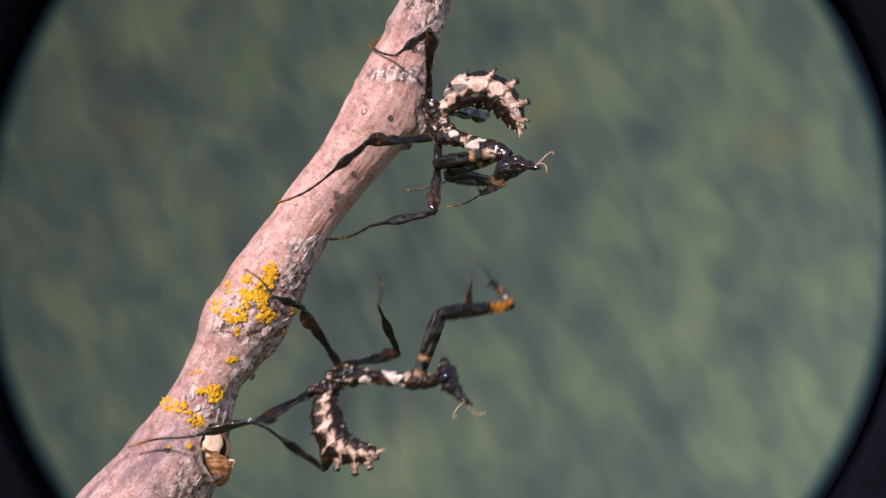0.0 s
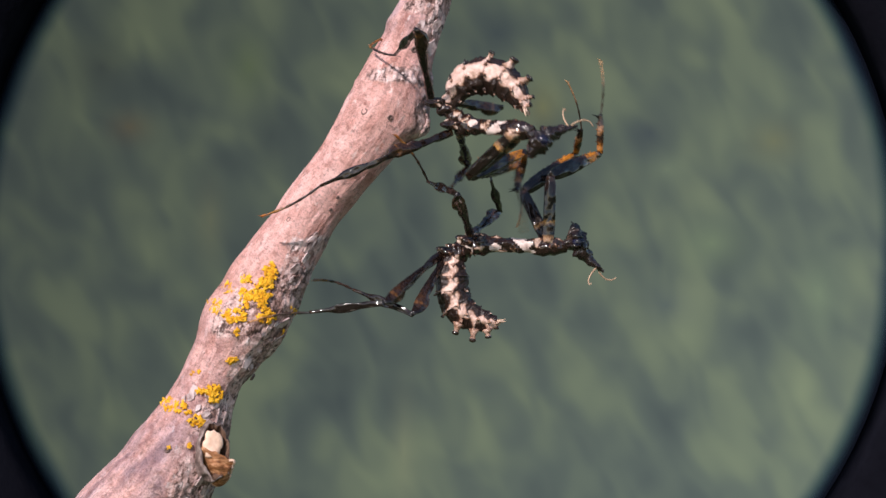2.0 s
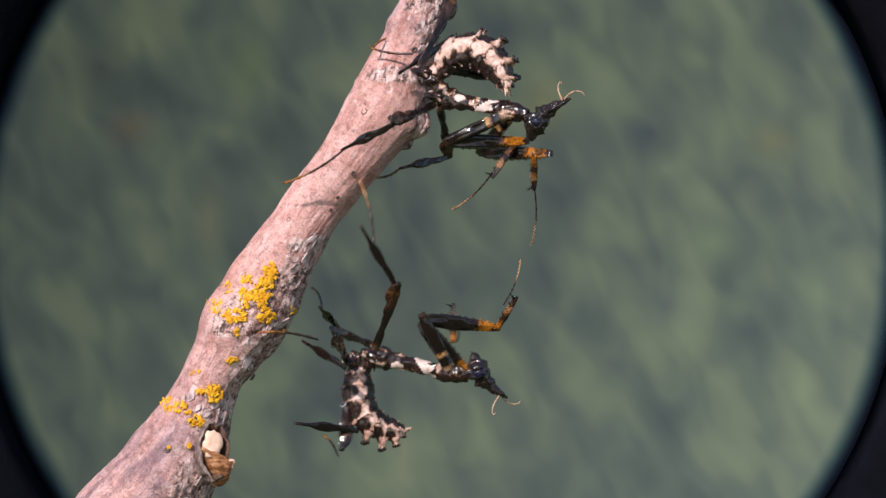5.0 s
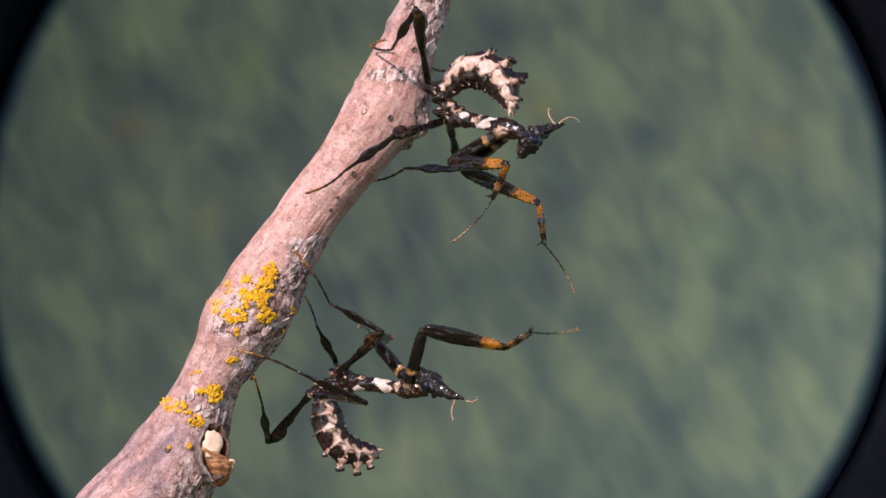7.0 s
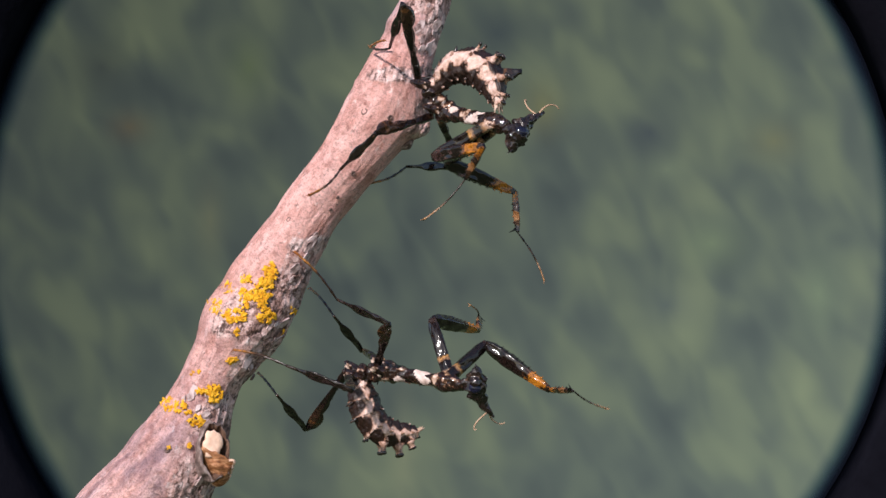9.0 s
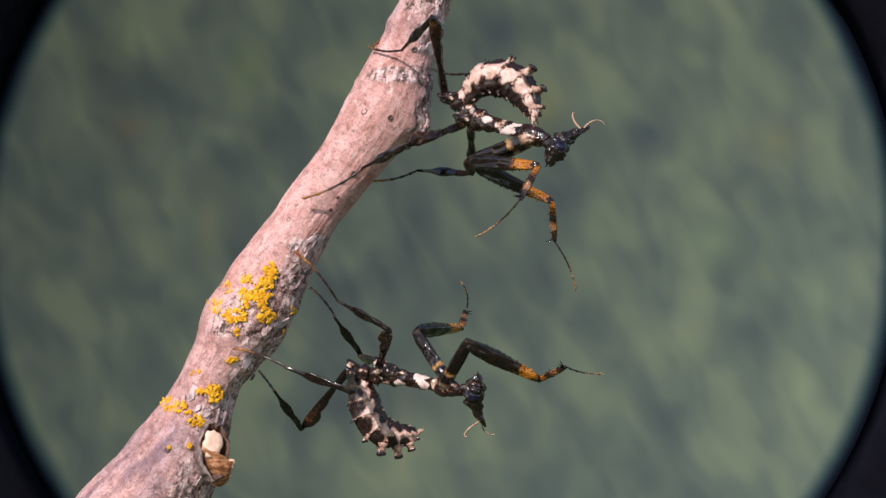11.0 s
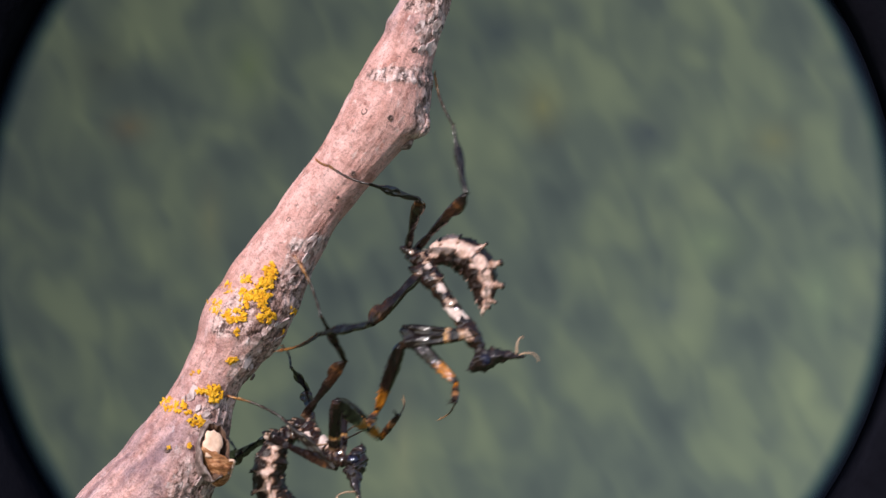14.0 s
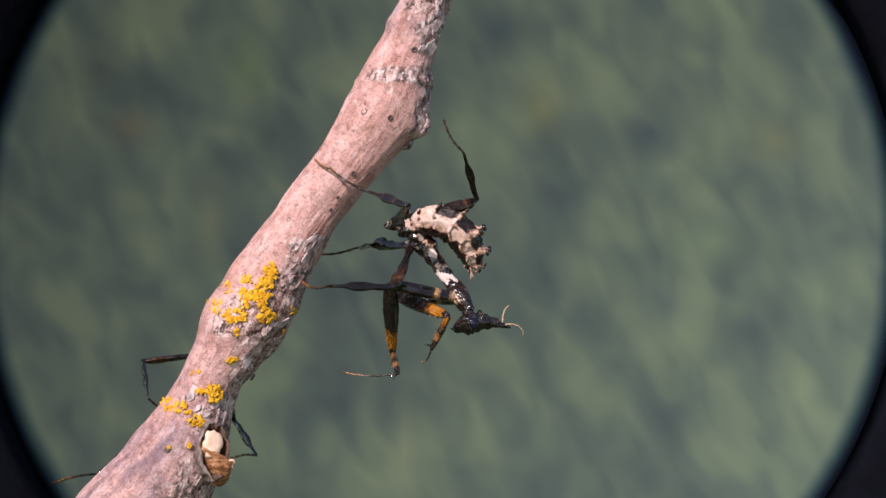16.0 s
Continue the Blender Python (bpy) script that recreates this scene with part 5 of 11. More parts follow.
    walk(upper["h1tibia"], [
        (0, mm(0.28, -5.29, 5.98, 133, 26, 154)), (0.5, mm(0.28, -5.29, 5.98, 133, 26, 154)), (0.733, mm(-2.3, -2.85, 5.68, 168, 48, -158)),
        (1, mm(-5.26, -0.06, 5.35, -141, 34, -92)), (1.267, mm(-3.09, -4.17, 4.94, 168, 43, -171)), (1.5, mm(-1.19, -7.77, 4.58, 145, 14, 137)),
        (2, mm(0.69, -6.74, 5.48, 133, 17, 148)), (2.5, mm(1.28, -5.1, 5.9, 144, 17, 165)), (3, mm(1.55, -4.86, 5.83, 127, 14, 155)),
        (3.4, mm(-0.05, -5.53, 5.62, 108, 18, 134)), (3.433, mm(-0.2, 0.11, 3.45, 48, 36, 77)), (3.475, mm(-0.35, 5.75, 1.28, 0, 3, 32)),
        (3.525, mm(-0.35, 5.75, 1.28, 0, 3, 32)), (3.567, mm(-0.52, 0.5, 3.19, 48, 39, 77)), (3.6, mm(-0.7, -4.74, 5.09, 111, 22, 138)),
        (3.7, mm(-1.07, -0.04, 4.64, 163, 47, -160)), (3.8, mm(-1.45, 4.66, 4.19, -148, 20, -100)), (4, mm(-1.55, 4.81, 4.06, -146, 21, -100)),
        (4.2, mm(-1.55, 4.81, 4.06, -146, 21, -100)), (5.267, mm(-0.65, -1.29, 4.67, 163, 52, -155)), (6.3, mm(0.22, -7.19, 5.26, 104, 30, 141)),
        (6.5, mm(0.22, -7.19, 5.26, 104, 30, 141)), (7, mm(0.12, -6.97, 5.57, 111, 32, 144)), (7.5, mm(-1.37, -6.64, 5.26, 142, 21, 145)),
        (8.5, mm(-1.26, -6.64, 5.28, 142, 21, 145)), (9, mm(0.39, -7.14, 5.41, 101, 32, 137)), (9.2, mm(0.4, -7.2, 5.35, 107, 31, 139)),
        (11.3, mm(-1.7, -6.09, 5.39, 132, 30, 147)), (12, mm(-1.92, -6.08, 5.42, 130, 30, 144)), (12.5, mm(-3.13, -6.99, 4.93, 140, 22, 132)),
        (12.733, mm(-4.47, -5.61, 4.77, 174, 39, -178)), (13, mm(-6.01, -4.04, 4.59, -145, 23, -119)), (13.267, mm(-4.7, -5.7, 2.25, -175, 35, -174)),
        (13.5, mm(-3.55, -7.15, 0.2, 159, 24, 139)), (13.733, mm(-3.68, -6.27, 1.25, -178, 36, -172)), (14, mm(-3.84, -5.25, 2.45, -150, 25, -114)),
        (14.5, mm(-4.08, -2.99, 3.79, -168, 29, -141)), (15, mm(-6.04, -4.63, 4.13, -171, 22, -134)), (15.3, mm(-3.77, -7.04, 3.62, 174, 30, -175)),
        (15.5, mm(-4.01, -7.37, 3.05, 148, 31, 152)), (15.533, mm(-3.91, -6.38, 3.01, 172, 32, -171)), (15.6, mm(-3.73, -4.38, 2.93, -159, 1, -111)),
        (15.667, mm(-2.31, -6.87, 2.88, 179, 20, 169)), (15.7, mm(-1.6, -8.11, 2.86, 164, 14, 127)), (15.93, mm(0.83, -7, 2.04, 164, 26, 155)),
        (16, mm(0.83, -7, 2.04, 164, 26, 155))])
    walk(upper["h1tarsus"], [
        (0, mm(-3.72, -3.3, 3.81, -177, -3, 174)), (0.5, mm(-3.72, -3.3, 3.81, -177, -3, 174)), (1, mm(-5.43, -4.17, 2.58, 174, 8, 176)),
        (1.5, mm(-4.72, -4.5, 3.36, 175, 8, 167)), (2, mm(-3.31, -4.21, 4.01, -167, -11, 171)), (2.5, mm(-3.28, -3.87, 4.41, -164, -12, 178)),
        (3, mm(-2.81, -2.81, 4.67, -151, -21, 176)), (3.4, mm(-3.32, -2.14, 4.08, -167, -10, 166)), (3.433, mm(0.26, 3.12, 2.54, 169, 44, 168)),
        (3.475, mm(3.84, 8.39, 1.01, 44, 72, 60)), (3.525, mm(3.84, 8.39, 1.01, 44, 72, 60)), (3.567, mm(-0.14, 3.36, 2.12, -148, 55, -99)),
        (3.6, mm(-4.12, -1.67, 3.24, -172, 5, -77)), (3.7, mm(-3.21, -0.8, 2.88, -177, 5, -122)), (3.8, mm(-2.3, 0.07, 2.51, -180, 2, -166)),
        (4, mm(-2.36, 0.24, 2.3, -180, 5, -160)), (4.2, mm(-2.36, 0.24, 2.3, -180, 5, -160)), (6.3, mm(-3.15, -4.51, 2.8, 175, 0, 164)),
        (6.5, mm(-3.15, -4.51, 2.8, 175, 0, 164)), (7, mm(-3.26, -4.51, 2.91, 179, -2, 163)), (7.5, mm(-5.15, -3.96, 3.48, 173, 8, 173)),
        (8.5, mm(-5.08, -4, 3.54, 174, 7, 173)), (9, mm(-2.66, -4.27, 2.76, 175, 1, 165)), (9.2, mm(-2.82, -4.42, 2.79, 175, 0, 164)),
        (11.3, mm(-5.28, -3.72, 2.91, 173, 7, 174)), (12, mm(-5.4, -3.58, 2.92, 173, 7, 174)), (12.5, mm(-6.2, -3.56, 3.07, 170, 11, 153)),
        (13, mm(-8.26, -8.02, 2.68, 166, 9, 123)), (13.5, mm(-6.97, -4.16, -1.8, 178, 41, 179)), (14, mm(-5.65, -9.36, 0.34, 169, 28, 170)),
        (14.5, mm(-7.47, -5.73, 1.42, 169, 33, 175)), (15, mm(-9.24, -7.93, 2.28, 174, 27, -175)), (15.3, mm(-8.04, -7.39, 1.13, 169, 32, 176)),
        (15.5, mm(-7.74, -5.38, 0.46, -173, 35, -146)), (15.6, mm(-5.53, -9, 2.87, 170, 24, 163)), (15.667, mm(-4.85, -5.86, 2.04, -179, 9, -149)),
        (15.7, mm(-4.51, -4.29, 1.63, -179, 0, -127)), (15.93, mm(-3.2, -5.13, -0.15, -174, 20, -155)), (16, mm(-3.2, -5.13, -0.15, -174, 20, -155))])
    walk(upper["h1toe"], [
        (0, mm(-6.81, -2.97, 3.98, -56, -35, 110)), (0.5, mm(-6.81, -2.97, 3.98, -56, -35, 110)), (1, mm(-8.51, -3.96, 2.12, -45, -59, 82)),
        (1.5, mm(-7.74, -3.83, 2.93, -23, -53, 47)), (2, mm(-6.34, -3.72, 4.58, -40, -29, 102)), (2.267, mm(-6.33, -3.73, 4.84, -6, -33, 46)),
        (2.5, mm(-6.33, -3.74, 5.07, 16, -15, 4)), (2.733, mm(-6.04, -3.21, 5.41, 1, -26, 47)), (3, mm(-5.71, -2.61, 5.8, -20, -23, 99)),
        (3.2, mm(-6, -2, 5.22, 4, -34, 41)), (3.4, mm(-6.3, -1.39, 4.64, 28, -21, -16)), (3.475, mm(4.33, 9.24, -1.95, -27, 4, -26)),
        (3.525, mm(4.33, 9.24, -1.95, -27, 4, -26)), (3.567, mm(0.44, 2.27, 0.5, -22, -18, 32)), (3.6, mm(-3.45, -4.7, 2.95, -40, -32, 98)),
        (3.8, mm(-5.33, -0.68, 2.4, -45, -39, 76)), (4, mm(-5.27, -0.84, 2.04, -46, -39, 77)), (4.2, mm(-5.27, -0.84, 2.04, -46, -39, 77)),
        (6.3, mm(-6.15, -3.64, 2.8, -42, -34, 103)), (6.5, mm(-6.15, -3.64, 2.8, -42, -34, 103)), (6.733, mm(-6.19, -3.62, 2.91, -3, -44, 44)),
        (7, mm(-6.24, -3.59, 3.03, 29, -21, -12)), (7.267, mm(-7.29, -3.57, 3.04, -16, -52, 43)), (7.5, mm(-8.21, -3.56, 3.04, -71, -37, 106)),
        (8.5, mm(-8.15, -3.63, 3.14, -70, -37, 106)), (8.733, mm(-6.99, -3.54, 2.94, -18, -52, 49)), (9, mm(-5.67, -3.45, 2.72, 29, -25, -4)),
        (9.2, mm(-5.82, -3.57, 2.77, 28, -24, -4)), (10.267, mm(-7.11, -3.47, 2.64, -11, -47, 49)), (11.3, mm(-8.36, -3.37, 2.52, -56, -33, 107)),
        (12, mm(-8.48, -3.23, 2.53, -56, -33, 107)), (12.267, mm(-8.72, -2.66, 2.51, -1, -63, 26)), (12.5, mm(-8.93, -2.17, 2.5, 47, -36, -44)),
        (12.667, mm(-9.26, -3.25, 2.39, 107, -72, -125)), (12.833, mm(-9.59, -4.34, 2.28, 171, -37, 150)), (13, mm(-9.92, -5.43, 2.18, 166, 10, 123)),
        (13.5, mm(-9.31, -4.12, -3.85, 169, 40, 166)), (14, mm(-8.36, -8.87, -1.12, 157, 20, 143)), (14.5, mm(-10.07, -5.52, -0.29, 155, 24, 147)),
        (15, mm(-12.01, -8.18, 0.86, 164, 23, 162)), (15.3, mm(-10.68, -7.22, -0.54, 159, 28, 156)), (15.5, mm(-9.84, -6.81, -1.35, 159, 30, 164)),
        (15.6, mm(-8.25, -8.14, 1.6, 161, 22, 129)), (15.7, mm(-6.38, -6.79, 1.61, 165, 13, 126)), (15.93, mm(-5.86, -6.35, -1.24, 176, 22, 176)),
        (16, mm(-5.86, -6.35, -1.24, 176, 22, 176))])
    walk(upper["h2femur"], [
        (0, mm(-2.28, 0.19, 1.6, -22, -9, 96)), (0.5, mm(-2.28, 0.19, 1.6, -22, -9, 96)), (1, mm(-1.97, -1.83, 0.75, -34, -13, 92)),
        (1.5, mm(-1.92, -1.69, 1.11, -30, -11, 79)), (2, mm(-2, -1.37, 1.39, -11, -5, 87)), (2.5, mm(-2.41, -0.78, 1.18, -8, -8, 84)),
        (3, mm(-2.42, -0.38, 1.35, 3, -4, 35)), (3.4, mm(-2.22, 0.42, 1.64, 6, -11, 15)), (3.433, mm(-2.41, 0.6, 0.5, -14, 13, -4)),
        (3.475, mm(-2.61, 0.77, -0.65, -43, 28, -34)), (3.525, mm(-2.61, 0.77, -0.65, -43, 28, -34)), (3.567, mm(-2.65, 0.69, -0.1, -12, 11, -6)),
        (3.6, mm(-2.69, 0.62, 0.44, 8, -15, 10)), (3.8, mm(-2.27, -0.52, 1.54, -1, -2, 26)), (4, mm(-2.25, -0.45, 1.6, -1, -2, 25)),
        (4.2, mm(-2.25, -0.45, 1.6, -1, -2, 25)), (6.3, mm(-1.91, -1.49, 1.39, -4, -26, 55)), (6.5, mm(-1.91, -1.49, 1.39, -4, -26, 55)),
        (7, mm(-1.91, -1.43, 1.45, -5, -25, 54)), (7.5, mm(-2.46, -0.93, 0.95, -32, -27, 75)), (8.5, mm(-2.44, -0.95, 0.97, -31, -27, 75)),
        (9, mm(-1.82, -1.58, 1.41, 2, -24, 42)), (9.2, mm(-1.8, -1.59, 1.42, 3, -24, 42)), (11.3, mm(-2.63, -0.38, 0.85, -28, -26, 81)),
        (12, mm(-2.63, -0.38, 0.85, -28, -26, 81)), (12.5, mm(-2.22, -1.46, 0.88, -39, -31, 67)), (13, mm(-2.49, 1.06, 0.68, -46, -38, 55)),
        (13.5, mm(-2.78, 0.29, -0.09, -84, -54, 83)), (13.733, mm(-2.57, 0.86, -0.16, -136, -88, 144)), (14, mm(-2.34, 1.51, -0.24, 112, -51, -94)),
        (14.267, mm(-2.11, 1.66, -0.63, -163, -64, 170)), (14.5, mm(-1.91, 1.79, -0.97, -132, -30, 129)), (15, mm(-2.77, -0.29, -0.24, -127, -26, 114)),
        (15.3, mm(-2.33, -1.5, -0.32, -124, -20, 110)), (15.5, mm(-2.18, -1.71, -0.38, -137, -15, 118)), (15.6, mm(-2.03, 1.82, -0.6, -124, -22, 95)),
        (15.7, mm(-2.31, -1.57, -0.07, -90, -26, 80)), (15.93, mm(-2.47, -0.99, -0.85, -76, -45, 88)), (16, mm(-2.47, -0.99, -0.85, -76, -45, 88))])
    walk(upper["h2tibia"], [
        (0, mm(-3.08, 7.25, 2.76, -159, 14, -82)), (0.5, mm(-3.08, 7.25, 2.76, -159, 14, -82)), (1, mm(-2.26, 5.17, 2.41, -159, 16, -93)),
        (1.5, mm(-0.52, 5.24, 2.43, -162, 15, -109)), (2, mm(-1.59, 5.78, 2.06, -175, 5, -95)), (2.5, mm(-1.71, 6.32, 2.14, 178, -5, -104)),
        (3, mm(3.48, 3.73, 1.79, -178, -13, -140)), (3.4, mm(4.6, 2.24, 3.06, 180, -1, -157)), (3.475, mm(2.68, -2.79, -3.99, 170, 24, 170)),
        (3.525, mm(2.68, -2.79, -3.99, 170, 24, 170)), (3.6, mm(4.17, 1.86, 2.26, -178, -5, -172)), (3.8, mm(4.2, 2.62, 1.76, 178, -4, -138)),
        (4, mm(4.26, 2.62, 1.9, 179, -2, -141)), (4.2, mm(4.26, 2.62, 1.9, 179, -2, -141)), (6.3, mm(1.83, 3.77, 4.57, -180, 16, -129)),
        (6.5, mm(1.83, 3.77, 4.57, -180, 16, -129)), (7, mm(1.91, 3.85, 4.51, 180, 14, -131)), (7.5, mm(-0.8, 5.27, 4.21, -170, 11, -106)),
        (8.5, mm(-0.8, 5.26, 4.22, -171, 10, -106)), (9, mm(3.06, 2.84, 4.32, 174, 14, -152)), (9.2, mm(3.09, 2.79, 4.37, 174, 15, -150)),
        (11.3, mm(-1.66, 6.01, 4.02, -171, 12, -104)), (12, mm(-1.66, 6.01, 4.02, -171, 12, -104)), (12.5, mm(0.21, 4.2, 4.62, -163, 12, -107)),
        (13, mm(0.79, 5.7, 5.1, -178, 12, -167)), (13.5, mm(-2.29, 4.49, 5.73, 180, -2, -175)), (14, mm(-2.62, -2.97, 5.39, -172, -24, 176)),
        (14.5, mm(-5.79, 6.63, 2.68, -169, 16, -146)), (15, mm(-5.42, 5.6, 2.93, -170, 16, -142)), (15.3, mm(-4.6, 4.87, 2.14, -160, 26, -124)),
        (15.5, mm(-5.43, 4.42, 1.54, -154, 26, -109)), (15.533, mm(-4.5, 5.78, 1.71, 165, 5, -120)), (15.6, mm(-2.63, 8.49, 2.04, 80, -31, -92)),
        (15.7, mm(-1.14, 4.79, 3.08, 64, -32, -79)), (15.93, mm(-2.31, 4.11, 4.22, 133, -22, -102)), (16, mm(-2.31, 4.11, 4.22, 133, -22, -102))])
    walk(upper["h2tarsus"], [
        (0, mm(-2.36, 2.18, 1.47, 174, 2, 151)), (0.5, mm(-2.36, 2.18, 1.47, 174, 2, 151)), (1, mm(-2.53, 0.11, 0.94, 165, 7, 147)),
        (1.5, mm(-2.16, 0.43, 1.02, 170, 5, 135)), (2, mm(-2.05, 0.55, 1.57, -158, -12, 159)), (2.5, mm(-2.96, 1.22, 2.63, -150, -19, 172)),
        (3, mm(-0.46, 0.41, 2.94, -139, -16, 162)), (3.4, mm(-0.26, 0.19, 3.14, -145, -12, 145)), (3.475, mm(-2.08, -1.92, -6.1, 168, 26, 169)),
        (3.525, mm(-2.08, -1.92, -6.1, 168, 26, 169)), (3.6, mm(-1.05, 1.15, 2.7, -152, -10, 148)), (3.8, mm(0.28, -0.9, 2.14, -160, -3, 122)),
        (4, mm(0.17, -0.72, 2.03, -168, -3, 123)), (4.2, mm(0.17, -0.72, 2.03, -169, -3, 123)), (6.3, mm(-1.35, -0.18, 3.09, 177, -1, 155)),
        (6.5, mm(-1.35, -0.18, 3.09, 177, -1, 155)), (7, mm(-1.44, -0.01, 3.2, 179, -2, 156)), (7.5, mm(-2.26, 0.29, 3.24, 178, 0, 156)),
        (8.5, mm(-2.23, 0.27, 3.26, 178, 0, 157)), (9, mm(-1.46, 0.45, 3.01, 179, -1, 154)), (9.2, mm(-1.33, 0.24, 3.04, 177, -1, 157)),
        (11.3, mm(-2.94, 1, 2.97, 177, 2, 164)), (12, mm(-2.94, 1, 2.97, 177, 2, 164)), (12.5, mm(-1.33, -0.72, 3.48, 175, 7, 161)),
        (13, mm(-4.25, 4.52, 4.05, -175, 4, -129)), (13.5, mm(-7.54, 4, 5.93, -178, 2, -142)), (14, mm(-7.44, -2.6, 7.5, -173, -15, 167)),
        (14.267, mm(-8.8, 0.79, 4.16, -172, 6, -154)), (14.5, mm(-9.98, 3.76, 1.24, -159, 21, -117)), (15, mm(-9.43, 2.5, 1.46, -170, 9, -114)),
        (15.3, mm(-7.27, 0.93, -0.14, -169, 7, -107)), (15.5, mm(-7.01, -0.06, -0.75, -147, 18, -94)), (15.533, mm(-5.61, 1.28, 1.08, -156, 13, -152)),
        (15.567, mm(-4.22, 2.62, 2.92, -158, 3, 153)), (15.6, mm(-2.82, 3.97, 4.75, -150, -3, 98)), (15.7, mm(-0.28, 0.42, 5.91, -153, 1, 93)),
        (15.93, mm(-3.3, -0.68, 6.19, 179, 1, 158)), (16, mm(-3.3, -0.68, 6.19, 179, 1, 158))])
    walk(upper["m1femur"], [
        (0, mm(-0.5, -0.42, -0.6, -163, 21, -97)), (0.5, mm(-0.5, -0.42, -0.6, -163, 21, -97)), (1, mm(-0.5, -0.42, -0.6, -146, 40, -99)),
        (1.5, mm(-0.5, -0.42, -0.6, -153, 34, -116)), (2, mm(-0.5, -0.42, -0.6, -163, 26, -101)), (2.5, mm(-0.5, -0.42, -0.6, -167, 22, -93)),
        (3, mm(-0.5, -0.42, -0.6, -173, 16, -96)), (3.4, mm(-0.5, -0.42, -0.6, -160, 26, -100)), (3.433, mm(-0.5, -0.42, -0.6, -135, 54, -100)),
        (3.475, mm(-0.5, -0.42, -0.6, -67, 74, -53)), (3.525, mm(-0.5, -0.42, -0.6, -67, 74, -53)), (3.6, mm(-0.5, -0.42, -0.6, -147, 41, -94)),
        (3.8, mm(-0.5, -0.42, -0.6, -151, 19, -98)), (4, mm(-0.5, -0.42, -0.6, -145, 23, -98)), (4.2, mm(-0.5, -0.42, -0.6, -145, 23, -98)),
        (6.3, mm(-0.5, -0.42, -0.6, -146, 27, -78)), (6.5, mm(-0.5, -0.42, -0.6, -146, 27, -78)), (7, mm(-0.5, -0.42, -0.6, -149, 26, -81)),
        (7.267, mm(-0.5, -0.42, -0.6, 177, 40, -150)), (7.5, mm(-0.5, -0.42, -0.6, 151, 22, 153)), (8.5, mm(-0.5, -0.42, -0.6, 152, 22, 154)),
        (8.733, mm(-0.5, -0.42, -0.6, 174, 39, -151)), (9, mm(-0.5, -0.42, -0.6, -153, 28, -83)), (9.2, mm(-0.5, -0.42, -0.6, -153, 29, -83)),
        (11.3, mm(-0.5, -0.42, -0.6, -151, 28, -91)), (12, mm(-0.5, -0.42, -0.6, -151, 28, -91)), (12.5, mm(-0.5, -0.42, -0.6, -145, 28, -102)),
        (13, mm(-0.5, -0.42, -0.6, -124, 26, -101)), (13.5, mm(-0.5, -0.42, -0.6, -141, 18, -107)), (14, mm(-0.5, -0.42, -0.6, -78, 56, -63)),
        (14.5, mm(-0.5, -0.42, -0.6, -60, 19, -55)), (15, mm(-0.5, -0.42, -0.6, -95, 18, -70)), (15.3, mm(-0.5, -0.42, -0.6, -67, 37, -52)),
        (15.5, mm(-0.5, -0.42, -0.6, -105, 10, -66)), (15.6, mm(-0.5, -0.42, -0.6, -39, 33, -55)), (15.7, mm(-0.5, -0.42, -0.6, -60, 50, -63)),
        (15.93, mm(-0.5, -0.42, -0.6, -27, 19, -43)), (16, mm(-0.5, -0.42, -0.6, -27, 19, -43))])
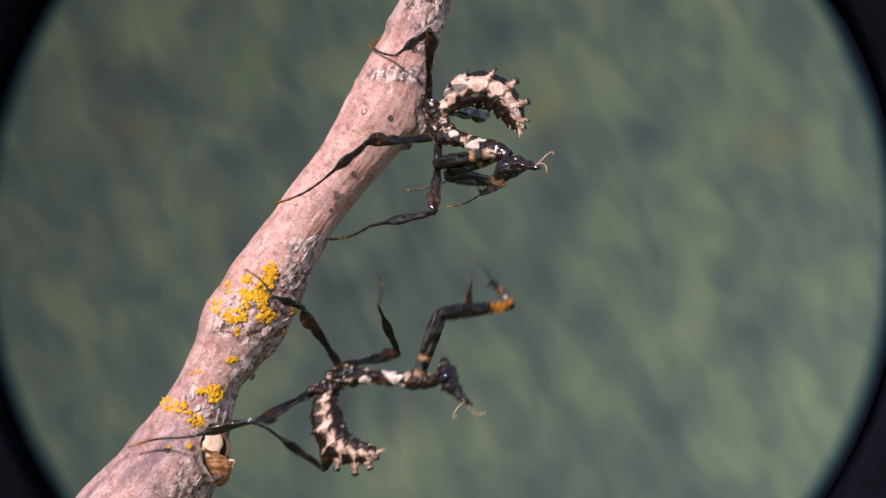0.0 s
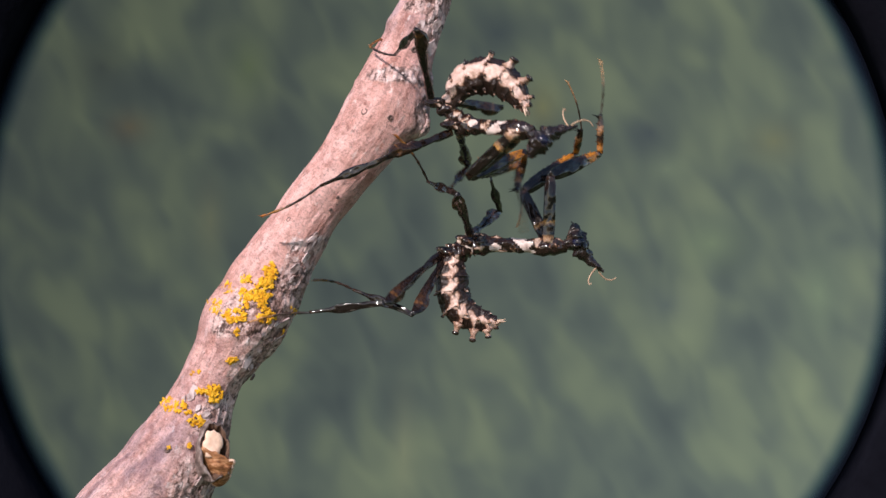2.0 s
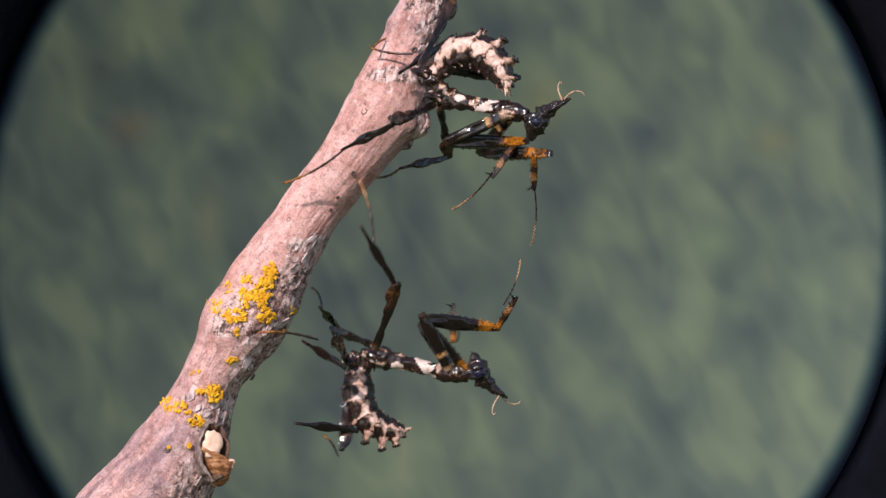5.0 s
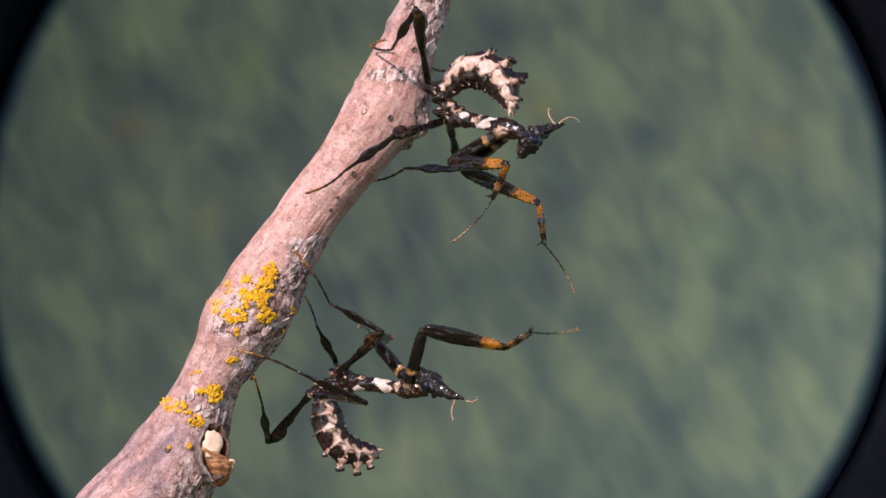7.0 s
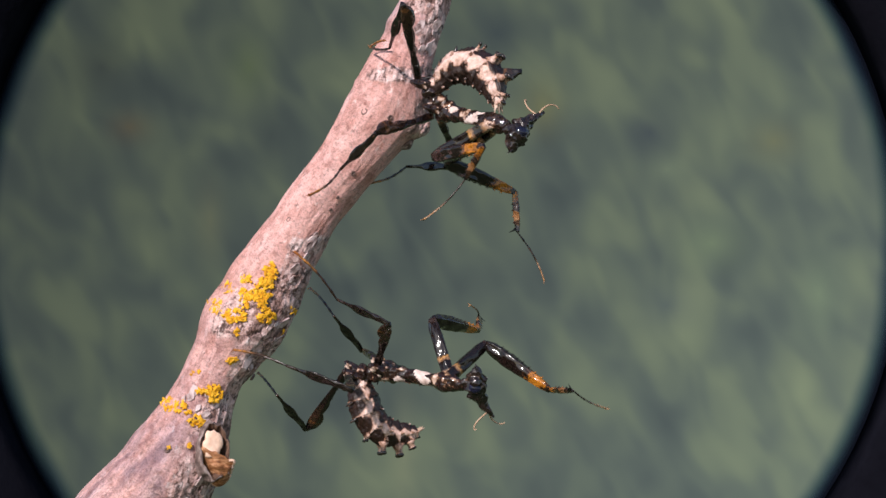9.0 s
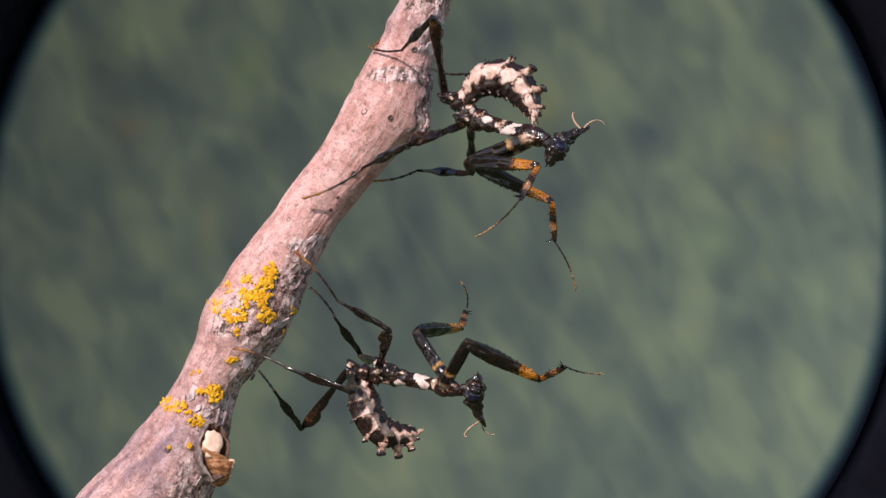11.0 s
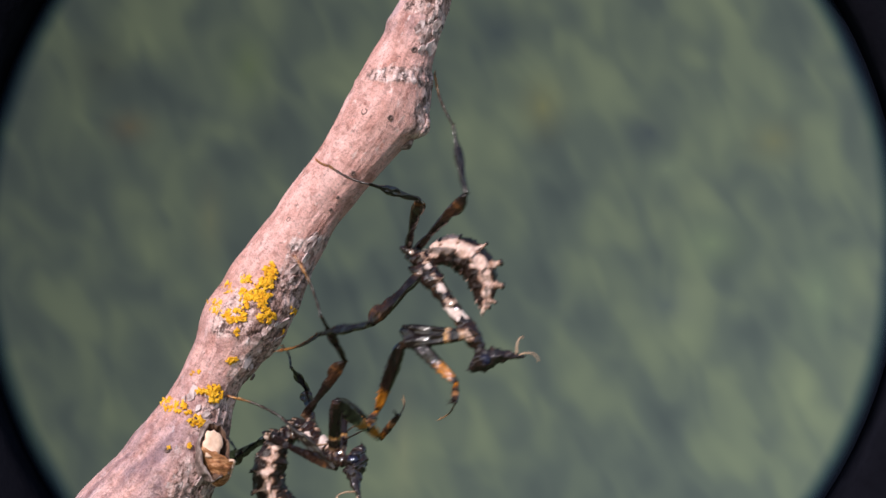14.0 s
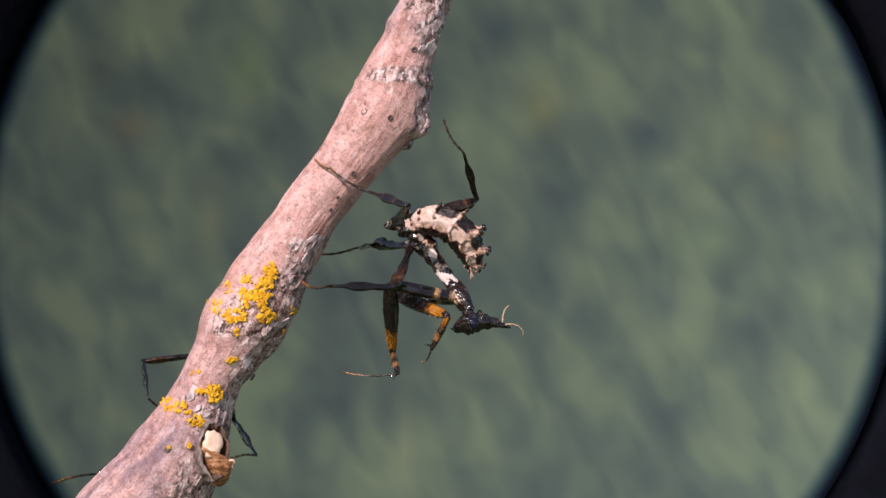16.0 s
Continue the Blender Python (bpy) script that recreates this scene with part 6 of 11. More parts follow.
    walk(upper["m1tibia"], [
        (0, mm(-1.13, -5.6, -2.62, 132, 38, 160)), (0.5, mm(-1.13, -5.6, -2.62, 132, 38, 160)), (1, mm(-1.19, -4.66, -4.2, 155, 37, 174)),
        (1.5, mm(-2.52, -4.58, -3.76, 173, 38, -172)), (2, mm(-1.46, -5.37, -3.04, 171, 30, -155)), (2.5, mm(-0.82, -5.61, -2.67, 176, 27, -136)),
        (3, mm(-1.07, -5.77, -2.15, 172, 26, -141)), (3.4, mm(-1.41, -5.37, -3.06, 160, 35, -173)), (3.433, mm(-0.49, -3.51, -4.52, 149, -15, -143)),
        (3.475, mm(0.44, -1.66, -5.98, 99, -45, -83)), (3.525, mm(0.44, -1.66, -5.98, 99, -45, -83)), (3.567, mm(-0.16, -3.14, -5.13, 160, -11, -93)),
        (3.6, mm(-0.77, -4.63, -4.29, -144, 14, -69)), (3.7, mm(-1, -5.15, -3.34, -168, 36, -134)), (3.8, mm(-1.24, -5.67, -2.39, 160, 24, 156)),
        (4, mm(-1.19, -5.52, -2.82, 159, 23, 154)), (4.2, mm(-1.19, -5.52, -2.82, 159, 23, 154)), (6.3, mm(0.55, -5.29, -3.15, 137, 35, 166)),
        (6.5, mm(0.55, -5.29, -3.15, 137, 35, 166)), (7, mm(0.31, -5.41, -3.02, 140, 34, 167)), (7.5, mm(-5.13, 1.9, -2.74, -156, 30, -109)),
        (8.5, mm(-5.17, 1.86, -2.68, -157, 30, -109)), (8.733, mm(-2.71, -1.5, -2.94, 170, 46, -149)), (9, mm(0.11, -5.33, -3.23, 125, 35, 160)),
        (9.2, mm(0.12, -5.29, -3.3, 132, 33, 164)), (11.3, mm(-0.6, -5.38, -3.19, 146, 29, 163)), (12, mm(-0.6, -5.38, -3.19, 146, 29, 163)),
        (12.5, mm(-1.57, -5.25, -3.23, 156, 28, 153)), (13, mm(-1.46, -5.38, -3.02, 153, 28, 134)), (13.5, mm(-2.02, -5.51, -2.37, -173, 24, -160)),
        (14, mm(0.91, -3.2, -5.25, -123, 38, -100)), (14.267, mm(1.79, -4.03, -3.72, -174, 67, -158)), (14.5, mm(2.56, -4.76, -2.38, 121, 50, 131)),
        (15, mm(1.37, -5.42, -2.29, 133, 31, 133)), (15.3, mm(2.21, -3.95, -4, 84, 48, 101)), (15.5, mm(1.76, -5.46, -1.55, 122, 30, 129)),
        (15.6, mm(2.19, -4.27, -3.65, 143, 33, 118)), (15.633, mm(1.84, -4.05, -4.06, 115, 78, 69)), (15.667, mm(1.5, -3.83, -4.48, 4, 49, -63)),
        (15.7, mm(1.15, -3.62, -4.89, 10, 3, -84)), (15.8, mm(2.1, -3.79, -3.84, -43, 24, -81)), (15.93, mm(3.38, -4.02, -2.44, -130, 37, -109)),
        (16, mm(3.38, -4.02, -2.44, -130, 37, -109))])
    walk(upper["m1tarsus"], [
        (0, mm(-4.97, -4.22, -5.84, -143, 37, -87)), (0.5, mm(-4.97, -4.22, -5.84, -143, 37, -87)), (0.733, mm(-5.13, -4.23, -6.54, -171, 49, -131)),
        (1, mm(-5.32, -4.24, -7.33, 153, 41, 173)), (1.5, mm(-6.56, -5.17, -6.98, 171, 39, -175)), (2, mm(-5.53, -7.3, -5.65, 174, 35, -148)),
        (2.5, mm(-4.17, -8.83, -5, 174, 29, -140)), (3, mm(-4.67, -8.74, -4.44, 165, 21, -161)), (3.4, mm(-5.62, -5.89, -6.06, 156, 27, 176)),
        (3.475, mm(0.88, -5.33, -2.32, 169, 30, 172)), (3.525, mm(0.88, -5.33, -2.32, 169, 30, 172)), (3.6, mm(1.03, -9.33, -5.57, 168, 8, 161)),
        (3.8, mm(-5.58, -3.7, -4.47, 158, 22, 151)), (4, mm(-5.48, -3.4, -4.85, 160, 25, 157)), (4.2, mm(-5.48, -3.4, -4.85, 160, 25, 157)),
        (5.267, mm(-4.52, -3.84, -5.5, -172, 46, -142)), (6.3, mm(-3.59, -4.27, -6.13, -135, 34, -75)), (6.5, mm(-3.59, -4.27, -6.13, -135, 34, -75)),
        (7, mm(-3.91, -4.44, -5.91, -137, 33, -76)), (7.5, mm(-6.62, -2.33, -5.37, -158, 37, -117)), (8.5, mm(-6.66, -2.39, -5.29, -159, 37, -117)),
        (9, mm(-3.87, -3.88, -6.24, -123, 32, -62)), (9.2, mm(-4.07, -4.05, -6.11, -124, 33, -63)), (10.267, mm(-4.51, -4.05, -5.92, -154, 49, -108)),
        (11.3, mm(-4.94, -4.04, -5.73, 169, 42, -159)), (12, mm(-4.94, -4.04, -5.73, 169, 42, -159)), (12.5, mm(-5.67, -3.18, -5.66, 176, 49, -168)),
        (13, mm(-4.63, -2.05, -5.45, -160, 51, -155)), (13.5, mm(-6.5, -7.13, -4.45, 145, 23, 121)), (14, mm(0.23, -7.26, -8.43, 103, 40, 111)),
        (14.267, mm(0.32, -4.58, -7.34, -142, 73, -125)), (14.5, mm(0.39, -2.24, -6.38, -109, 25, -83)), (15, mm(-1.66, -2.14, -4.95, -138, 44, -111)),
        (15.3, mm(1.53, -0.53, -7.86, -93, 22, -75)), (15.5, mm(-1.09, -1.99, -4.17, -152, 64, -127)), (15.6, mm(0.14, -0.42, -6.47, -143, 7, -108)),
        (15.667, mm(1.15, -6, -5.58, -180, 29, 168)), (15.7, mm(1.65, -8.79, -5.13, 161, 17, 126)), (15.93, mm(2.05, -7.93, -5.59, 151, 26, 137)),
        (16, mm(2.05, -7.93, -5.59, 151, 26, 137))])
    walk(upper["m2femur"], [
        (0, mm(-0.5, 0.42, -0.6, -58, 57, -18)), (0.5, mm(-0.5, 0.42, -0.6, -58, 57, -18)), (1, mm(-0.5, 0.42, -0.6, -69, 65, -37)),
        (1.267, mm(-0.5, 0.42, -0.6, 37, 52, 73)), (1.5, mm(-0.5, 0.42, -0.6, 50, 9, 93)), (2, mm(-0.5, 0.42, -0.6, 69, 18, 121)),
        (2.5, mm(-0.5, 0.42, -0.6, 49, 54, 106)), (3, mm(-0.5, 0.42, -0.6, 21, 6, 125)), (3.4, mm(-0.5, 0.42, -0.6, 26, 7, 102)),
        (3.475, mm(-0.5, 0.42, -0.6, 19, 33, 40)), (3.525, mm(-0.5, 0.42, -0.6, 19, 33, 40)), (3.567, mm(-0.5, 0.42, -0.6, 58, 35, 86)),
        (3.6, mm(-0.5, 0.42, -0.6, 86, 15, 122)), (3.8, mm(-0.5, 0.42, -0.6, 66, 39, 86)), (4, mm(-0.5, 0.42, -0.6, 68, 36, 90)), (4.2, mm(-0.5, 0.42, -0.6, 68, 36, 90)),
        (6.3, mm(-0.5, 0.42, -0.6, 61, 24, 111)), (6.5, mm(-0.5, 0.42, -0.6, 61, 24, 111)), (7, mm(-0.5, 0.42, -0.6, 65, 24, 113)),
        (7.5, mm(-0.5, 0.42, -0.6, 78, 23, 108)), (8.5, mm(-0.5, 0.42, -0.6, 78, 23, 109)), (9, mm(-0.5, 0.42, -0.6, 55, 24, 109)),
        (9.2, mm(-0.5, 0.42, -0.6, 59, 24, 112)), (11.3, mm(-0.5, 0.42, -0.6, 70, 30, 113)), (12, mm(-0.5, 0.42, -0.6, 70, 30, 113)),
        (12.5, mm(-0.5, 0.42, -0.6, 66, 22, 89)), (13, mm(-0.5, 0.42, -0.6, 73, 36, 72)), (13.5, mm(-0.5, 0.42, -0.6, 69, 37, 75)),
        (14, mm(-0.5, 0.42, -0.6, 74, 59, 84)), (14.5, mm(-0.5, 0.42, -0.6, 45, 24, 75)), (15, mm(-0.5, 0.42, -0.6, 87, 28, 101)),
        (15.3, mm(-0.5, 0.42, -0.6, 108, 47, 114)), (15.5, mm(-0.5, 0.42, -0.6, 85, 28, 102)), (15.6, mm(-0.5, 0.42, -0.6, 126, 56, 111)),
        (15.7, mm(-0.5, 0.42, -0.6, 157, 34, 137)), (15.93, mm(-0.5, 0.42, -0.6, 152, 36, 146)), (16, mm(-0.5, 0.42, -0.6, 152, 36, 146))])
    walk(upper["m2tibia"], [
        (0, mm(2.37, -0.52, -5.31, 164, 29, -170)), (0.5, mm(2.37, -0.52, -5.31, 164, 29, -170)), (1, mm(1.41, -1.03, -5.66, 160, 34, 179)),
        (1.267, mm(0.26, 2.69, -3.41, -176, 25, -132)), (1.5, mm(-0.75, 5.95, -1.44, -168, 7, -98)), (2, mm(-3.24, 4.99, -2.31, -119, 22, -60)),
        (2.5, mm(-1.39, 3.58, -5.14, -105, 38, -47)), (2.733, mm(-2.46, 4.24, -3.29, -50, 28, -21)), (3, mm(-3.69, 4.99, -1.17, -2, 2, -14)),
        (3.4, mm(-1.65, 5.85, -1.3, -26, 11, -29)), (3.433, mm(0.72, 4.65, -2.48, -29, -50, 12)), (3.475, mm(3.08, 3.44, -3.66, -137, -51, 144)),
        (3.525, mm(3.08, 3.44, -3.66, -137, -51, 144)), (3.567, mm(-0.13, 4.24, -2.84, -165, -15, -134)), (3.6, mm(-3.34, 5.03, -2.01, -138, 17, -69)),
        (3.8, mm(-0.22, 4.78, -4.11, -164, 17, -117)), (4, mm(-0.54, 4.95, -3.89, -160, 23, -110)), (4.2, mm(-0.54, 4.95, -3.89, -160, 23, -110)),
        (6.3, mm(-2.36, 5.19, -2.88, -168, 17, -94)), (6.5, mm(-2.36, 5.19, -2.88, -168, 17, -94)), (7, mm(-2.47, 5.15, -2.87, -168, 16, -95)),
        (7.267, mm(-2.27, 5.24, -2.83, -180, 18, -143)), (7.5, mm(-2.1, 5.31, -2.8, 171, 13, 177)), (8.5, mm(-2.18, 5.3, -2.78, 172, 12, 177)),
        (9, mm(-2.15, 5.26, -2.88, 166, 12, -177)), (9.2, mm(-2.4, 5.17, -2.88, 167, 12, -177)), (11.3, mm(-2.38, 4.88, -3.41, 171, 11, 177)),
        (12, mm(-2.38, 4.88, -3.41, 171, 11, 177)), (12.5, mm(-0.39, 5.63, -2.65, 170, 17, 165)), (13, mm(0.88, 4.75, -3.87, 105, 55, 102)),
        (13.5, mm(0.68, 4.73, -3.97, 138, 47, 132)), (14, mm(-0.21, 3.26, -5.42, 124, 48, 129)), (14.267, mm(0.34, 4.37, -4.08, -173, 67, -157)),
        (14.5, mm(0.82, 5.35, -2.9, -127, 45, -102)), (15, mm(-1.46, 5.27, -3.23, -129, 36, -99)), (15.3, mm(-2.09, 3.91, -4.68, -121, 13, -82)),
        (15.5, mm(-1.55, 5.24, -3.24, -127, 25, -86)), (15.6, mm(-1.64, 3.36, -5.23, -142, -5, -95)), (15.633, mm(-2.41, 3.43, -4.72, -93, 3, -90)),
        (15.667, mm(-3.17, 3.51, -4.21, -43, 4, -80)), (15.7, mm(-3.93, 3.58, -3.7, 7, -2, -73)), (15.93, mm(-4.26, 2.94, -3.9, 4, -1, -67)),
        (16, mm(-4.26, 2.94, -3.9, 4, -1, -67))])
    walk(upper["m2tarsus"], [
        (0, mm(-2.12, -1.28, -7.81, 149, 25, 166)), (0.5, mm(-2.12, -1.28, -7.81, 149, 25, 166)), (1, mm(-2.88, -0.98, -8.59, 144, 30, 157)),
        (1.5, mm(-1.45, 0.83, -2.03, 160, 9, 134)), (2, mm(-0.8, 0.82, -4.24, 176, 1, 147)), (2.5, mm(1.4, 0.57, -8.33, 124, 15, 149)),
        (2.733, mm(1.38, 2.05, -5.07, 79, 10, 137)), (3, mm(1.36, 3.75, -1.35, 29, -4, 133)), (3.4, mm(2.81, 3.39, -2.34, 9, 1, 117)),
        (3.433, mm(1.62, 4.38, -0.98, 17, -55, -179)), (3.475, mm(0.43, 5.37, 0.38, -75, -45, -33)), (3.525, mm(0.43, 5.37, 0.38, -75, -45, -33)),
        (3.567, mm(-0.55, 2.89, -1.6, 149, -57, 121)), (3.6, mm(-1.53, 0.42, -3.57, 147, 15, 151)), (3.8, mm(-2.48, 0.36, -5.66, 161, 7, 128)),
        (4, mm(-2.21, 0.46, -5.89, 159, 8, 127)), (4.2, mm(-2.21, 0.46, -5.89, 159, 8, 127)), (6.3, mm(-2.68, 0.22, -4.39, 149, 19, 165)),
        (6.5, mm(-2.68, 0.22, -4.39, 149, 19, 165)), (7, mm(-2.93, 0.16, -4.26, 150, 19, 164)), (7.267, mm(-5.19, 3.07, -4.09, 179, 33, -145)),
        (7.5, mm(-7.16, 5.61, -3.94, -153, 24, -99)), (8.5, mm(-7.26, 5.55, -3.86, -154, 23, -99)), (9, mm(-7.23, 5, -3.97, -142, 28, -73)),
        (9.2, mm(-7.48, 4.87, -3.94, -143, 28, -74)), (11.3, mm(-7.48, 5.17, -4.38, -157, 24, -98)), (12, mm(-7.48, 5.17, -4.38, -157, 24, -98)),
        (12.5, mm(-5.19, 6.95, -4.16, -157, 21, -113)), (13, mm(0.25, 7.67, -8.13, -91, 25, -90)), (13.5, mm(-1.68, 7.35, -7.8, -112, 33, -100)),
        (14, mm(-2.4, 5.96, -9.28, -109, 32, -88)), (14.267, mm(-1.08, 3.72, -7.85, -173, 73, -158)), (14.5, mm(0.07, 1.76, -6.59, 111, 43, 121)),
        (15, mm(-2.08, 1.13, -6.32, 131, 48, 140)), (15.3, mm(-1.39, -1.1, -5.87, 96, 43, 110)), (15.5, mm(-1.22, 0.55, -5.46, 138, 52, 154)),
        (15.6, mm(-2.1, -1.8, -4.76, 150, 33, 126)), (15.7, mm(-2.4, -1.38, -3.48, 147, 33, 126)), (15.93, mm(-2.23, -1.85, -3.8, 154, 47, 154)),
        (16, mm(-2.23, -1.85, -3.8, 154, 47, 154))])
    walk(upper["f1coxa"], [
        (0, mm(5, -0.34, -0.25, 161, 24, -178)), (0.5, mm(5, -0.34, -0.25, 161, 24, -178)), (1, mm(5, -0.34, -0.25, 164, 37, -174)),
        (1.5, mm(5, -0.34, -0.25, -170, 37, -144)), (2, mm(5, -0.34, -0.25, 151, 44, -179)), (2.5, mm(5, -0.34, -0.25, 130, 40, 169)),
        (3, mm(5, -0.34, -0.25, 127, 49, 167)), (3.4, mm(5, -0.34, -0.25, 120, 41, 148)), (3.475, mm(5, -0.34, -0.25, 146, 16, 125)),
        (3.525, mm(5, -0.34, -0.25, 146, 16, 125)), (3.6, mm(5, -0.34, -0.25, 111, 36, 142)), (3.8, mm(5, -0.34, -0.25, -172, 39, -148)),
        (4, mm(5, -0.34, -0.25, -173, 35, -149)), (4.2, mm(5, -0.34, -0.25, -173, 35, -149)), (6.3, mm(5, -0.34, -0.25, 145, 39, 175)),
        (6.5, mm(5, -0.34, -0.25, 145, 39, 175)), (7, mm(5, -0.34, -0.25, 151, 39, -180)), (7.5, mm(5, -0.34, -0.25, -177, 38, -147)),
        (8.5, mm(5, -0.34, -0.25, 178, 37, -154)), (9, mm(5, -0.34, -0.25, 155, 41, -170)), (9.2, mm(5, -0.34, -0.25, 154, 41, -170)),
        (11.3, mm(5, -0.34, -0.25, 160, 34, -176)), (12, mm(5, -0.34, -0.25, 160, 34, -176)), (12.5, mm(5, -0.34, -0.25, -161, 71, -143)),
        (13, mm(5, -0.34, -0.25, -130, 72, -127)), (13.5, mm(5, -0.34, -0.25, 160, 54, 158)), (14, mm(5, -0.34, -0.25, 164, 63, 174)),
        (14.5, mm(5, -0.34, -0.25, 16, 78, 32)), (15, mm(5, -0.34, -0.25, 180, 47, -163)), (15.3, mm(5, -0.34, -0.25, -161, 39, -134)),
        (15.5, mm(5, -0.34, -0.25, -125, 57, -98)), (15.6, mm(5, -0.34, -0.25, -104, 50, -107)), (15.7, mm(5, -0.34, -0.25, -166, 49, -164)),
        (15.93, mm(5, -0.34, -0.25, -151, 34, -128)), (16, mm(5, -0.34, -0.25, -151, 34, -128))])
    walk(upper["f1femur"], [
        (0, mm(0.71, -0.45, -2.2, -26, -21, 95)), (0.5, mm(0.71, -0.45, -2.2, -26, -21, 95)), (1, mm(1.26, -0.72, -3.1, -25, -33, 73)),
        (1.5, mm(1.96, -2.57, -3.1, -16, -21, 59)), (2, mm(1.58, -0.41, -3.5, -23, -25, 87)), (2.5, mm(1.47, 0.37, -3.3, -7, -4, 115)),
        (3, mm(1.99, 0.33, -3.82, -17, -18, 104)), (3.4, mm(1.96, 1.52, -3.35, -26, -18, 96)), (3.433, mm(2.18, 2.45, -2.46, 6, -29, 57)),
        (3.475, mm(2.4, 3.37, -1.58, 39, -18, 18)), (3.525, mm(2.4, 3.37, -1.58, 39, -18, 18)), (3.6, mm(2.02, 2.01, -3.06, -7, -12, 71)),
        (3.8, mm(1.9, -2.28, -3.23, -4, -3, 75)), (4, mm(1.68, -2.35, -2.93, -12, -12, 63)), (4.2, mm(1.68, -2.35, -2.93, -12, -12, 63)),
        (5.267, mm(1.52, -1.18, -3.09, 2, -14, 24)), (6.3, mm(1.37, -0.05, -3.25, 14, -8, -12)), (6.5, mm(1.37, -0.05, -3.25, 14, -8, -12)),
        (7, mm(1.31, -0.36, -3.19, 10, -7, -8)), (7.5, mm(1.87, -2.35, -3.16, 5, -7, -2)), (8.5, mm(1.6, -1.99, -3.08, 5, -7, 2)),
        (9, mm(1.52, -0.96, -3.37, 25, -14, -13)), (9.2, mm(1.47, -0.97, -3.32, 22, -12, -13)), (11.3, mm(1.1, -0.62, -2.9, 8, -10, -2)),
        (12, mm(1.1, -0.62, -2.9, 8, -10, -2)), (12.5, mm(3.8, -1.26, -4.72, 17, 17, 64)), (13, mm(4.12, -1.5, -4.74, 23, 43, 32)),
        (13.5, mm(2.42, 0.68, -4.06, 16, 20, 42)), (14, mm(2.85, -0.11, -4.45, 36, 47, 54)), (14.5, mm(5.81, 0.17, -4.87, 36, 36, 67)),
        (15, mm(1.9, -1.31, -3.67, 22, 20, 67)), (15.3, mm(2.42, -2.97, -3.2, 16, 16, 62)), (15.5, mm(4.63, -2.9, -4.2, 90, 54, 112)),
        (15.6, mm(4.1, -3.24, -3.86, 86, 62, 79)), (15.7, mm(2.04, -1.2, -3.83, 29, 58, 29)), (15.93, mm(2.6, -3.41, -2.92, 41, 37, 64)),
        (16, mm(2.6, -3.41, -2.92, 41, 37, 64))])
    walk(upper["f1tibia"], [
        (0, mm(0.23, 5.02, -0.11, -175, 54, -133)), (0.5, mm(0.23, 5.02, -0.11, -175, 54, -133)), (1, mm(2.68, 4, 0.1, 160, 58, -171)),
        (1.5, mm(4.78, 2.14, -0.97, 143, 67, 159)), (2, mm(1.89, 4.93, -1.06, 91, 42, 132)), (2.167, mm(0.92, 5.19, -1.68, 54, 34, 66)),
        (2.333, mm(-0.05, 5.44, -2.29, 43, 6, 21)), (2.5, mm(-1.02, 5.69, -2.91, 56, -22, -23)), (2.733, mm(-0.24, 5.73, -2.5, 40, -53, 6)),
        (3, mm(0.65, 5.77, -2.03, -34, -62, 93)), (3.2, mm(1.01, 6.43, -1.79, 48, -60, -5)), (3.4, mm(1.37, 7.09, -1.55, 66, -25, -41)),
        (3.433, mm(4.54, 6.09, -0.64, 139, -22, -104)), (3.475, mm(7.72, 5.09, 0.26, -176, 29, -131)), (3.525, mm(7.72, 5.09, 0.26, -176, 29, -131)),
        (3.567, mm(5.8, 6.26, -0.77, -135, 41, -91)), (3.6, mm(3.88, 7.44, -1.79, -95, 28, -53)), (3.8, mm(3.45, 3.39, -2.94, -120, 41, -92)),
        (4, mm(4.32, 2.76, -1.71, -134, 55, -110)), (4.2, mm(4.32, 2.76, -1.71, -134, 55, -110)), (6.3, mm(7.06, -1.27, -2.47, 91, 57, 134)),
        (6.5, mm(7.06, -1.27, -2.47, 91, 57, 134)), (7, mm(7.09, -1.19, -2.5, 98, 57, 139)), (7.5, mm(7.71, -2.53, -2.43, -101, 71, -74)),
        (8.5, mm(7.44, -1.82, -2.38, -104, 74, -76)), (9, mm(7.08, -2.25, -1.96, 107, 55, 150)), (9.2, mm(7.07, -2.26, -2.08, 108, 54, 153)),
        (11.3, mm(6.89, -0.77, -1.88, -111, 61, -71)), (12, mm(6.89, -0.77, -1.88, -110, 61, -71)), (12.5, mm(6.29, 3.79, -6.4, 68, 69, 86)),
        (12.667, mm(6.78, 2.77, -7.2, 159, 34, 161)), (12.833, mm(7.26, 1.76, -7.99, -175, -20, 160)), (13, mm(7.75, 0.75, -8.79, -113, -61, 110)),
        (13.267, mm(7.1, 2.67, -7.34, -13, -41, -21)), (13.5, mm(6.54, 4.36, -6.08, -19, 12, -57)), (14, mm(5.2, 3.18, -8.72, -38, 30, -69)),
        (14.5, mm(7.65, 4.58, -8.3, -20, 10, -48)), (15, mm(4.06, 3.78, -5.68, -10, 9, -34)), (15.3, mm(5.05, 2.02, -4.85, -4, 3, -38)),
        (15.4, mm(4.21, 1.16, -6.91, -14, 45, -16)), (15.5, mm(3.37, 0.29, -8.98, 55, 81, 77)), (15.6, mm(4.61, -0.54, -9.06, -22, 76, -30)),
        (15.7, mm(4.78, 0.29, -8.82, 148, 53, 139)), (15.8, mm(4.74, 0.5, -7.81, 13, 70, -5)), (15.93, mm(4.69, 0.79, -6.46, -1, 1, -35)),
        (16, mm(4.69, 0.79, -6.46, -1, 1, -35))])
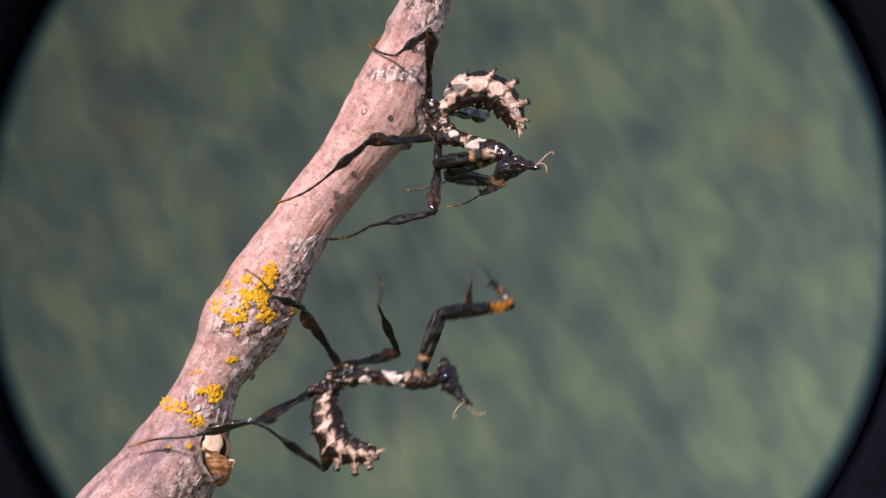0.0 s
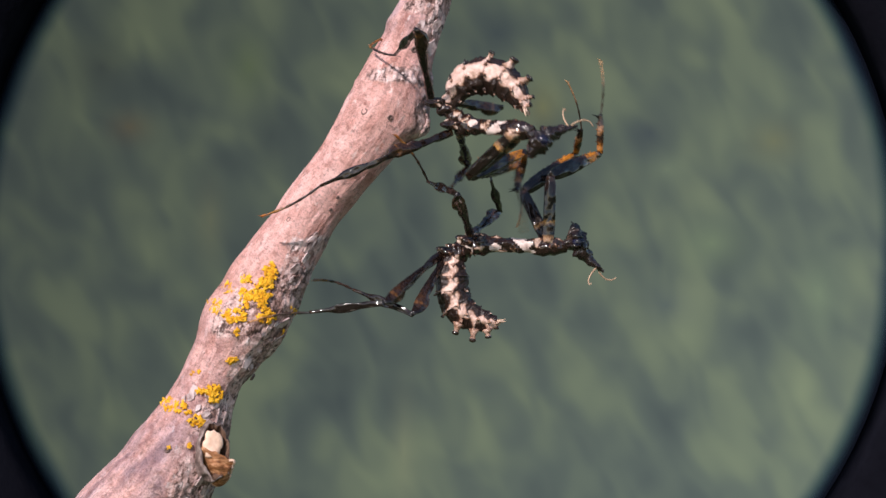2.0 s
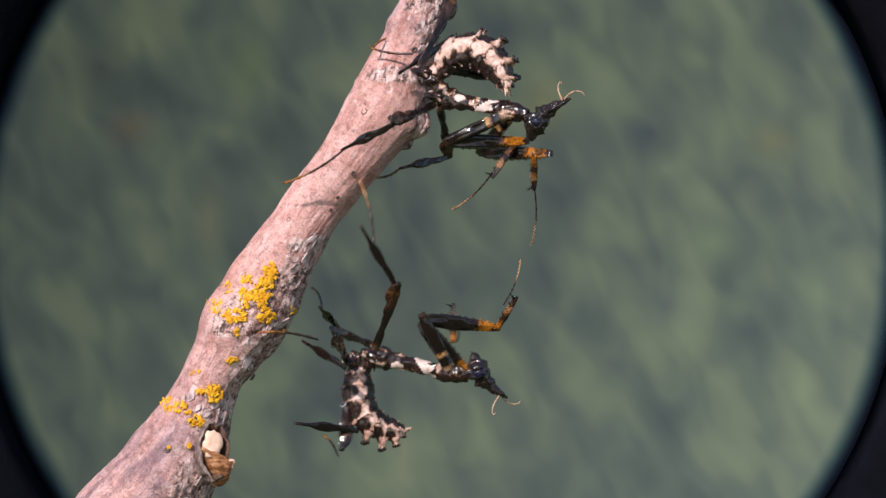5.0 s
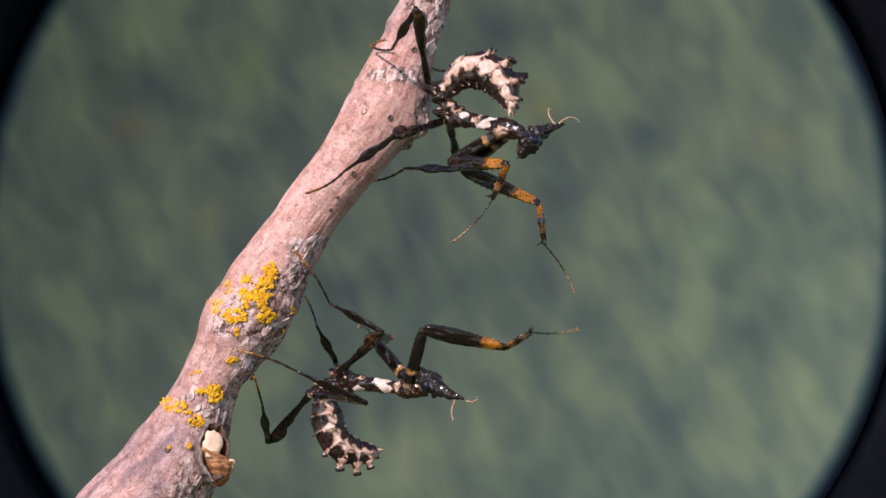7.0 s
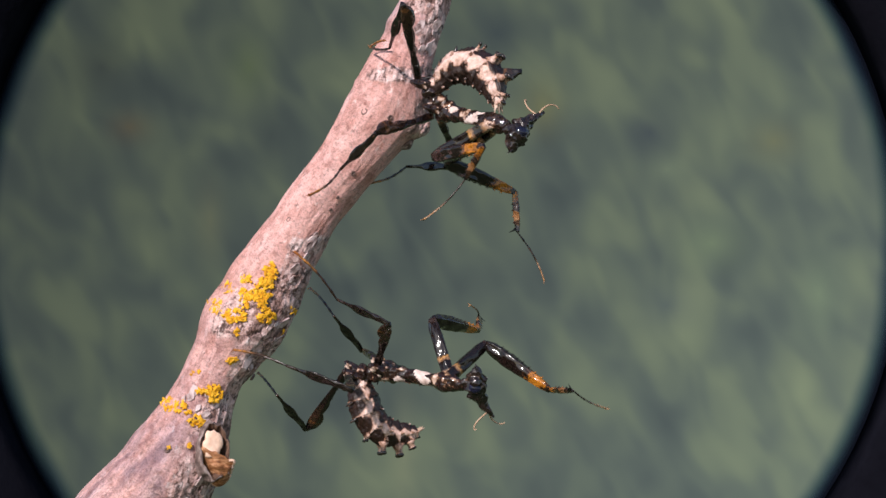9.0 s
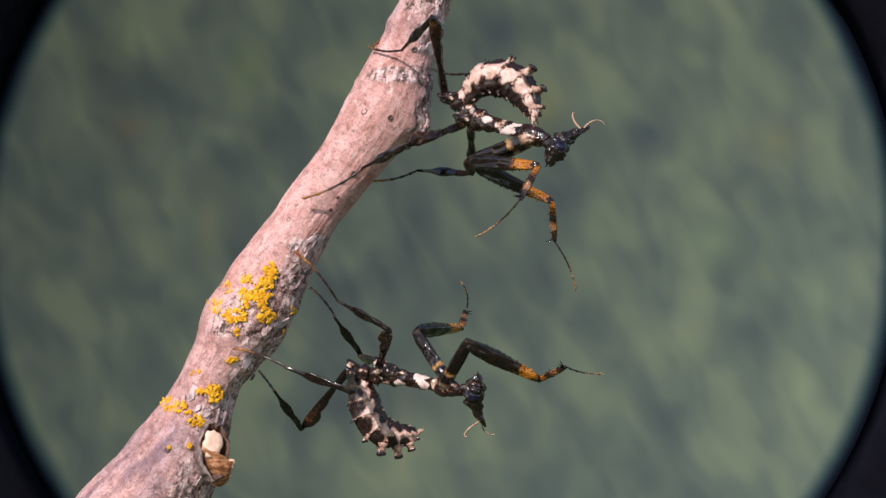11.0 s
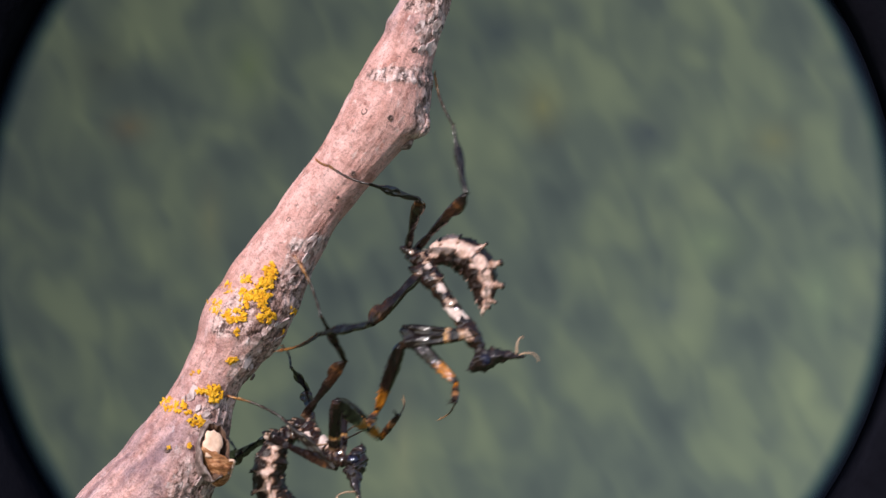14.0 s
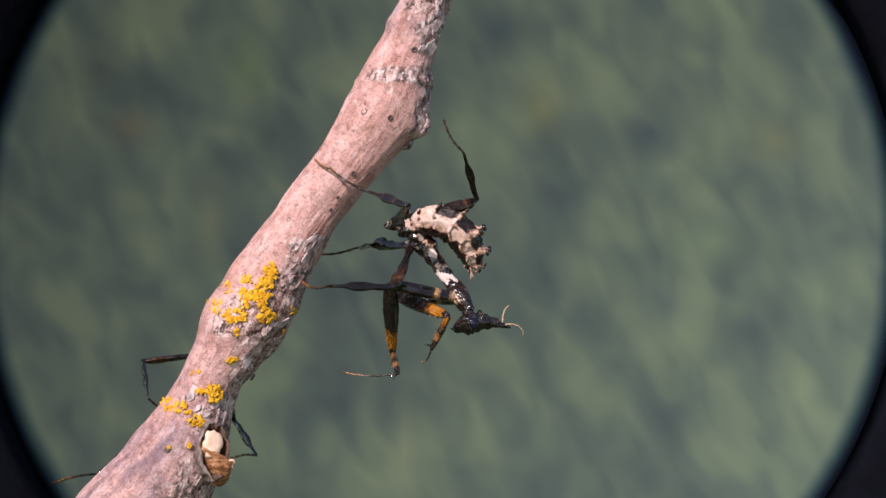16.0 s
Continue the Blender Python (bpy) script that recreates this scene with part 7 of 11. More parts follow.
    walk(upper["f1tarsus"], [
        (0, mm(-0.91, 3.79, -2.45, -157, 32, -100)), (0.5, mm(-0.91, 3.79, -2.45, -157, 32, -100)), (1, mm(1.15, 3.77, -2.33, -120, 35, -76)),
        (1.5, mm(3.72, 2.54, -3.63, -125, 62, -102)), (2, mm(0.46, 6.51, -3, -83, 56, -42)), (2.5, mm(1.44, 4.65, -1.83, -54, 31, -17)),
        (2.667, mm(1.15, 5.48, -1.06, -19, 1, 14)), (2.833, mm(0.87, 6.31, -0.28, 2, -40, 28)), (3, mm(0.58, 7.14, 0.5, 48, -81, 7)),
        (3.2, mm(1.96, 6.26, 0.08, -1, -39, 82)), (3.4, mm(3.35, 5.37, -0.35, 13, 5, 107)), (3.433, mm(4.71, 4.27, -0.73, 52, 36, 87)),
        (3.475, mm(6.08, 3.17, -1.12, 114, 70, 105)), (3.525, mm(6.08, 3.17, -1.12, 114, 70, 105)), (3.6, mm(5.42, 5.42, -3.15, 155, 9, 144)),
        (3.8, mm(3.38, 1.22, -4.84, 115, 17, 114)), (4, mm(3.75, 1.19, -4.06, 146, 39, 151)), (4.2, mm(3.75, 1.19, -4.06, 146, 39, 151)),
        (6.3, mm(5.97, -0.14, -4.88, 173, 66, -143)), (6.5, mm(5.97, -0.14, -4.88, 173, 66, -143)), (7, mm(5.9, -0.16, -4.91, 175, 65, -143)),
        (7.5, mm(7.97, -3.44, -5.15, 143, 62, 167)), (8.5, mm(7.63, -2.59, -5.15, 177, 63, -155)), (9, mm(5.64, -1.43, -4.32, 175, 63, -138)),
        (9.2, mm(5.58, -1.49, -4.41, 174, 63, -139)), (11.3, mm(7.35, -2.09, -4.4, 151, 55, -177)), (12, mm(7.35, -2.09, -4.4, 152, 55, -177)),
        (12.267, mm(6.83, 1.59, -6.9, -136, 53, -108)), (12.5, mm(6.36, 4.81, -9.1, -108, 25, -81)), (12.667, mm(6.67, 3.9, -8.16, -159, 13, -108)),
        (12.833, mm(6.97, 2.99, -7.22, 159, -14, -117)), (13, mm(7.27, 2.08, -6.28, 111, -39, -103)), (13.167, mm(7.53, 2.04, -6.41, 158, -10, -135)),
        (13.333, mm(7.8, 2.01, -6.53, -169, 30, -140)), (13.5, mm(8.06, 1.98, -6.66, -108, 62, -103)), (14, mm(6.1, 0.86, -10.16, -121, 49, -103)),
        (14.5, mm(9.54, 2.46, -8.8, -95, 15, -75)), (15, mm(6.41, 2.19, -6.14, -112, 45, -90)), (15.3, mm(7.31, 0.24, -4.98, -41, 36, -41)),
        (15.5, mm(3.47, 0.72, -11.82, -72, 56, -53)), (15.533, mm(4.05, 0.19, -11.83, -53, 38, -55)), (15.6, mm(5.2, -0.87, -11.86, -18, 8, -74)),
        (15.7, mm(3.47, 1.4, -11.13, 9, -8, -92)), (15.767, mm(4.5, 0.76, -9.81, -23, 21, -81)), (15.867, mm(6.03, -0.21, -7.82, -95, 60, -111)),
        (15.93, mm(7.05, -0.85, -6.49, -173, 51, -164)), (16, mm(7.05, -0.85, -6.49, -173, 51, -164))])
    walk(upper["f2coxa"], [
        (0, mm(5, 0.34, -0.25, 151, 30, 174)), (0.5, mm(5, 0.34, -0.25, 151, 30, 174)), (1, mm(5, 0.34, -0.25, 154, 36, 172)), (1.5, mm(5, 0.34, -0.25, -172, 40, -148)),
        (2, mm(5, 0.34, -0.25, 152, 38, 177)), (2.5, mm(5, 0.34, -0.25, 75, 37, 123)), (3, mm(5, 0.34, -0.25, 122, 49, 163)), (3.4, mm(5, 0.34, -0.25, 121, 39, 148)),
        (3.475, mm(5, 0.34, -0.25, 176, 29, -176)), (3.525, mm(5, 0.34, -0.25, 176, 29, -176)), (3.6, mm(5, 0.34, -0.25, 113, 28, 141)),
        (3.8, mm(5, 0.34, -0.25, 97, 26, 111)), (4, mm(5, 0.34, -0.25, 122, 31, 125)), (4.2, mm(5, 0.34, -0.25, 122, 31, 125)), (6.3, mm(5, 0.34, -0.25, 142, 43, 172)),
        (6.5, mm(5, 0.34, -0.25, 142, 43, 172)), (7, mm(5, 0.34, -0.25, 144, 41, 171)), (7.5, mm(5, 0.34, -0.25, 161, 44, -177)),
        (8.5, mm(5, 0.34, -0.25, 163, 45, -175)), (9, mm(5, 0.34, -0.25, 144, 41, 179)), (9.2, mm(5, 0.34, -0.25, 145, 40, 179)),
        (11.3, mm(5, 0.34, -0.25, 161, 37, -175)), (12, mm(5, 0.34, -0.25, 161, 37, -175)), (12.5, mm(5, 0.34, -0.25, -155, 68, -136)),
        (13, mm(5, 0.34, -0.25, -157, 55, -153)), (13.5, mm(5, 0.34, -0.25, 158, 56, 157)), (14, mm(5, 0.34, -0.25, 169, 48, 178)),
        (14.5, mm(5, 0.34, -0.25, 18, 81, 35)), (15, mm(5, 0.34, -0.25, -180, 45, -163)), (15.3, mm(5, 0.34, -0.25, 153, 37, 155)),
        (15.5, mm(5, 0.34, -0.25, 149, 79, 171)), (15.6, mm(5, 0.34, -0.25, -124, 73, -130)), (15.7, mm(5, 0.34, -0.25, 168, 32, 155)),
        (15.93, mm(5, 0.34, -0.25, -179, 47, -172)), (16, mm(5, 0.34, -0.25, -179, 47, -172))])
    walk(upper["f2femur"], [
        (0, mm(0.95, 0.75, -2.64, -10, -11, 86)), (0.5, mm(0.95, 0.75, -2.64, -10, -11, 86)), (1, mm(1.22, 0.87, -3.02, -23, -23, 80)),
        (1.5, mm(1.92, -1.59, -3.26, -15, -15, 66)), (2, mm(1.27, 0.52, -3.13, -18, -13, 98)), (2.5, mm(2.94, 3.49, -3.1, -26, -22, 106)),
        (3, mm(2.04, 1.26, -3.81, -16, -12, 112)), (3.4, mm(1.89, 2.25, -3.25, -22, -14, 98)), (3.433, mm(1.39, 1.13, -2.9, 23, 30, 77)),
        (3.475, mm(0.89, 0.02, -2.54, 115, 70, 128)), (3.525, mm(0.89, 0.02, -2.54, 115, 70, 128)), (3.567, mm(1.33, 1.51, -2.5, 30, 34, 83)),
        (3.6, mm(1.78, 2.99, -2.46, -12, -7, 100)), (3.7, mm(2.64, 3.65, -2.4, 3, -22, 29)), (3.8, mm(3.5, 4.3, -2.34, 23, -13, -45)),
        (4, mm(2.68, 3.63, -2.71, 16, -12, -37)), (4.2, mm(2.68, 3.63, -2.71, 16, -12, -37)), (5.267, mm(2.11, 2.21, -3.08, 6, -5, 5)),
        (6.3, mm(1.56, 0.84, -3.44, 2, 6, 45)), (6.5, mm(1.56, 0.84, -3.44, 2, 6, 45)), (7, mm(1.47, 0.87, -3.33, 3, 5, 47)), (7.5, mm(1.62, 0.17, -3.54, 2, 5, 44)),
        (8.5, mm(1.66, 0.03, -3.57, 3, 6, 45)), (9, mm(1.46, 0.4, -3.37, 3, 2, 74)), (9.2, mm(1.41, 0.41, -3.32, 4, 2, 74)), (11.3, mm(1.25, 0.01, -3.09, 1, 6, 40)),
        (12, mm(1.25, 0.01, -3.09, 1, 6, 40)), (12.5, mm(3.7, -0.9, -4.61, 3, 18, 26)), (13, mm(2.58, -0.92, -4.1, 7, -19, -21)),
        (13.5, mm(2.6, 1.37, -4.18, -11, 9, -50)), (14, mm(1.85, 0.44, -3.76, 5, -10, -13)), (14.5, mm(5.64, 0.79, -4.91, -40, 22, -51)),
        (15, mm(1.82, -0.64, -3.6, 4, -1, -37)), (15.3, mm(1.61, 1.95, -3.11, 3, -2, -42)), (15.4, mm(2.87, 1.22, -4, -33, 28, -40)),
        (15.5, mm(4.14, 0.48, -4.89, -85, 52, -64)), (15.6, mm(4.09, -0.74, -4.76, -42, 26, -72)), (15.7, mm(1.38, 2.01, -2.78, 3, -4, -35)),
        (15.93, mm(1.8, -0.13, -3.69, 14, -27, -22)), (16, mm(1.8, -0.13, -3.69, 14, -27, -22))])
    walk(upper["f2tibia"], [
        (0, mm(1.38, 6.51, -1.54, -144, 30, -83)), (0.5, mm(1.38, 6.51, -1.54, -144, 30, -83)), (1, mm(2.2, 6.21, -0.77, -125, 39, -81)),
        (1.5, mm(4.23, 3.61, -1.78, -131, 37, -99)), (2, mm(0.47, 6.2, -1.84, -89, 46, -47)), (2.167, mm(0.8, 7.05, -1.54, -133, 20, -109)),
        (2.333, mm(1.13, 7.9, -1.23, -139, -23, -145)), (2.5, mm(1.46, 8.75, -0.93, -102, -58, 153)), (2.733, mm(0.73, 7.74, -1.69, 12, -72, 31)),
        (3, mm(-0.1, 6.59, -2.56, 38, -25, -5)), (3.4, mm(1.1, 7.91, -1.87, 46, -17, -36)), (3.475, mm(-0.34, 1.61, -8.07, 3, -16, 4)),
        (3.525, mm(-0.34, 1.61, -8.07, 3, -16, 4)), (3.6, mm(0.72, 8.73, -1.76, -32, 13, -30)), (3.7, mm(4.14, 4.49, -1.4, 7, 42, 27)),
        (3.8, mm(7.57, 0.26, -1.05, 55, 23, 93)), (4, mm(7.27, 0.17, -1.51, 80, 54, 100)), (4.2, mm(7.27, 0.17, -1.51, 80, 54, 100)),
        (6.3, mm(5.71, 4.95, -4.03, 26, 57, 73)), (6.5, mm(5.71, 4.95, -4.03, 26, 57, 73)), (7, mm(5.44, 5.18, -3.89, 3, 64, 46)), (7.5, mm(5.81, 4.26, -4.1, 1, 71, 28)),
        (8.5, mm(5.79, 4.17, -4.17, 2, 71, 29)), (9, mm(3.11, 6.04, -3.53, -11, 67, 33)), (9.2, mm(3.04, 6.05, -3.52, -6, 69, 38)),
        (11.3, mm(5.75, 3.74, -3.68, 26, 64, 65)), (12, mm(5.75, 3.74, -3.68, 26, 64, 65)), (12.5, mm(8.73, 1.54, -6.44, -33, 41, -27)),
        (13, mm(7.76, -2.89, -2.14, -24, 30, -42)), (13.5, mm(6.34, -3.08, -5.1, -17, 26, -32)), (14, mm(7.49, -0.9, -2.77, -38, 15, -59)),
        (14.267, mm(8.34, -2.25, -5.08, -11, 21, 9)), (14.5, mm(9.09, -3.43, -7.09, 4, 3, 65)), (15, mm(6.48, -4.22, -3.47, 12, 12, 60)),
        (15.133, mm(6.25, -3.23, -3.23, 5, 5, 28)), (15.3, mm(5.95, -2, -2.93, 3, -6, -11)), (15.4, mm(5.84, -2.39, -6.22, -2, 40, 6)),
        (15.5, mm(5.73, -2.78, -9.51, 67, 81, 89)), (15.6, mm(5.72, -5.79, -7.29, -5, 73, -13)), (15.7, mm(6.19, -1.34, -2.33, -24, 17, -60)),
        (15.8, mm(6.4, -1.65, -1.77, -18, 48, -32)), (15.93, mm(6.68, -2.06, -1.03, 55, 63, 65)), (16, mm(6.68, -2.06, -1.03, 55, 63, 65))])
    walk(upper["f2tarsus"], [
        (0, mm(1.68, 4.04, -2.99, 146, 24, 162)), (0.5, mm(1.68, 4.04, -2.99, 146, 24, 162)), (1, mm(2.55, 4, -2.57, 133, 21, 141)),
        (1.5, mm(3.88, 1.35, -3.53, 138, 22, 132)), (2, mm(1.84, 4.73, -3.9, 64, 43, 113)), (2.167, mm(1.25, 6.3, -2.1, 29, 3, 74)),
        (2.333, mm(0.67, 7.87, -0.3, 19, -47, 55)), (2.5, mm(0.08, 9.44, 1.51, 150, -79, -97)), (2.667, mm(0.89, 8.41, 0.56, -4, -60, 87)),
        (2.833, mm(1.69, 7.38, -0.39, 11, -22, 106)), (3, mm(2.49, 6.35, -1.34, 37, 8, 133)), (3.4, mm(3.34, 6.3, -1.01, -1, 0, 108)),
        (3.433, mm(2.88, 4.05, -4.14, 44, 28, 96)), (3.475, mm(2.42, 1.8, -7.27, 106, 54, 117)), (3.525, mm(2.42, 1.8, -7.27, 106, 54, 117)),
        (3.567, mm(2.78, 4.56, -4.83, -172, 22, 146)), (3.6, mm(3.14, 7.31, -2.4, -112, -10, 124)), (3.8, mm(7.41, 2.9, -2.18, -46, 3, 99)),
        (3.867, mm(7.26, 2.55, -2.73, -10, 25, 81)), (3.933, mm(7.11, 2.2, -3.28, 30, 54, 80)), (4, mm(6.97, 1.84, -3.83, 118, 68, 134)),
        (4.2, mm(6.97, 1.84, -3.83, 118, 68, 134)), (6.3, mm(6.16, 6.46, -6.44, 9, 34, 55)), (6.5, mm(6.16, 6.46, -6.44, 9, 34, 55)),
        (7, mm(6.32, 6.07, -6.48, 9, 38, 55)), (7.5, mm(6.66, 4.71, -6.82, 23, 38, 62)), (8.5, mm(6.6, 4.63, -6.9, 24, 34, 66)), (9, mm(4.03, 6.65, -6.19, 1, 42, 45)),
        (9.2, mm(3.86, 6.71, -6.2, 1, 44, 45)), (11.3, mm(6.28, 4.87, -6.27, 21, 42, 67)), (12, mm(6.28, 4.87, -6.27, 21, 42, 67)),
        (12.5, mm(10.65, 0.54, -8.35, 38, 23, 80)), (13, mm(9.62, -4.56, -3.58, 33, 21, 61)), (13.5, mm(8.52, -4.46, -6.38, 80, 28, 88)),
        (14, mm(8.9, -3.29, -3.52, 68, 25, 93)), (14.5, mm(10.3, -0.82, -7.25, 14, 6, 82)), (15, mm(7.89, -1.77, -4.07, 44, 24, 84)),
        (15.3, mm(8.76, -2.55, -2.63, 32, 40, 61)), (15.5, mm(5.74, -2.32, -12.36, 70, 63, 94)), (15.6, mm(6.53, -5.98, -10.04, 99, 44, 89)),
        (15.7, mm(7.56, -3.72, -3.19, 158, 24, 131)), (15.93, mm(7.24, -0.89, -3.61, 116, 27, 111)), (16, mm(7.24, -0.89, -3.61, 116, 27, 111))])
    walk(lower["root"], [
        (0, mm(-6.78, 0, -8.94, 180, 4, 0)), (0.5, mm(-4.54, 0, -6.37, 180, -1, 0)), (1, mm(-1.34, 0, -4.16, 180, 7, 0)), (1.5, mm(1.47, 0, -1.82, 180, 11, 0)),
        (2, mm(2.42, 0, 0.37, 180, 2, 0)), (2.5, mm(0.26, 0, -2.04, 180, 0, 0)), (3, mm(-0.49, 0.15, -0.04, -171, -15, -32)),
        (3.4, mm(-0.38, 0.13, 0.08, -162, -33, -31)), (3.438, mm(-4.39, -2.6, 3.21, -175, -52, -53)), (3.475, mm(-8.39, -5.42, 6.37, -172, -74, -87)),
        (3.525, mm(-8.39, -5.42, 6.37, -172, -74, -87)), (3.562, mm(-5.29, -3.07, 3.15, 179, -42, -56)), (3.6, mm(-2.18, -0.82, -0.02, -172, -11, -38)),
        (3.8, mm(-3.33, 0, -4.08, 180, 15, 0)), (4, mm(-3.33, 0, -4.28, 180, 15, 0)), (4.2, mm(-3.17, 0, -5, 180, 16, 0)), (6.3, mm(-6.88, 0, -9.4, -155, 7, -23)),
        (6.5, mm(-6.88, 0, -9.4, -155, 7, -23)), (7, mm(-6.96, 0, -9.36, -155, 5, -22)), (7.5, mm(-5.28, 0, -9.08, -155, 3, -29)), (8, mm(-4.36, 0, -8.84, -152, 4, 30)),
        (8.5, mm(-4, 0, -8.56, -154, 2, -27)), (9, mm(-3.96, 0, -8.68, -158, 7, -31)), (9.2, mm(-3.96, 0, -8.68, -158, 8, -31)),
        (11.3, mm(-3.84, 0, -8.92, -159, 8, -35)), (11.5, mm(-3.84, 0, -8.92, -159, 8, -35)), (12, mm(-6.08, 0, -8.56, -156, 6, -33)),
        (12.5, mm(-6.24, 0, -8.56, -156, 6, -34)), (13, mm(-6.56, 0, -9.64, -152, 1, -32)), (13.5, mm(-7.76, 0, -10.96, 165, 10, -50)),
        (14, mm(-9.76, 1.25, -12.84, 152, 17, -61)), (14.5, mm(-12.56, 3.72, -13.9, 167, 12, -49)), (15, mm(-15.67, 6.72, -14.02, -146, -41, -78)),
        (15.3, mm(-15.56, 6.74, -13.71, -140, -38, -85)), (15.5, mm(-16.61, 6.74, -13.28, -93, -35, -74)), (15.7, mm(-16.66, 6.57, -10.66, -71, -62, -28)),
        (15.93, mm(-16.52, 6.55, -6.98, -80, -59, -18)), (16, mm(-16.52, 6.55, -6.98, -80, -59, -18))])
    walk(lower["thorax"], [
        (0, mm(-1.35, -0.74, 1.15, 17, 37, 29)), (0.5, mm(-1.46, -0.72, 1.02, 14, 32, 26)), (1, mm(-1.23, -1.24, 0.8, 20, 25, 45)),
        (1.5, mm(-1.25, -1.04, 1.02, 22, 32, 40)), (2, mm(-1.42, -1.07, 0.71, 14, 22, 37)), (2.5, mm(-1.81, 0.03, 0.64, 0, 19, -1)),
        (3, mm(-1.49, 0.92, 0.78, 0, 24, -32)), (3.4, mm(-1.7, 0.84, 0.31, 0, 9, -26)), (3.475, mm(-1.8, 0.32, 0.59, -3, 18, -10)),
        (3.525, mm(-1.8, 0.32, 0.59, -3, 18, -10)), (3.6, mm(-1.29, 1.03, 0.98, -1, 31, -39)), (3.8, mm(-1.25, -1.07, 0.99, 22, 31, 41)),
        (4, mm(-1.45, -0.78, 0.99, 14, 31, 28)), (4.2, mm(-1.48, -0.99, 0.72, 12, 22, 34)), (6.3, mm(-1.45, -0.22, 1.24, 20, 40, 9)),
        (6.5, mm(-1.45, -0.22, 1.24, 20, 40, 9)), (7, mm(-1.61, -0.12, 1.04, 13, 33, 4)), (7.5, mm(-1.79, 0.7, -0.04, 3, -1, -21)),
        (8, mm(-1.47, -1.03, 0.67, 6, 20, 35)), (8.5, mm(-1.86, 0.46, -0.04, 1, -1, -14)), (9, mm(-1.68, 0.91, 0.16, 4, 5, -28)), (9.2, mm(-1.68, 0.92, 0.19, 5, 6, -29)),
        (11.3, mm(-1.5, 1.18, -0.16, 6, -5, -38)), (11.5, mm(-1.49, 1.21, -0.13, 6, -4, -39)), (12, mm(-1.85, 0.31, 0.42, 7, 13, -10)),
        (12.5, mm(-1.85, 0.23, 0.46, 7, 14, -7)), (13, mm(-1.84, 0.06, 0.54, 6, 16, -2)), (13.5, mm(-1.76, 0.2, 0.74, 18, 23, -6)), (14, mm(-1, 0.64, 1.51, 18, 52, -33)),
        (14.5, mm(-1.28, 0.55, 1.32, 17, 44, -23)), (15, mm(-1.6, 1.01, 0.31, -1, 9, -32)), (15.3, mm(-0.9, 1.6, 0.56, -6, 17, -61)),
        (15.5, mm(-1.35, 1.23, -0.6, 1, -18, -43)), (15.7, mm(-1.92, -0.12, -0.04, 1, -1, 4)), (15.93, mm(-1.9, 0.19, -0.24, 1, -7, -6)),
        (16, mm(-1.9, 0.19, -0.24, 1, -7, -6))])
    walk(lower["head"], [
        (0, mm(6.3, 0, 0, -9, -27, 19)), (0.5, mm(6.3, 0, 0, -2, -23, 3)), (1, mm(6.3, 0, 0, -1, -19, 4)), (1.5, mm(6.3, 0, 0, -2, -17, 5)),
        (2, mm(6.3, 0, 0, 0, -31, 0)), (2.5, mm(6.3, 0, 0, -2, -20, 4)), (3, mm(6.3, 0, 0, -19, -16, 29)), (3.4, mm(6.3, 0, 0, 5, 19, -11)),
        (3.475, mm(6.3, 0, 0, -1, -4, 5)), (3.525, mm(6.3, 0, 0, -1, -4, 5)), (3.6, mm(6.3, 0, 0, -22, -35, -2)), (3.8, mm(6.3, 0, 0, -3, -7, 25)),
        (4, mm(6.3, 0, 0, 0, -14, 4)), (4.2, mm(6.3, 0, 0, -1, -16, 4)), (6.3, mm(6.3, 0, 0, 6, -17, -32)), (6.5, mm(6.3, 0, 0, 6, -17, -32)),
        (7, mm(6.3, 0, 0, -1, 5, 14)), (7.5, mm(6.3, 0, 0, 16, -28, -47)), (7.733, mm(6.3, 0, 0, 1, -10, -2)), (8, mm(6.3, 0, 0, 5, 17, 45)),
        (8.267, mm(6.3, 0, 0, -2, -4, 7)), (8.5, mm(6.3, 0, 0, 4, -23, -28)), (9, mm(6.3, 0, 0, 3, -53, -27)), (9.2, mm(6.3, 0, 0, 2, -54, -26)),
        (11.3, mm(6.3, 0, 0, 3, -64, -31)), (11.5, mm(6.3, 0, 0, 2, -63, -30)), (12, mm(6.3, 0, 0, 1, -64, -28)), (12.5, mm(6.3, 0, 0, -49, -16, 37)),
        (13, mm(6.3, 0, 0, -55, -21, 41)), (13.5, mm(6.3, 0, 0, -43, -37, 8)), (14, mm(6.3, 0, 0, -18, -24, -18)), (14.5, mm(6.3, 0, 0, -33, -40, -2)),
        (15, mm(6.3, 0, 0, 1, 5, -21)), (15.3, mm(6.3, 0, 0, 13, 23, -7)), (15.5, mm(6.3, 0, 0, 4, 16, -27)), (15.7, mm(6.3, 0, 0, 0, -1, -4)),
        (15.93, mm(6.3, 0, 0, 0, -3, -3)), (16, mm(6.3, 0, 0, 0, -3, -3))])
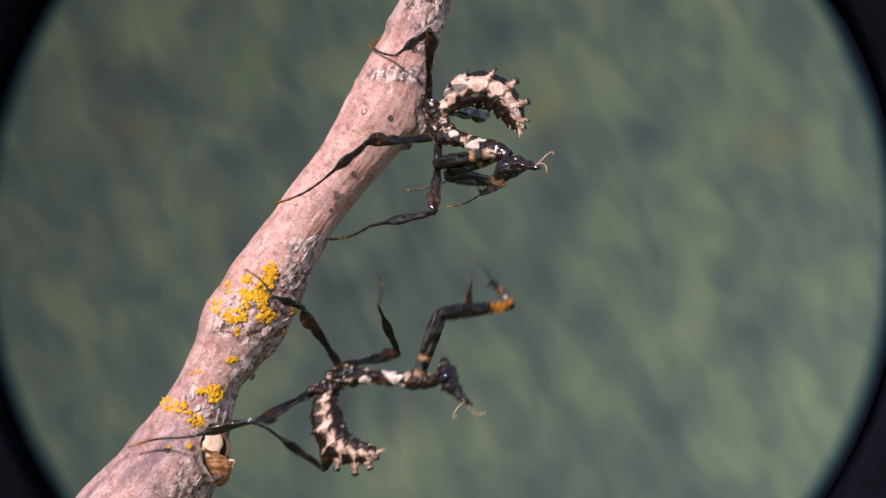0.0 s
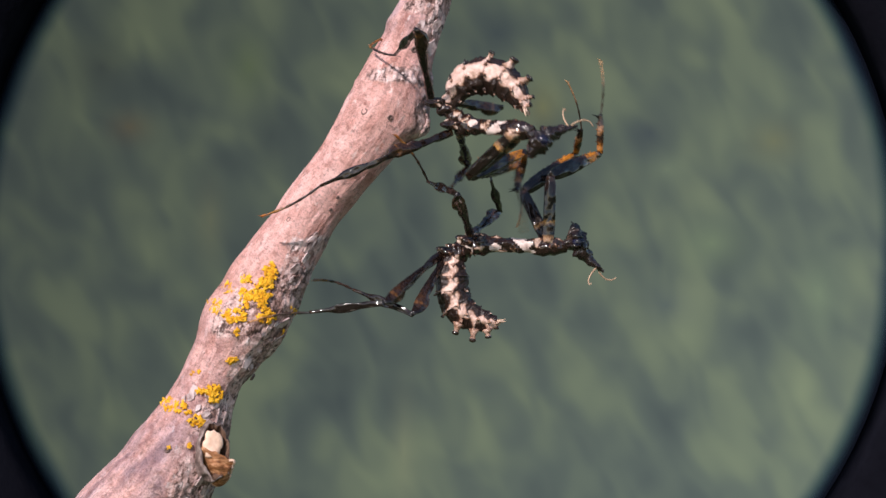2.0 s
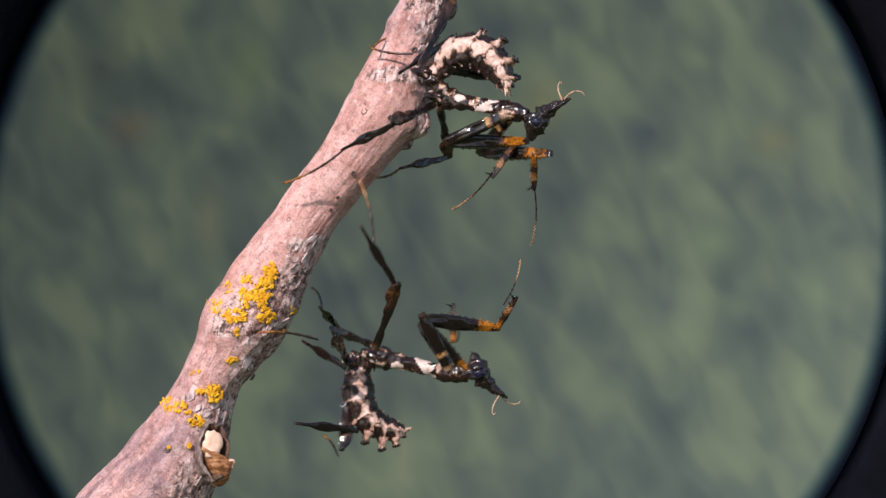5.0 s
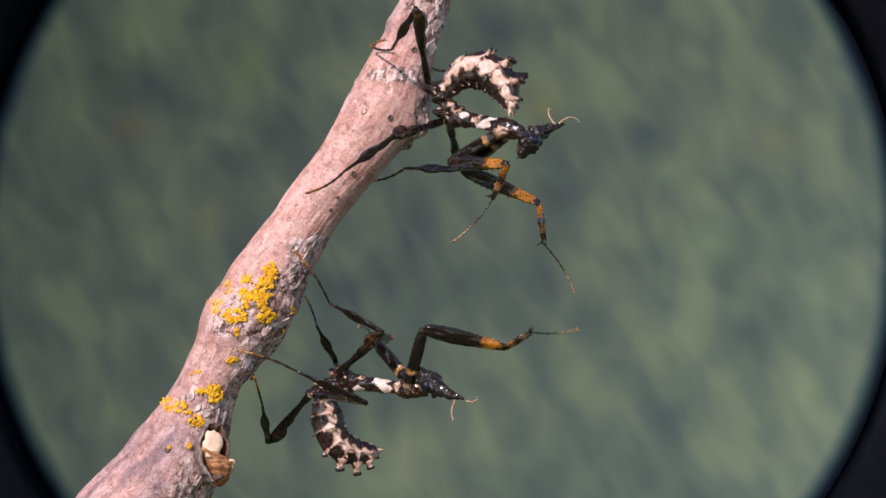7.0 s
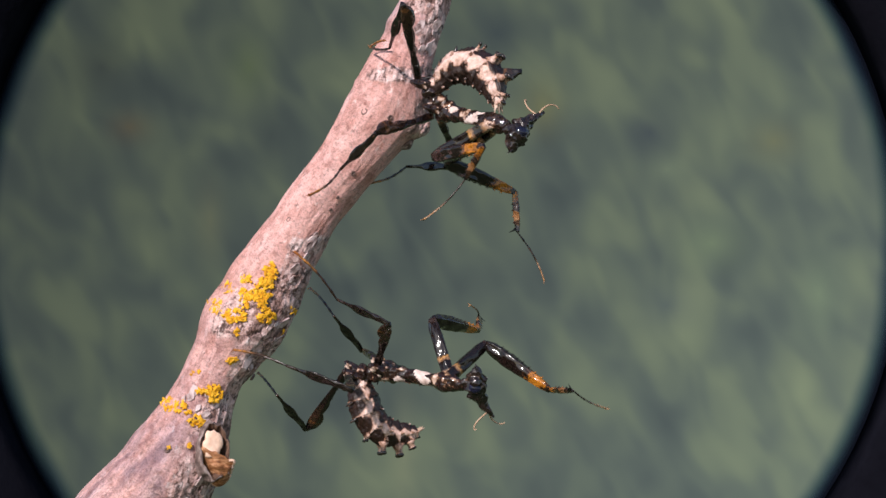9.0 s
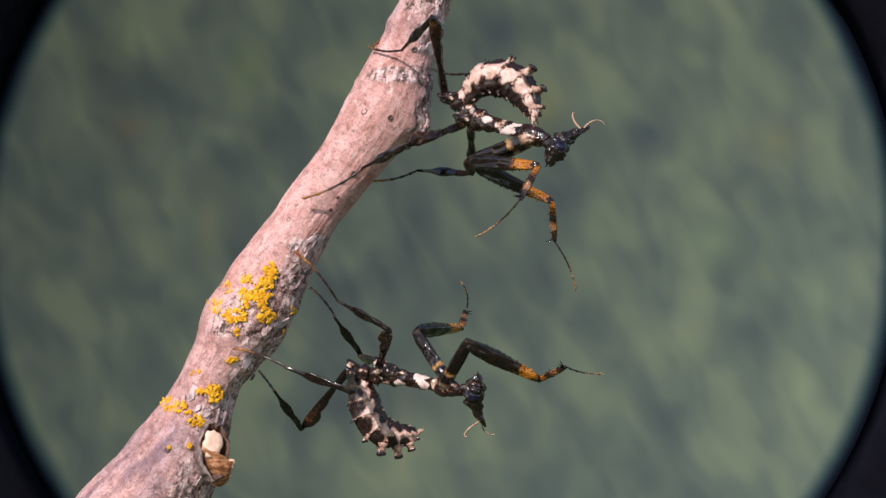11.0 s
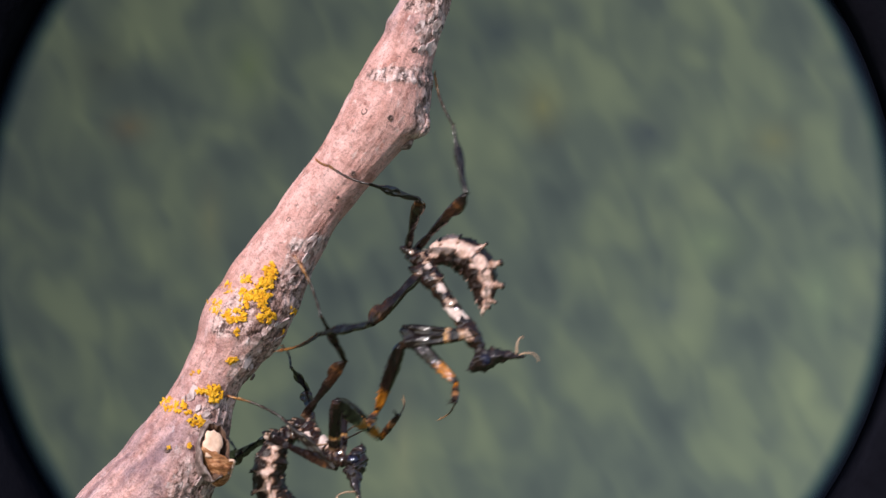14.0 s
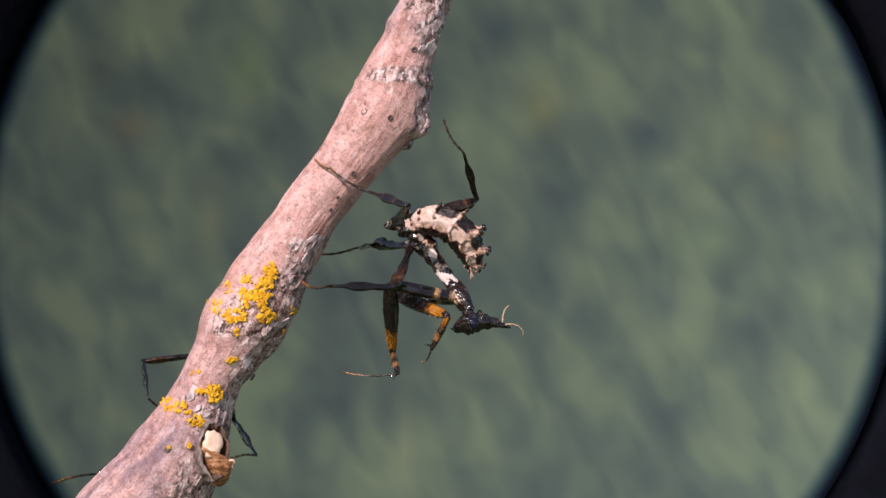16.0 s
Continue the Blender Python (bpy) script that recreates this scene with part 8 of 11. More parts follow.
    walk(lower["abdomen"], [
        (0, mm(-1.35, -0.74, 1.15, -4, -47, 5)), (0.5, mm(-1.46, -0.72, 1.02, -6, -58, 7)), (1, mm(-1.23, -1.24, 0.8, -6, -58, 7)),
        (1.5, mm(-1.25, -1.04, 1.02, -4, -48, 5)), (2, mm(-1.42, -1.07, 0.71, -5, -57, 5)), (2.5, mm(-1.81, 0.03, 0.64, 12, -43, -16)),
        (3, mm(-1.49, 0.92, 0.78, 62, -58, -95)), (3.4, mm(-1.7, 0.84, 0.31, 113, -67, -134)), (3.475, mm(-1.8, 0.32, 0.59, -55, -83, 53)),
        (3.525, mm(-1.8, 0.32, 0.59, -55, -83, 53)), (3.6, mm(-1.29, 1.03, 0.98, -3, -63, -34)), (3.8, mm(-1.25, -1.07, 0.99, -23, -30, 2)),
        (4, mm(-1.45, -0.78, 0.99, -21, -35, -4)), (4.2, mm(-1.48, -0.99, 0.72, -24, -39, 3)), (6.3, mm(-1.45, -0.22, 1.24, -57, -51, -1)),
        (6.5, mm(-1.45, -0.22, 1.24, -57, -51, -1)), (7, mm(-1.61, -0.12, 1.04, -56, -53, -1)), (7.5, mm(-1.79, 0.7, -0.04, -63, -49, 3)),
        (8, mm(-1.47, -1.03, 0.67, -47, -24, 47)), (8.5, mm(-1.86, 0.46, -0.04, -62, -47, 3)), (9, mm(-1.68, 0.91, 0.16, -47, -50, -19)),
        (9.2, mm(-1.68, 0.92, 0.19, -47, -50, -19)), (11.3, mm(-1.5, 1.18, -0.16, -46, -52, -24)), (11.5, mm(-1.49, 1.21, -0.13, -45, -52, -25)),
        (12, mm(-1.85, 0.31, 0.42, -52, -49, -15)), (12.5, mm(-1.85, 0.23, 0.46, -58, -45, -9)), (13, mm(-1.84, 0.06, 0.54, -47, -59, -20)),
        (13.5, mm(-1.76, 0.2, 0.74, 15, -39, -71)), (14, mm(-1, 0.64, 1.51, 10, -42, -69)), (14.5, mm(-1.28, 0.55, 1.32, 27, -61, -76)),
        (14.733, mm(-1.43, 0.76, 0.85, 153, -56, 169)), (15, mm(-1.6, 1.01, 0.31, -178, 3, 159)), (15.3, mm(-0.9, 1.6, 0.56, 170, -20, 177)),
        (15.5, mm(-1.35, 1.23, -0.6, -178, 0, 159)), (15.7, mm(-1.92, -0.12, -0.04, 180, 6, -179)), (15.93, mm(-1.9, 0.19, -0.24, 179, 15, 173)),
        (16, mm(-1.9, 0.19, -0.24, 179, 15, 173))])
    walk(lower["h1femur"], [
        (0, mm(-2.34, -0.64, 1.39, -155, -14, 118)), (0.5, mm(-2.47, -0.62, 1.16, -155, 2, 87)), (1, mm(-2.23, -1.43, 0.88, -142, -9, 98)),
        (1.5, mm(-2.24, -1.11, 1.24, -130, -30, 103)), (2, mm(-2.44, -1.15, 0.71, -154, -30, 129)), (2.5, mm(-2.71, 0.49, 0.47, -172, -5, 123)),
        (3, mm(-2.03, 1.78, 0.7, 174, 6, 92)), (3.4, mm(-2.27, 1.63, -0.01, 158, 16, 94)), (3.433, mm(-2.44, 1.26, 0.19, -161, -13, 103)),
        (3.475, mm(-2.62, 0.89, 0.39, -112, -41, 88)), (3.525, mm(-2.62, 0.89, 0.39, -112, -41, 88)), (3.567, mm(-2.18, 1.42, 0.69, -146, -19, 90)),
        (3.6, mm(-1.73, 1.95, 0.99, -178, 0, 80)), (3.8, mm(-2.25, -1.16, 1.19, -164, -2, 102)), (4, mm(-2.46, -0.7, 1.13, -167, -1, 101)),
        (4.2, mm(-2.5, -1.03, 0.71, -171, -1, 102)), (5.267, mm(-2.41, -0.39, 1.13, 123, 34, 75)), (6.3, mm(-2.32, 0.23, 1.54, 46, 20, 30)),
        (6.5, mm(-2.32, 0.23, 1.54, 46, 20, 30)), (7, mm(-2.51, 0.35, 1.18, 39, 16, 30)), (7.5, mm(-2.35, 1.43, -0.49, 55, 8, 34)),
        (8, mm(-2.49, -1.13, 0.57, 99, 19, 101)), (8.5, mm(-2.52, 1.09, -0.5, 83, 9, 45)), (9, mm(-2.18, 1.73, -0.18, 92, 17, 52)),
        (9.2, mm(-2.18, 1.74, -0.14, 93, 17, 51)), (11.3, mm(-1.8, 2.04, -0.63, 95, 15, 49)), (11.5, mm(-1.78, 2.07, -0.59, 95, 15, 49)),
        (12, mm(-2.62, 0.95, 0.21, 44, 4, 26)), (12.5, mm(-2.65, 0.83, 0.27, 19, 2, 24)), (13, mm(-2.7, 0.59, 0.38, -21, -14, 27)),
        (13.5, mm(-2.54, 0.86, 0.79, -12, -11, -10)), (14, mm(-1.3, 1.5, 1.96, 4, 10, -15)), (14.5, mm(-1.78, 1.37, 1.66, -1, 1, -35)),
        (14.733, mm(-1.93, 1.59, 0.88, -9, 61, -43)), (15, mm(-2.1, 1.84, -0.01, -171, 49, 155)), (15.3, mm(-1, 2.59, 0.32, -169, 47, 149)),
        (15.5, mm(-1.5, 1.99, -1.26, -161, 22, 176)), (15.7, mm(-2.73, 0.29, -0.5, 179, -23, -143)), (15.93, mm(-2.58, 0.72, -0.78, -176, -21, -159)),
        (16, mm(-2.58, 0.72, -0.78, -176, -21, -159))])
    walk(lower["h1tibia"], [
        (0, mm(-5.63, 5.53, 3.1, 178, -18, -173)), (0.267, mm(-3.72, 6.09, 1.93, 153, -34, -125)), (0.5, mm(-2.05, 6.57, 0.9, 126, -29, -79)),
        (0.733, mm(-2.59, 6.12, 1.44, 156, -25, -118)), (1, mm(-3.2, 5.61, 2.06, 179, -2, -152)), (1.5, mm(-3.66, 4.94, 4.88, 180, -3, 177)),
        (2, mm(-6.33, 3.7, 4.34, 180, -9, -172)), (2.5, mm(-6.59, 6.52, 1.13, 162, -15, -134)), (3, mm(-2.23, 8.94, -0.11, 168, -18, -175)),
        (3.4, mm(-2.69, 8.54, -2, -180, 1, -171)), (3.475, mm(-2.43, 6.36, 5.07, -169, 36, -164)), (3.525, mm(-2.43, 6.36, 5.07, -169, 36, -164)),
        (3.6, mm(-0.44, 9.04, 1.02, -170, 3, -137)), (3.8, mm(-3.76, 5.87, 1.43, 171, -3, -112)), (4, mm(-3.77, 6.38, 1.19, 172, -3, -111)),
        (4.2, mm(-4.01, 6.01, 0.79, 169, -4, -110)), (5.267, mm(-0.17, 4.8, -0.06, 179, 10, -153)), (6.3, mm(3.54, 3.63, -0.89, 178, 26, 164)),
        (6.5, mm(3.54, 3.63, -0.89, 178, 26, 164)), (7, mm(3.52, 3.78, -0.76, 179, 28, 167)), (7.5, mm(3.52, 5.46, -1.53, 176, 31, 160)),
        (8, mm(-3.74, 5.55, -1.79, 173, 1, -150)), (8.5, mm(2.54, 6.09, -1.61, 177, 29, 161)), (9, mm(2.09, 7.15, -2.25, -178, 12, 178)),
        (9.2, mm(2.12, 7.14, -2.2, -179, 12, 177)), (11.3, mm(2.73, 7.32, -2.48, -179, 14, 171)), (11.5, mm(2.82, 7.3, -2.45, -180, 13, 171)),
        (12, mm(3.84, 4.11, -0.23, 176, 31, 156)), (12.5, mm(3.92, 3.76, 0.02, 178, 31, 154)), (13, mm(3.55, 3.72, 2.1, -175, 38, 162)),
        (13.5, mm(4.41, -0.38, 2.22, 178, 13, 129)), (14, mm(5.56, -0.3, 0.72, -178, 9, 134)), (14.5, mm(4.08, -2.8, 1.53, 177, 21, 123)),
        (14.667, mm(0.59, -0.59, -0.79, -146, -25, 122)), (14.833, mm(-2.9, 1.63, -3.11, -76, -54, 73)), (15, mm(-6.39, 3.85, -5.43, -6, -25, 24)),
        (15.3, mm(-5.24, 5.15, -4.9, -63, -24, 16)), (15.4, mm(-6.69, 3.79, -4.46, -24, -8, -10)), (15.5, mm(-8.14, 2.43, -4.01, 6, 19, -22)),
        (15.6, mm(-8.1, -0.62, -0.87, -11, 56, -22)), (15.7, mm(-8.06, -3.68, 2.27, -125, 80, -121)), (15.93, mm(-8.83, -1.71, 1.86, -173, 22, -161)),
        (16, mm(-8.83, -1.71, 1.86, -173, 22, -161))])
    walk(lower["h1tarsus"], [
        (0, mm(-10.61, 4.91, 4.73, 175, -14, -160)), (0.267, mm(-5.59, 3.36, 4.04, -172, -20, 137)), (0.5, mm(-1.2, 2.02, 3.44, -161, -13, 82)),
        (0.733, mm(-4.31, 2.54, 2.89, -172, -14, 131)), (1, mm(-7.87, 3.15, 2.26, 179, -5, -175)), (1.5, mm(-8.92, 5.23, 5.16, -179, -9, 174)),
        (2, mm(-11.49, 3.02, 5.2, -178, -11, 174)), (2.5, mm(-10.11, 2.83, 2.51, -180, -9, 157)), (3, mm(-7.24, 8.46, 1.49, 176, 9, 123)),
        (3.4, mm(-7.91, 7.73, -2.06, 168, 25, 128)), (3.475, mm(-6.51, 5.16, 1.93, -177, 9, -161)), (3.525, mm(-6.51, 5.16, 1.93, -177, 9, -161)),
        (3.567, mm(-5.4, 5.3, 1.35, 177, 14, 152)), (3.6, mm(-4.3, 5.44, 0.77, 170, 13, 105)), (3.8, mm(-5.75, 0.99, 1.75, -174, -9, 145)),
        (4, mm(-5.68, 1.47, 1.49, -175, -10, 151)), (4.2, mm(-5.83, 1.07, 1.16, -174, -10, 149)), (6.3, mm(-1.03, 4.9, -3.21, 176, 23, 160)),
        (6.5, mm(-1.03, 4.9, -3.21, 176, 23, 160)), (7, mm(-1.02, 4.83, -3.25, 176, 25, 162)), (7.5, mm(-0.72, 7, -4.27, 174, 27, 155)),
        (8, mm(-8.29, 2.88, -1.88, 171, 0, -152)), (8.5, mm(-1.82, 7.56, -4.21, 174, 26, 157)), (9, mm(-3.07, 7.36, -3.36, 180, 8, 177)),
        (9.2, mm(-3.05, 7.4, -3.26, 179, 8, 176)), (11.3, mm(-2.34, 8.09, -3.74, 180, 9, 177)), (11.5, mm(-2.25, 8.14, -3.66, 180, 9, 177)),
        (12, mm(-0.27, 5.96, -2.99, 173, 26, 150)), (12.5, mm(-0.15, 5.71, -2.73, -175, 16, 178)), (13, mm(-0.44, 4.99, -1.11, 168, 35, 137)),
        (13.5, mm(1.16, 3.61, 1.04, 177, 4, 112)), (14, mm(1.96, 3.46, -0.13, 177, -12, 135)), (14.5, mm(1.39, 1.31, -0.39, -174, 16, 153)),
        (14.733, mm(-0.21, 3.41, -1.7, 170, 16, 112)), (15, mm(-2.04, 5.81, -3.18, 158, 5, 68)), (15.3, mm(-0.62, 6.51, -2.75, -172, 40, 136)),
        (15.4, mm(-2.08, 3.52, -4.26, 134, 50, 87)), (15.5, mm(-3.54, 0.53, -5.77, 90, 29, 48)), (15.6, mm(-6.05, -1.98, -4.35, 67, 66, 50)),
        (15.7, mm(-8.56, -4.49, -2.92, -83, 73, -79)), (15.93, mm(-13.48, -3.27, -0.08, -124, 58, -122)), (16, mm(-13.48, -3.27, -0.08, -124, 58, -122))])
    walk(lower["h2femur"], [
        (0, mm(-2.06, -1.47, 1.18, 79, -59, -78)), (0.5, mm(-2.18, -1.45, 0.98, 99, -70, -98)), (1, mm(-1.72, -2.12, 0.61, -166, -69, 165)),
        (1.5, mm(-1.85, -1.87, 0.95, 119, -40, -111)), (1.733, mm(-1.91, -1.88, 0.74, 170, -65, -172)), (2, mm(-1.98, -1.9, 0.5, -127, -39, 115)),
        (2.267, mm(-2.38, -1.1, 0.49, 160, -64, -157)), (2.5, mm(-2.72, -0.41, 0.48, 117, -32, -100)), (3, mm(-2.51, 1.02, 0.7, 128, -32, -138)),
        (3.4, mm(-2.67, 0.82, -0.01, 157, -27, -159)), (3.475, mm(-2.76, 0.01, 0.43, 166, 20, -140)), (3.525, mm(-2.76, 0.01, 0.43, 166, 20, -140)),
        (3.567, mm(-2.53, 0.63, 0.71, 137, -18, -149)), (3.6, mm(-2.29, 1.25, 1, 96, -56, -130)), (3.8, mm(-1.83, -1.91, 0.9, 72, -49, -73)),
        (4, mm(-2.15, -1.52, 0.94, 112, -31, -80)), (4.1, mm(-2.11, -1.66, 0.73, 80, -61, -64)), (4.2, mm(-2.07, -1.8, 0.53, -10, -67, 11)),
        (5.267, mm(-2.23, -1.21, 0.93, -112, -47, 88)), (6.3, mm(-2.38, -0.64, 1.31, -145, -6, 89)), (6.5, mm(-2.38, -0.64, 1.31, -145, -6, 89)),
        (6.733, mm(-2.46, -0.59, 1.17, -156, -34, 121)), (7, mm(-2.55, -0.53, 1.02, 162, -49, -178)), (7.5, mm(-2.68, 0.59, -0.53, 163, -51, 172)),
        (8, mm(-2, -1.89, 0.48, 126, -75, -99)), (8.5, mm(-2.74, 0.22, -0.52, 160, -55, 178)), (9, mm(-2.62, 0.95, -0.25, 156, -52, 178)),
        (9.2, mm(-2.62, 0.96, -0.21, 155, -52, 178)), (11.3, mm(-2.35, 1.33, -0.71, 160, -49, 168)), (11.5, mm(-2.34, 1.37, -0.68, 159, -50, 167)),
        (12, mm(-2.79, 0.07, 0.11, 165, -44, 167)), (12.5, mm(-2.79, -0.05, 0.17, 166, -44, 166)), (13, mm(-2.76, -0.31, 0.3, 166, -38, 172)),
        (13.5, mm(-2.74, 0.02, 0.53, 135, -42, -171)), (14, mm(-1.95, 0.9, 1.79, 126, -35, -166)), (14.5, mm(-2.28, 0.65, 1.47, 125, -24, -151)),
        (14.733, mm(-2.42, 0.85, 0.79, 164, -2, -164)), (15, mm(-2.58, 1.08, 0, -153, 27, -158)), (15.3, mm(-1.77, 2.13, 0.41, 175, 3, -148)),
        (15.5, mm(-2.1, 1.33, -1.28, 156, -20, -159)), (15.7, mm(-2.68, -0.61, -0.51, -114, -70, 113)), (15.93, mm(-2.67, -0.17, -0.79, -149, -51, 134)),
        (16, mm(-2.67, -0.17, -0.79, -149, -51, 134))])
    walk(lower["h2tibia"], [
        (0, mm(-1.31, -5.05, 7.39, 179, 32, 179)), (0.5, mm(-2.53, -3.86, 7.75, 179, 23, 177)), (1, mm(-4.19, -1.46, 7.34, -177, -7, 175)),
        (1.5, mm(-3.86, -6.99, 5.59, 170, 25, 160)), (2, mm(-4.32, 3.15, 5.07, -170, 17, -149)), (2.5, mm(-3.81, -6.41, 4.3, 159, 33, 149)),
        (3, mm(-7.03, -3.07, 4.53, -162, 48, 172)), (3.4, mm(-8.65, -1.48, 3.28, -125, 85, -151)), (3.475, mm(-7.93, -4.33, -2.09, 149, 59, 143)),
        (3.525, mm(-7.93, -4.33, -2.09, 149, 59, 143)), (3.6, mm(-4.91, -1.87, 6.94, 178, 58, 140)), (3.8, mm(-0.45, -6.46, 6.3, 161, 46, 155)),
        (3.9, mm(-0.76, -7.04, 5.45, 138, 25, 109)), (4, mm(-1.07, -7.62, 4.61, 135, -3, 78)), (4.2, mm(0.7, -1.25, 7.15, -176, -24, 88)),
        (4.9, mm(-0.28, 1.34, 5.44, -168, 2, 132)), (5.6, mm(-1.26, 3.93, 3.72, -143, 15, -179)), (6.3, mm(-2.25, 6.52, 2.01, -118, 4, -129)),
        (6.5, mm(-2.25, 6.52, 2.01, -118, 4, -129)), (6.733, mm(-4.6, 3.17, 4.07, -122, 58, -139)), (7, mm(-7.29, -0.67, 6.43, 80, 60, 60)),
        (7.5, mm(-7.12, 1.25, 5.09, 94, 61, 67)), (8, mm(-2.3, -3.71, 7.44, 146, 41, 163)), (8.5, mm(-6.82, 0.33, 5.4, 130, 59, 102)),
        (9, mm(-7.06, 1.11, 5.41, 120, 55, 86)), (9.2, mm(-7, 1.11, 5.5, 121, 54, 86)), (11.3, mm(-6.95, 2.34, 4.74, 120, 59, 83)),
        (11.5, mm(-6.87, 2.4, 4.81, 121, 58, 83)), (12, mm(-7.85, 1.21, 5.11, 83, 51, 53)), (12.5, mm(-7.83, 1.25, 5.14, 81, 52, 50)),
        (13, mm(-8.42, 0.46, 4.69, 70, 57, 45)), (13.5, mm(-8.07, -0.8, 5.31, 107, 39, 52)), (14, mm(-7.71, -0.5, 5.87, 83, 19, 30)),
        (14.5, mm(-8.03, -2.58, 4.36, 89, 7, 45)), (14.733, mm(-8.28, -1.99, 0.83, 38, 4, 28)), (15, mm(-8.56, -1.3, -3.21, -17, -14, 18)),
        (15.3, mm(-7.9, -1.63, 0.09, -7, -4, 16)), (15.5, mm(-8.43, -1.05, 1.21, 16, 12, 13)), (15.7, mm(-3.64, 1.67, 6.25, 67, 69, 73)),
        (15.93, mm(-5.86, 3.09, 4.78, 94, 51, 93)), (16, mm(-5.86, 3.09, 4.78, 94, 51, 93))])
    walk(lower["h2tarsus"], [
        (0, mm(-5.79, -4.95, 4.59, 169, 8, 128)), (0.5, mm(-7.39, -3.63, 5.69, 176, 6, 145)), (1, mm(-9.41, -1.04, 8, -171, -12, 143)),
        (1.267, mm(-8.85, -3.34, 5.52, -174, -2, -168)), (1.5, mm(-8.36, -5.35, 3.36, -169, 5, -125)), (2, mm(-8.65, 0.55, 3.53, -173, 7, -134)),
        (2.5, mm(-7.58, -4.11, 1.41, -158, 12, -123)), (2.667, mm(-8.56, -3.59, 1.14, -171, 32, -172)), (2.833, mm(-9.54, -3.08, 0.87, 162, 33, 129)),
        (3, mm(-10.52, -2.57, 0.6, 146, 14, 79)), (3.4, mm(-9.06, -1.71, -1.98, 130, 19, 80)), (3.433, mm(-9.57, -2.21, -4.31, 132, -17, 79)),
        (3.475, mm(-10.07, -2.7, -6.63, 136, -53, 76)), (3.525, mm(-10.07, -2.7, -6.63, 136, -53, 76)), (3.567, mm(-8.57, -1.4, -2.09, 138, -14, 77)),
        (3.6, mm(-7.06, -0.09, 2.46, 141, 25, 80)), (3.8, mm(-3.76, -4.9, 2.5, 154, 33, 138)), (3.867, mm(-2.49, -4.09, 3.28, 140, -3, 178)),
        (3.933, mm(-1.23, -3.27, 4.07, 105, -20, -131)), (4, mm(0.03, -2.46, 4.86, 70, -2, -81)), (4.1, mm(0.44, 0.56, 7.07, 125, -4, -96)),
        (4.2, mm(0.84, 3.58, 9.29, 178, 7, -107)), (6.3, mm(-5.58, 2.44, 1.63, -172, 1, -127)), (6.5, mm(-5.58, 2.44, 1.63, 179, 1, -127)),
        (6.733, mm(-5.75, 2.07, 1.75, 171, 57, -137)), (7, mm(-5.96, 1.64, 1.87, 18, 57, 67)), (7.267, mm(-6.05, 2.69, 1.13, 163, 56, -147)),
        (7.5, mm(-6.13, 3.61, 0.48, 174, 2, -135)), (8, mm(-6.1, -2.51, 3.98, 159, -4, -87)), (8.5, mm(-7.39, 2.98, 0.88, 175, 0, -142)),
        (9, mm(-6.87, 4.14, 1.09, 169, 0, -144)), (9.2, mm(-6.8, 4.18, 1.2, 169, 1, -145)), (11.3, mm(-6.59, 5.07, 0.23, 155, -4, -145)),
        (11.5, mm(-6.52, 5.16, 0.32, 154, -4, -146)), (12, mm(-5.84, 3.83, 0.98, 144, -5, -133)), (12.267, mm(-5.8, 3.76, 0.96, 140, 70, -140)),
        (12.5, mm(-5.76, 3.71, 0.95, -30, 44, 48)), (12.733, mm(-6.05, 3.13, 0.62, 153, 71, -129)), (13, mm(-6.39, 2.46, 0.24, 151, -3, -130)),
        (13.267, mm(-5.93, 2.45, 1.18, -170, 4, -147)), (13.5, mm(-5.53, 2.45, 2, -137, 19, -156)), (14, mm(-3.39, 2.01, 4.16, -177, 3, 171)),
        (14.267, mm(-3.9, 1.55, 3.92, 177, 41, 141)), (14.5, mm(-4.35, 1.14, 3.7, 134, 62, 82)), (14.733, mm(-4.04, 0.75, 1.07, 30, 38, 12)),
        (15, mm(-3.7, 0.31, -1.93, -21, -15, 23)), (15.3, mm(-2.83, -0.22, 0.49, -3, -1, 24)), (15.5, mm(-3.39, 0.14, 0.14, 30, 16, 23)),
        (15.7, mm(-3.08, 3.52, 1.34, -28, 81, -24)), (15.93, mm(-6.07, 6.42, 0.68, -90, 76, -90)), (16, mm(-6.07, 6.42, 0.68, -90, 76, -90))])
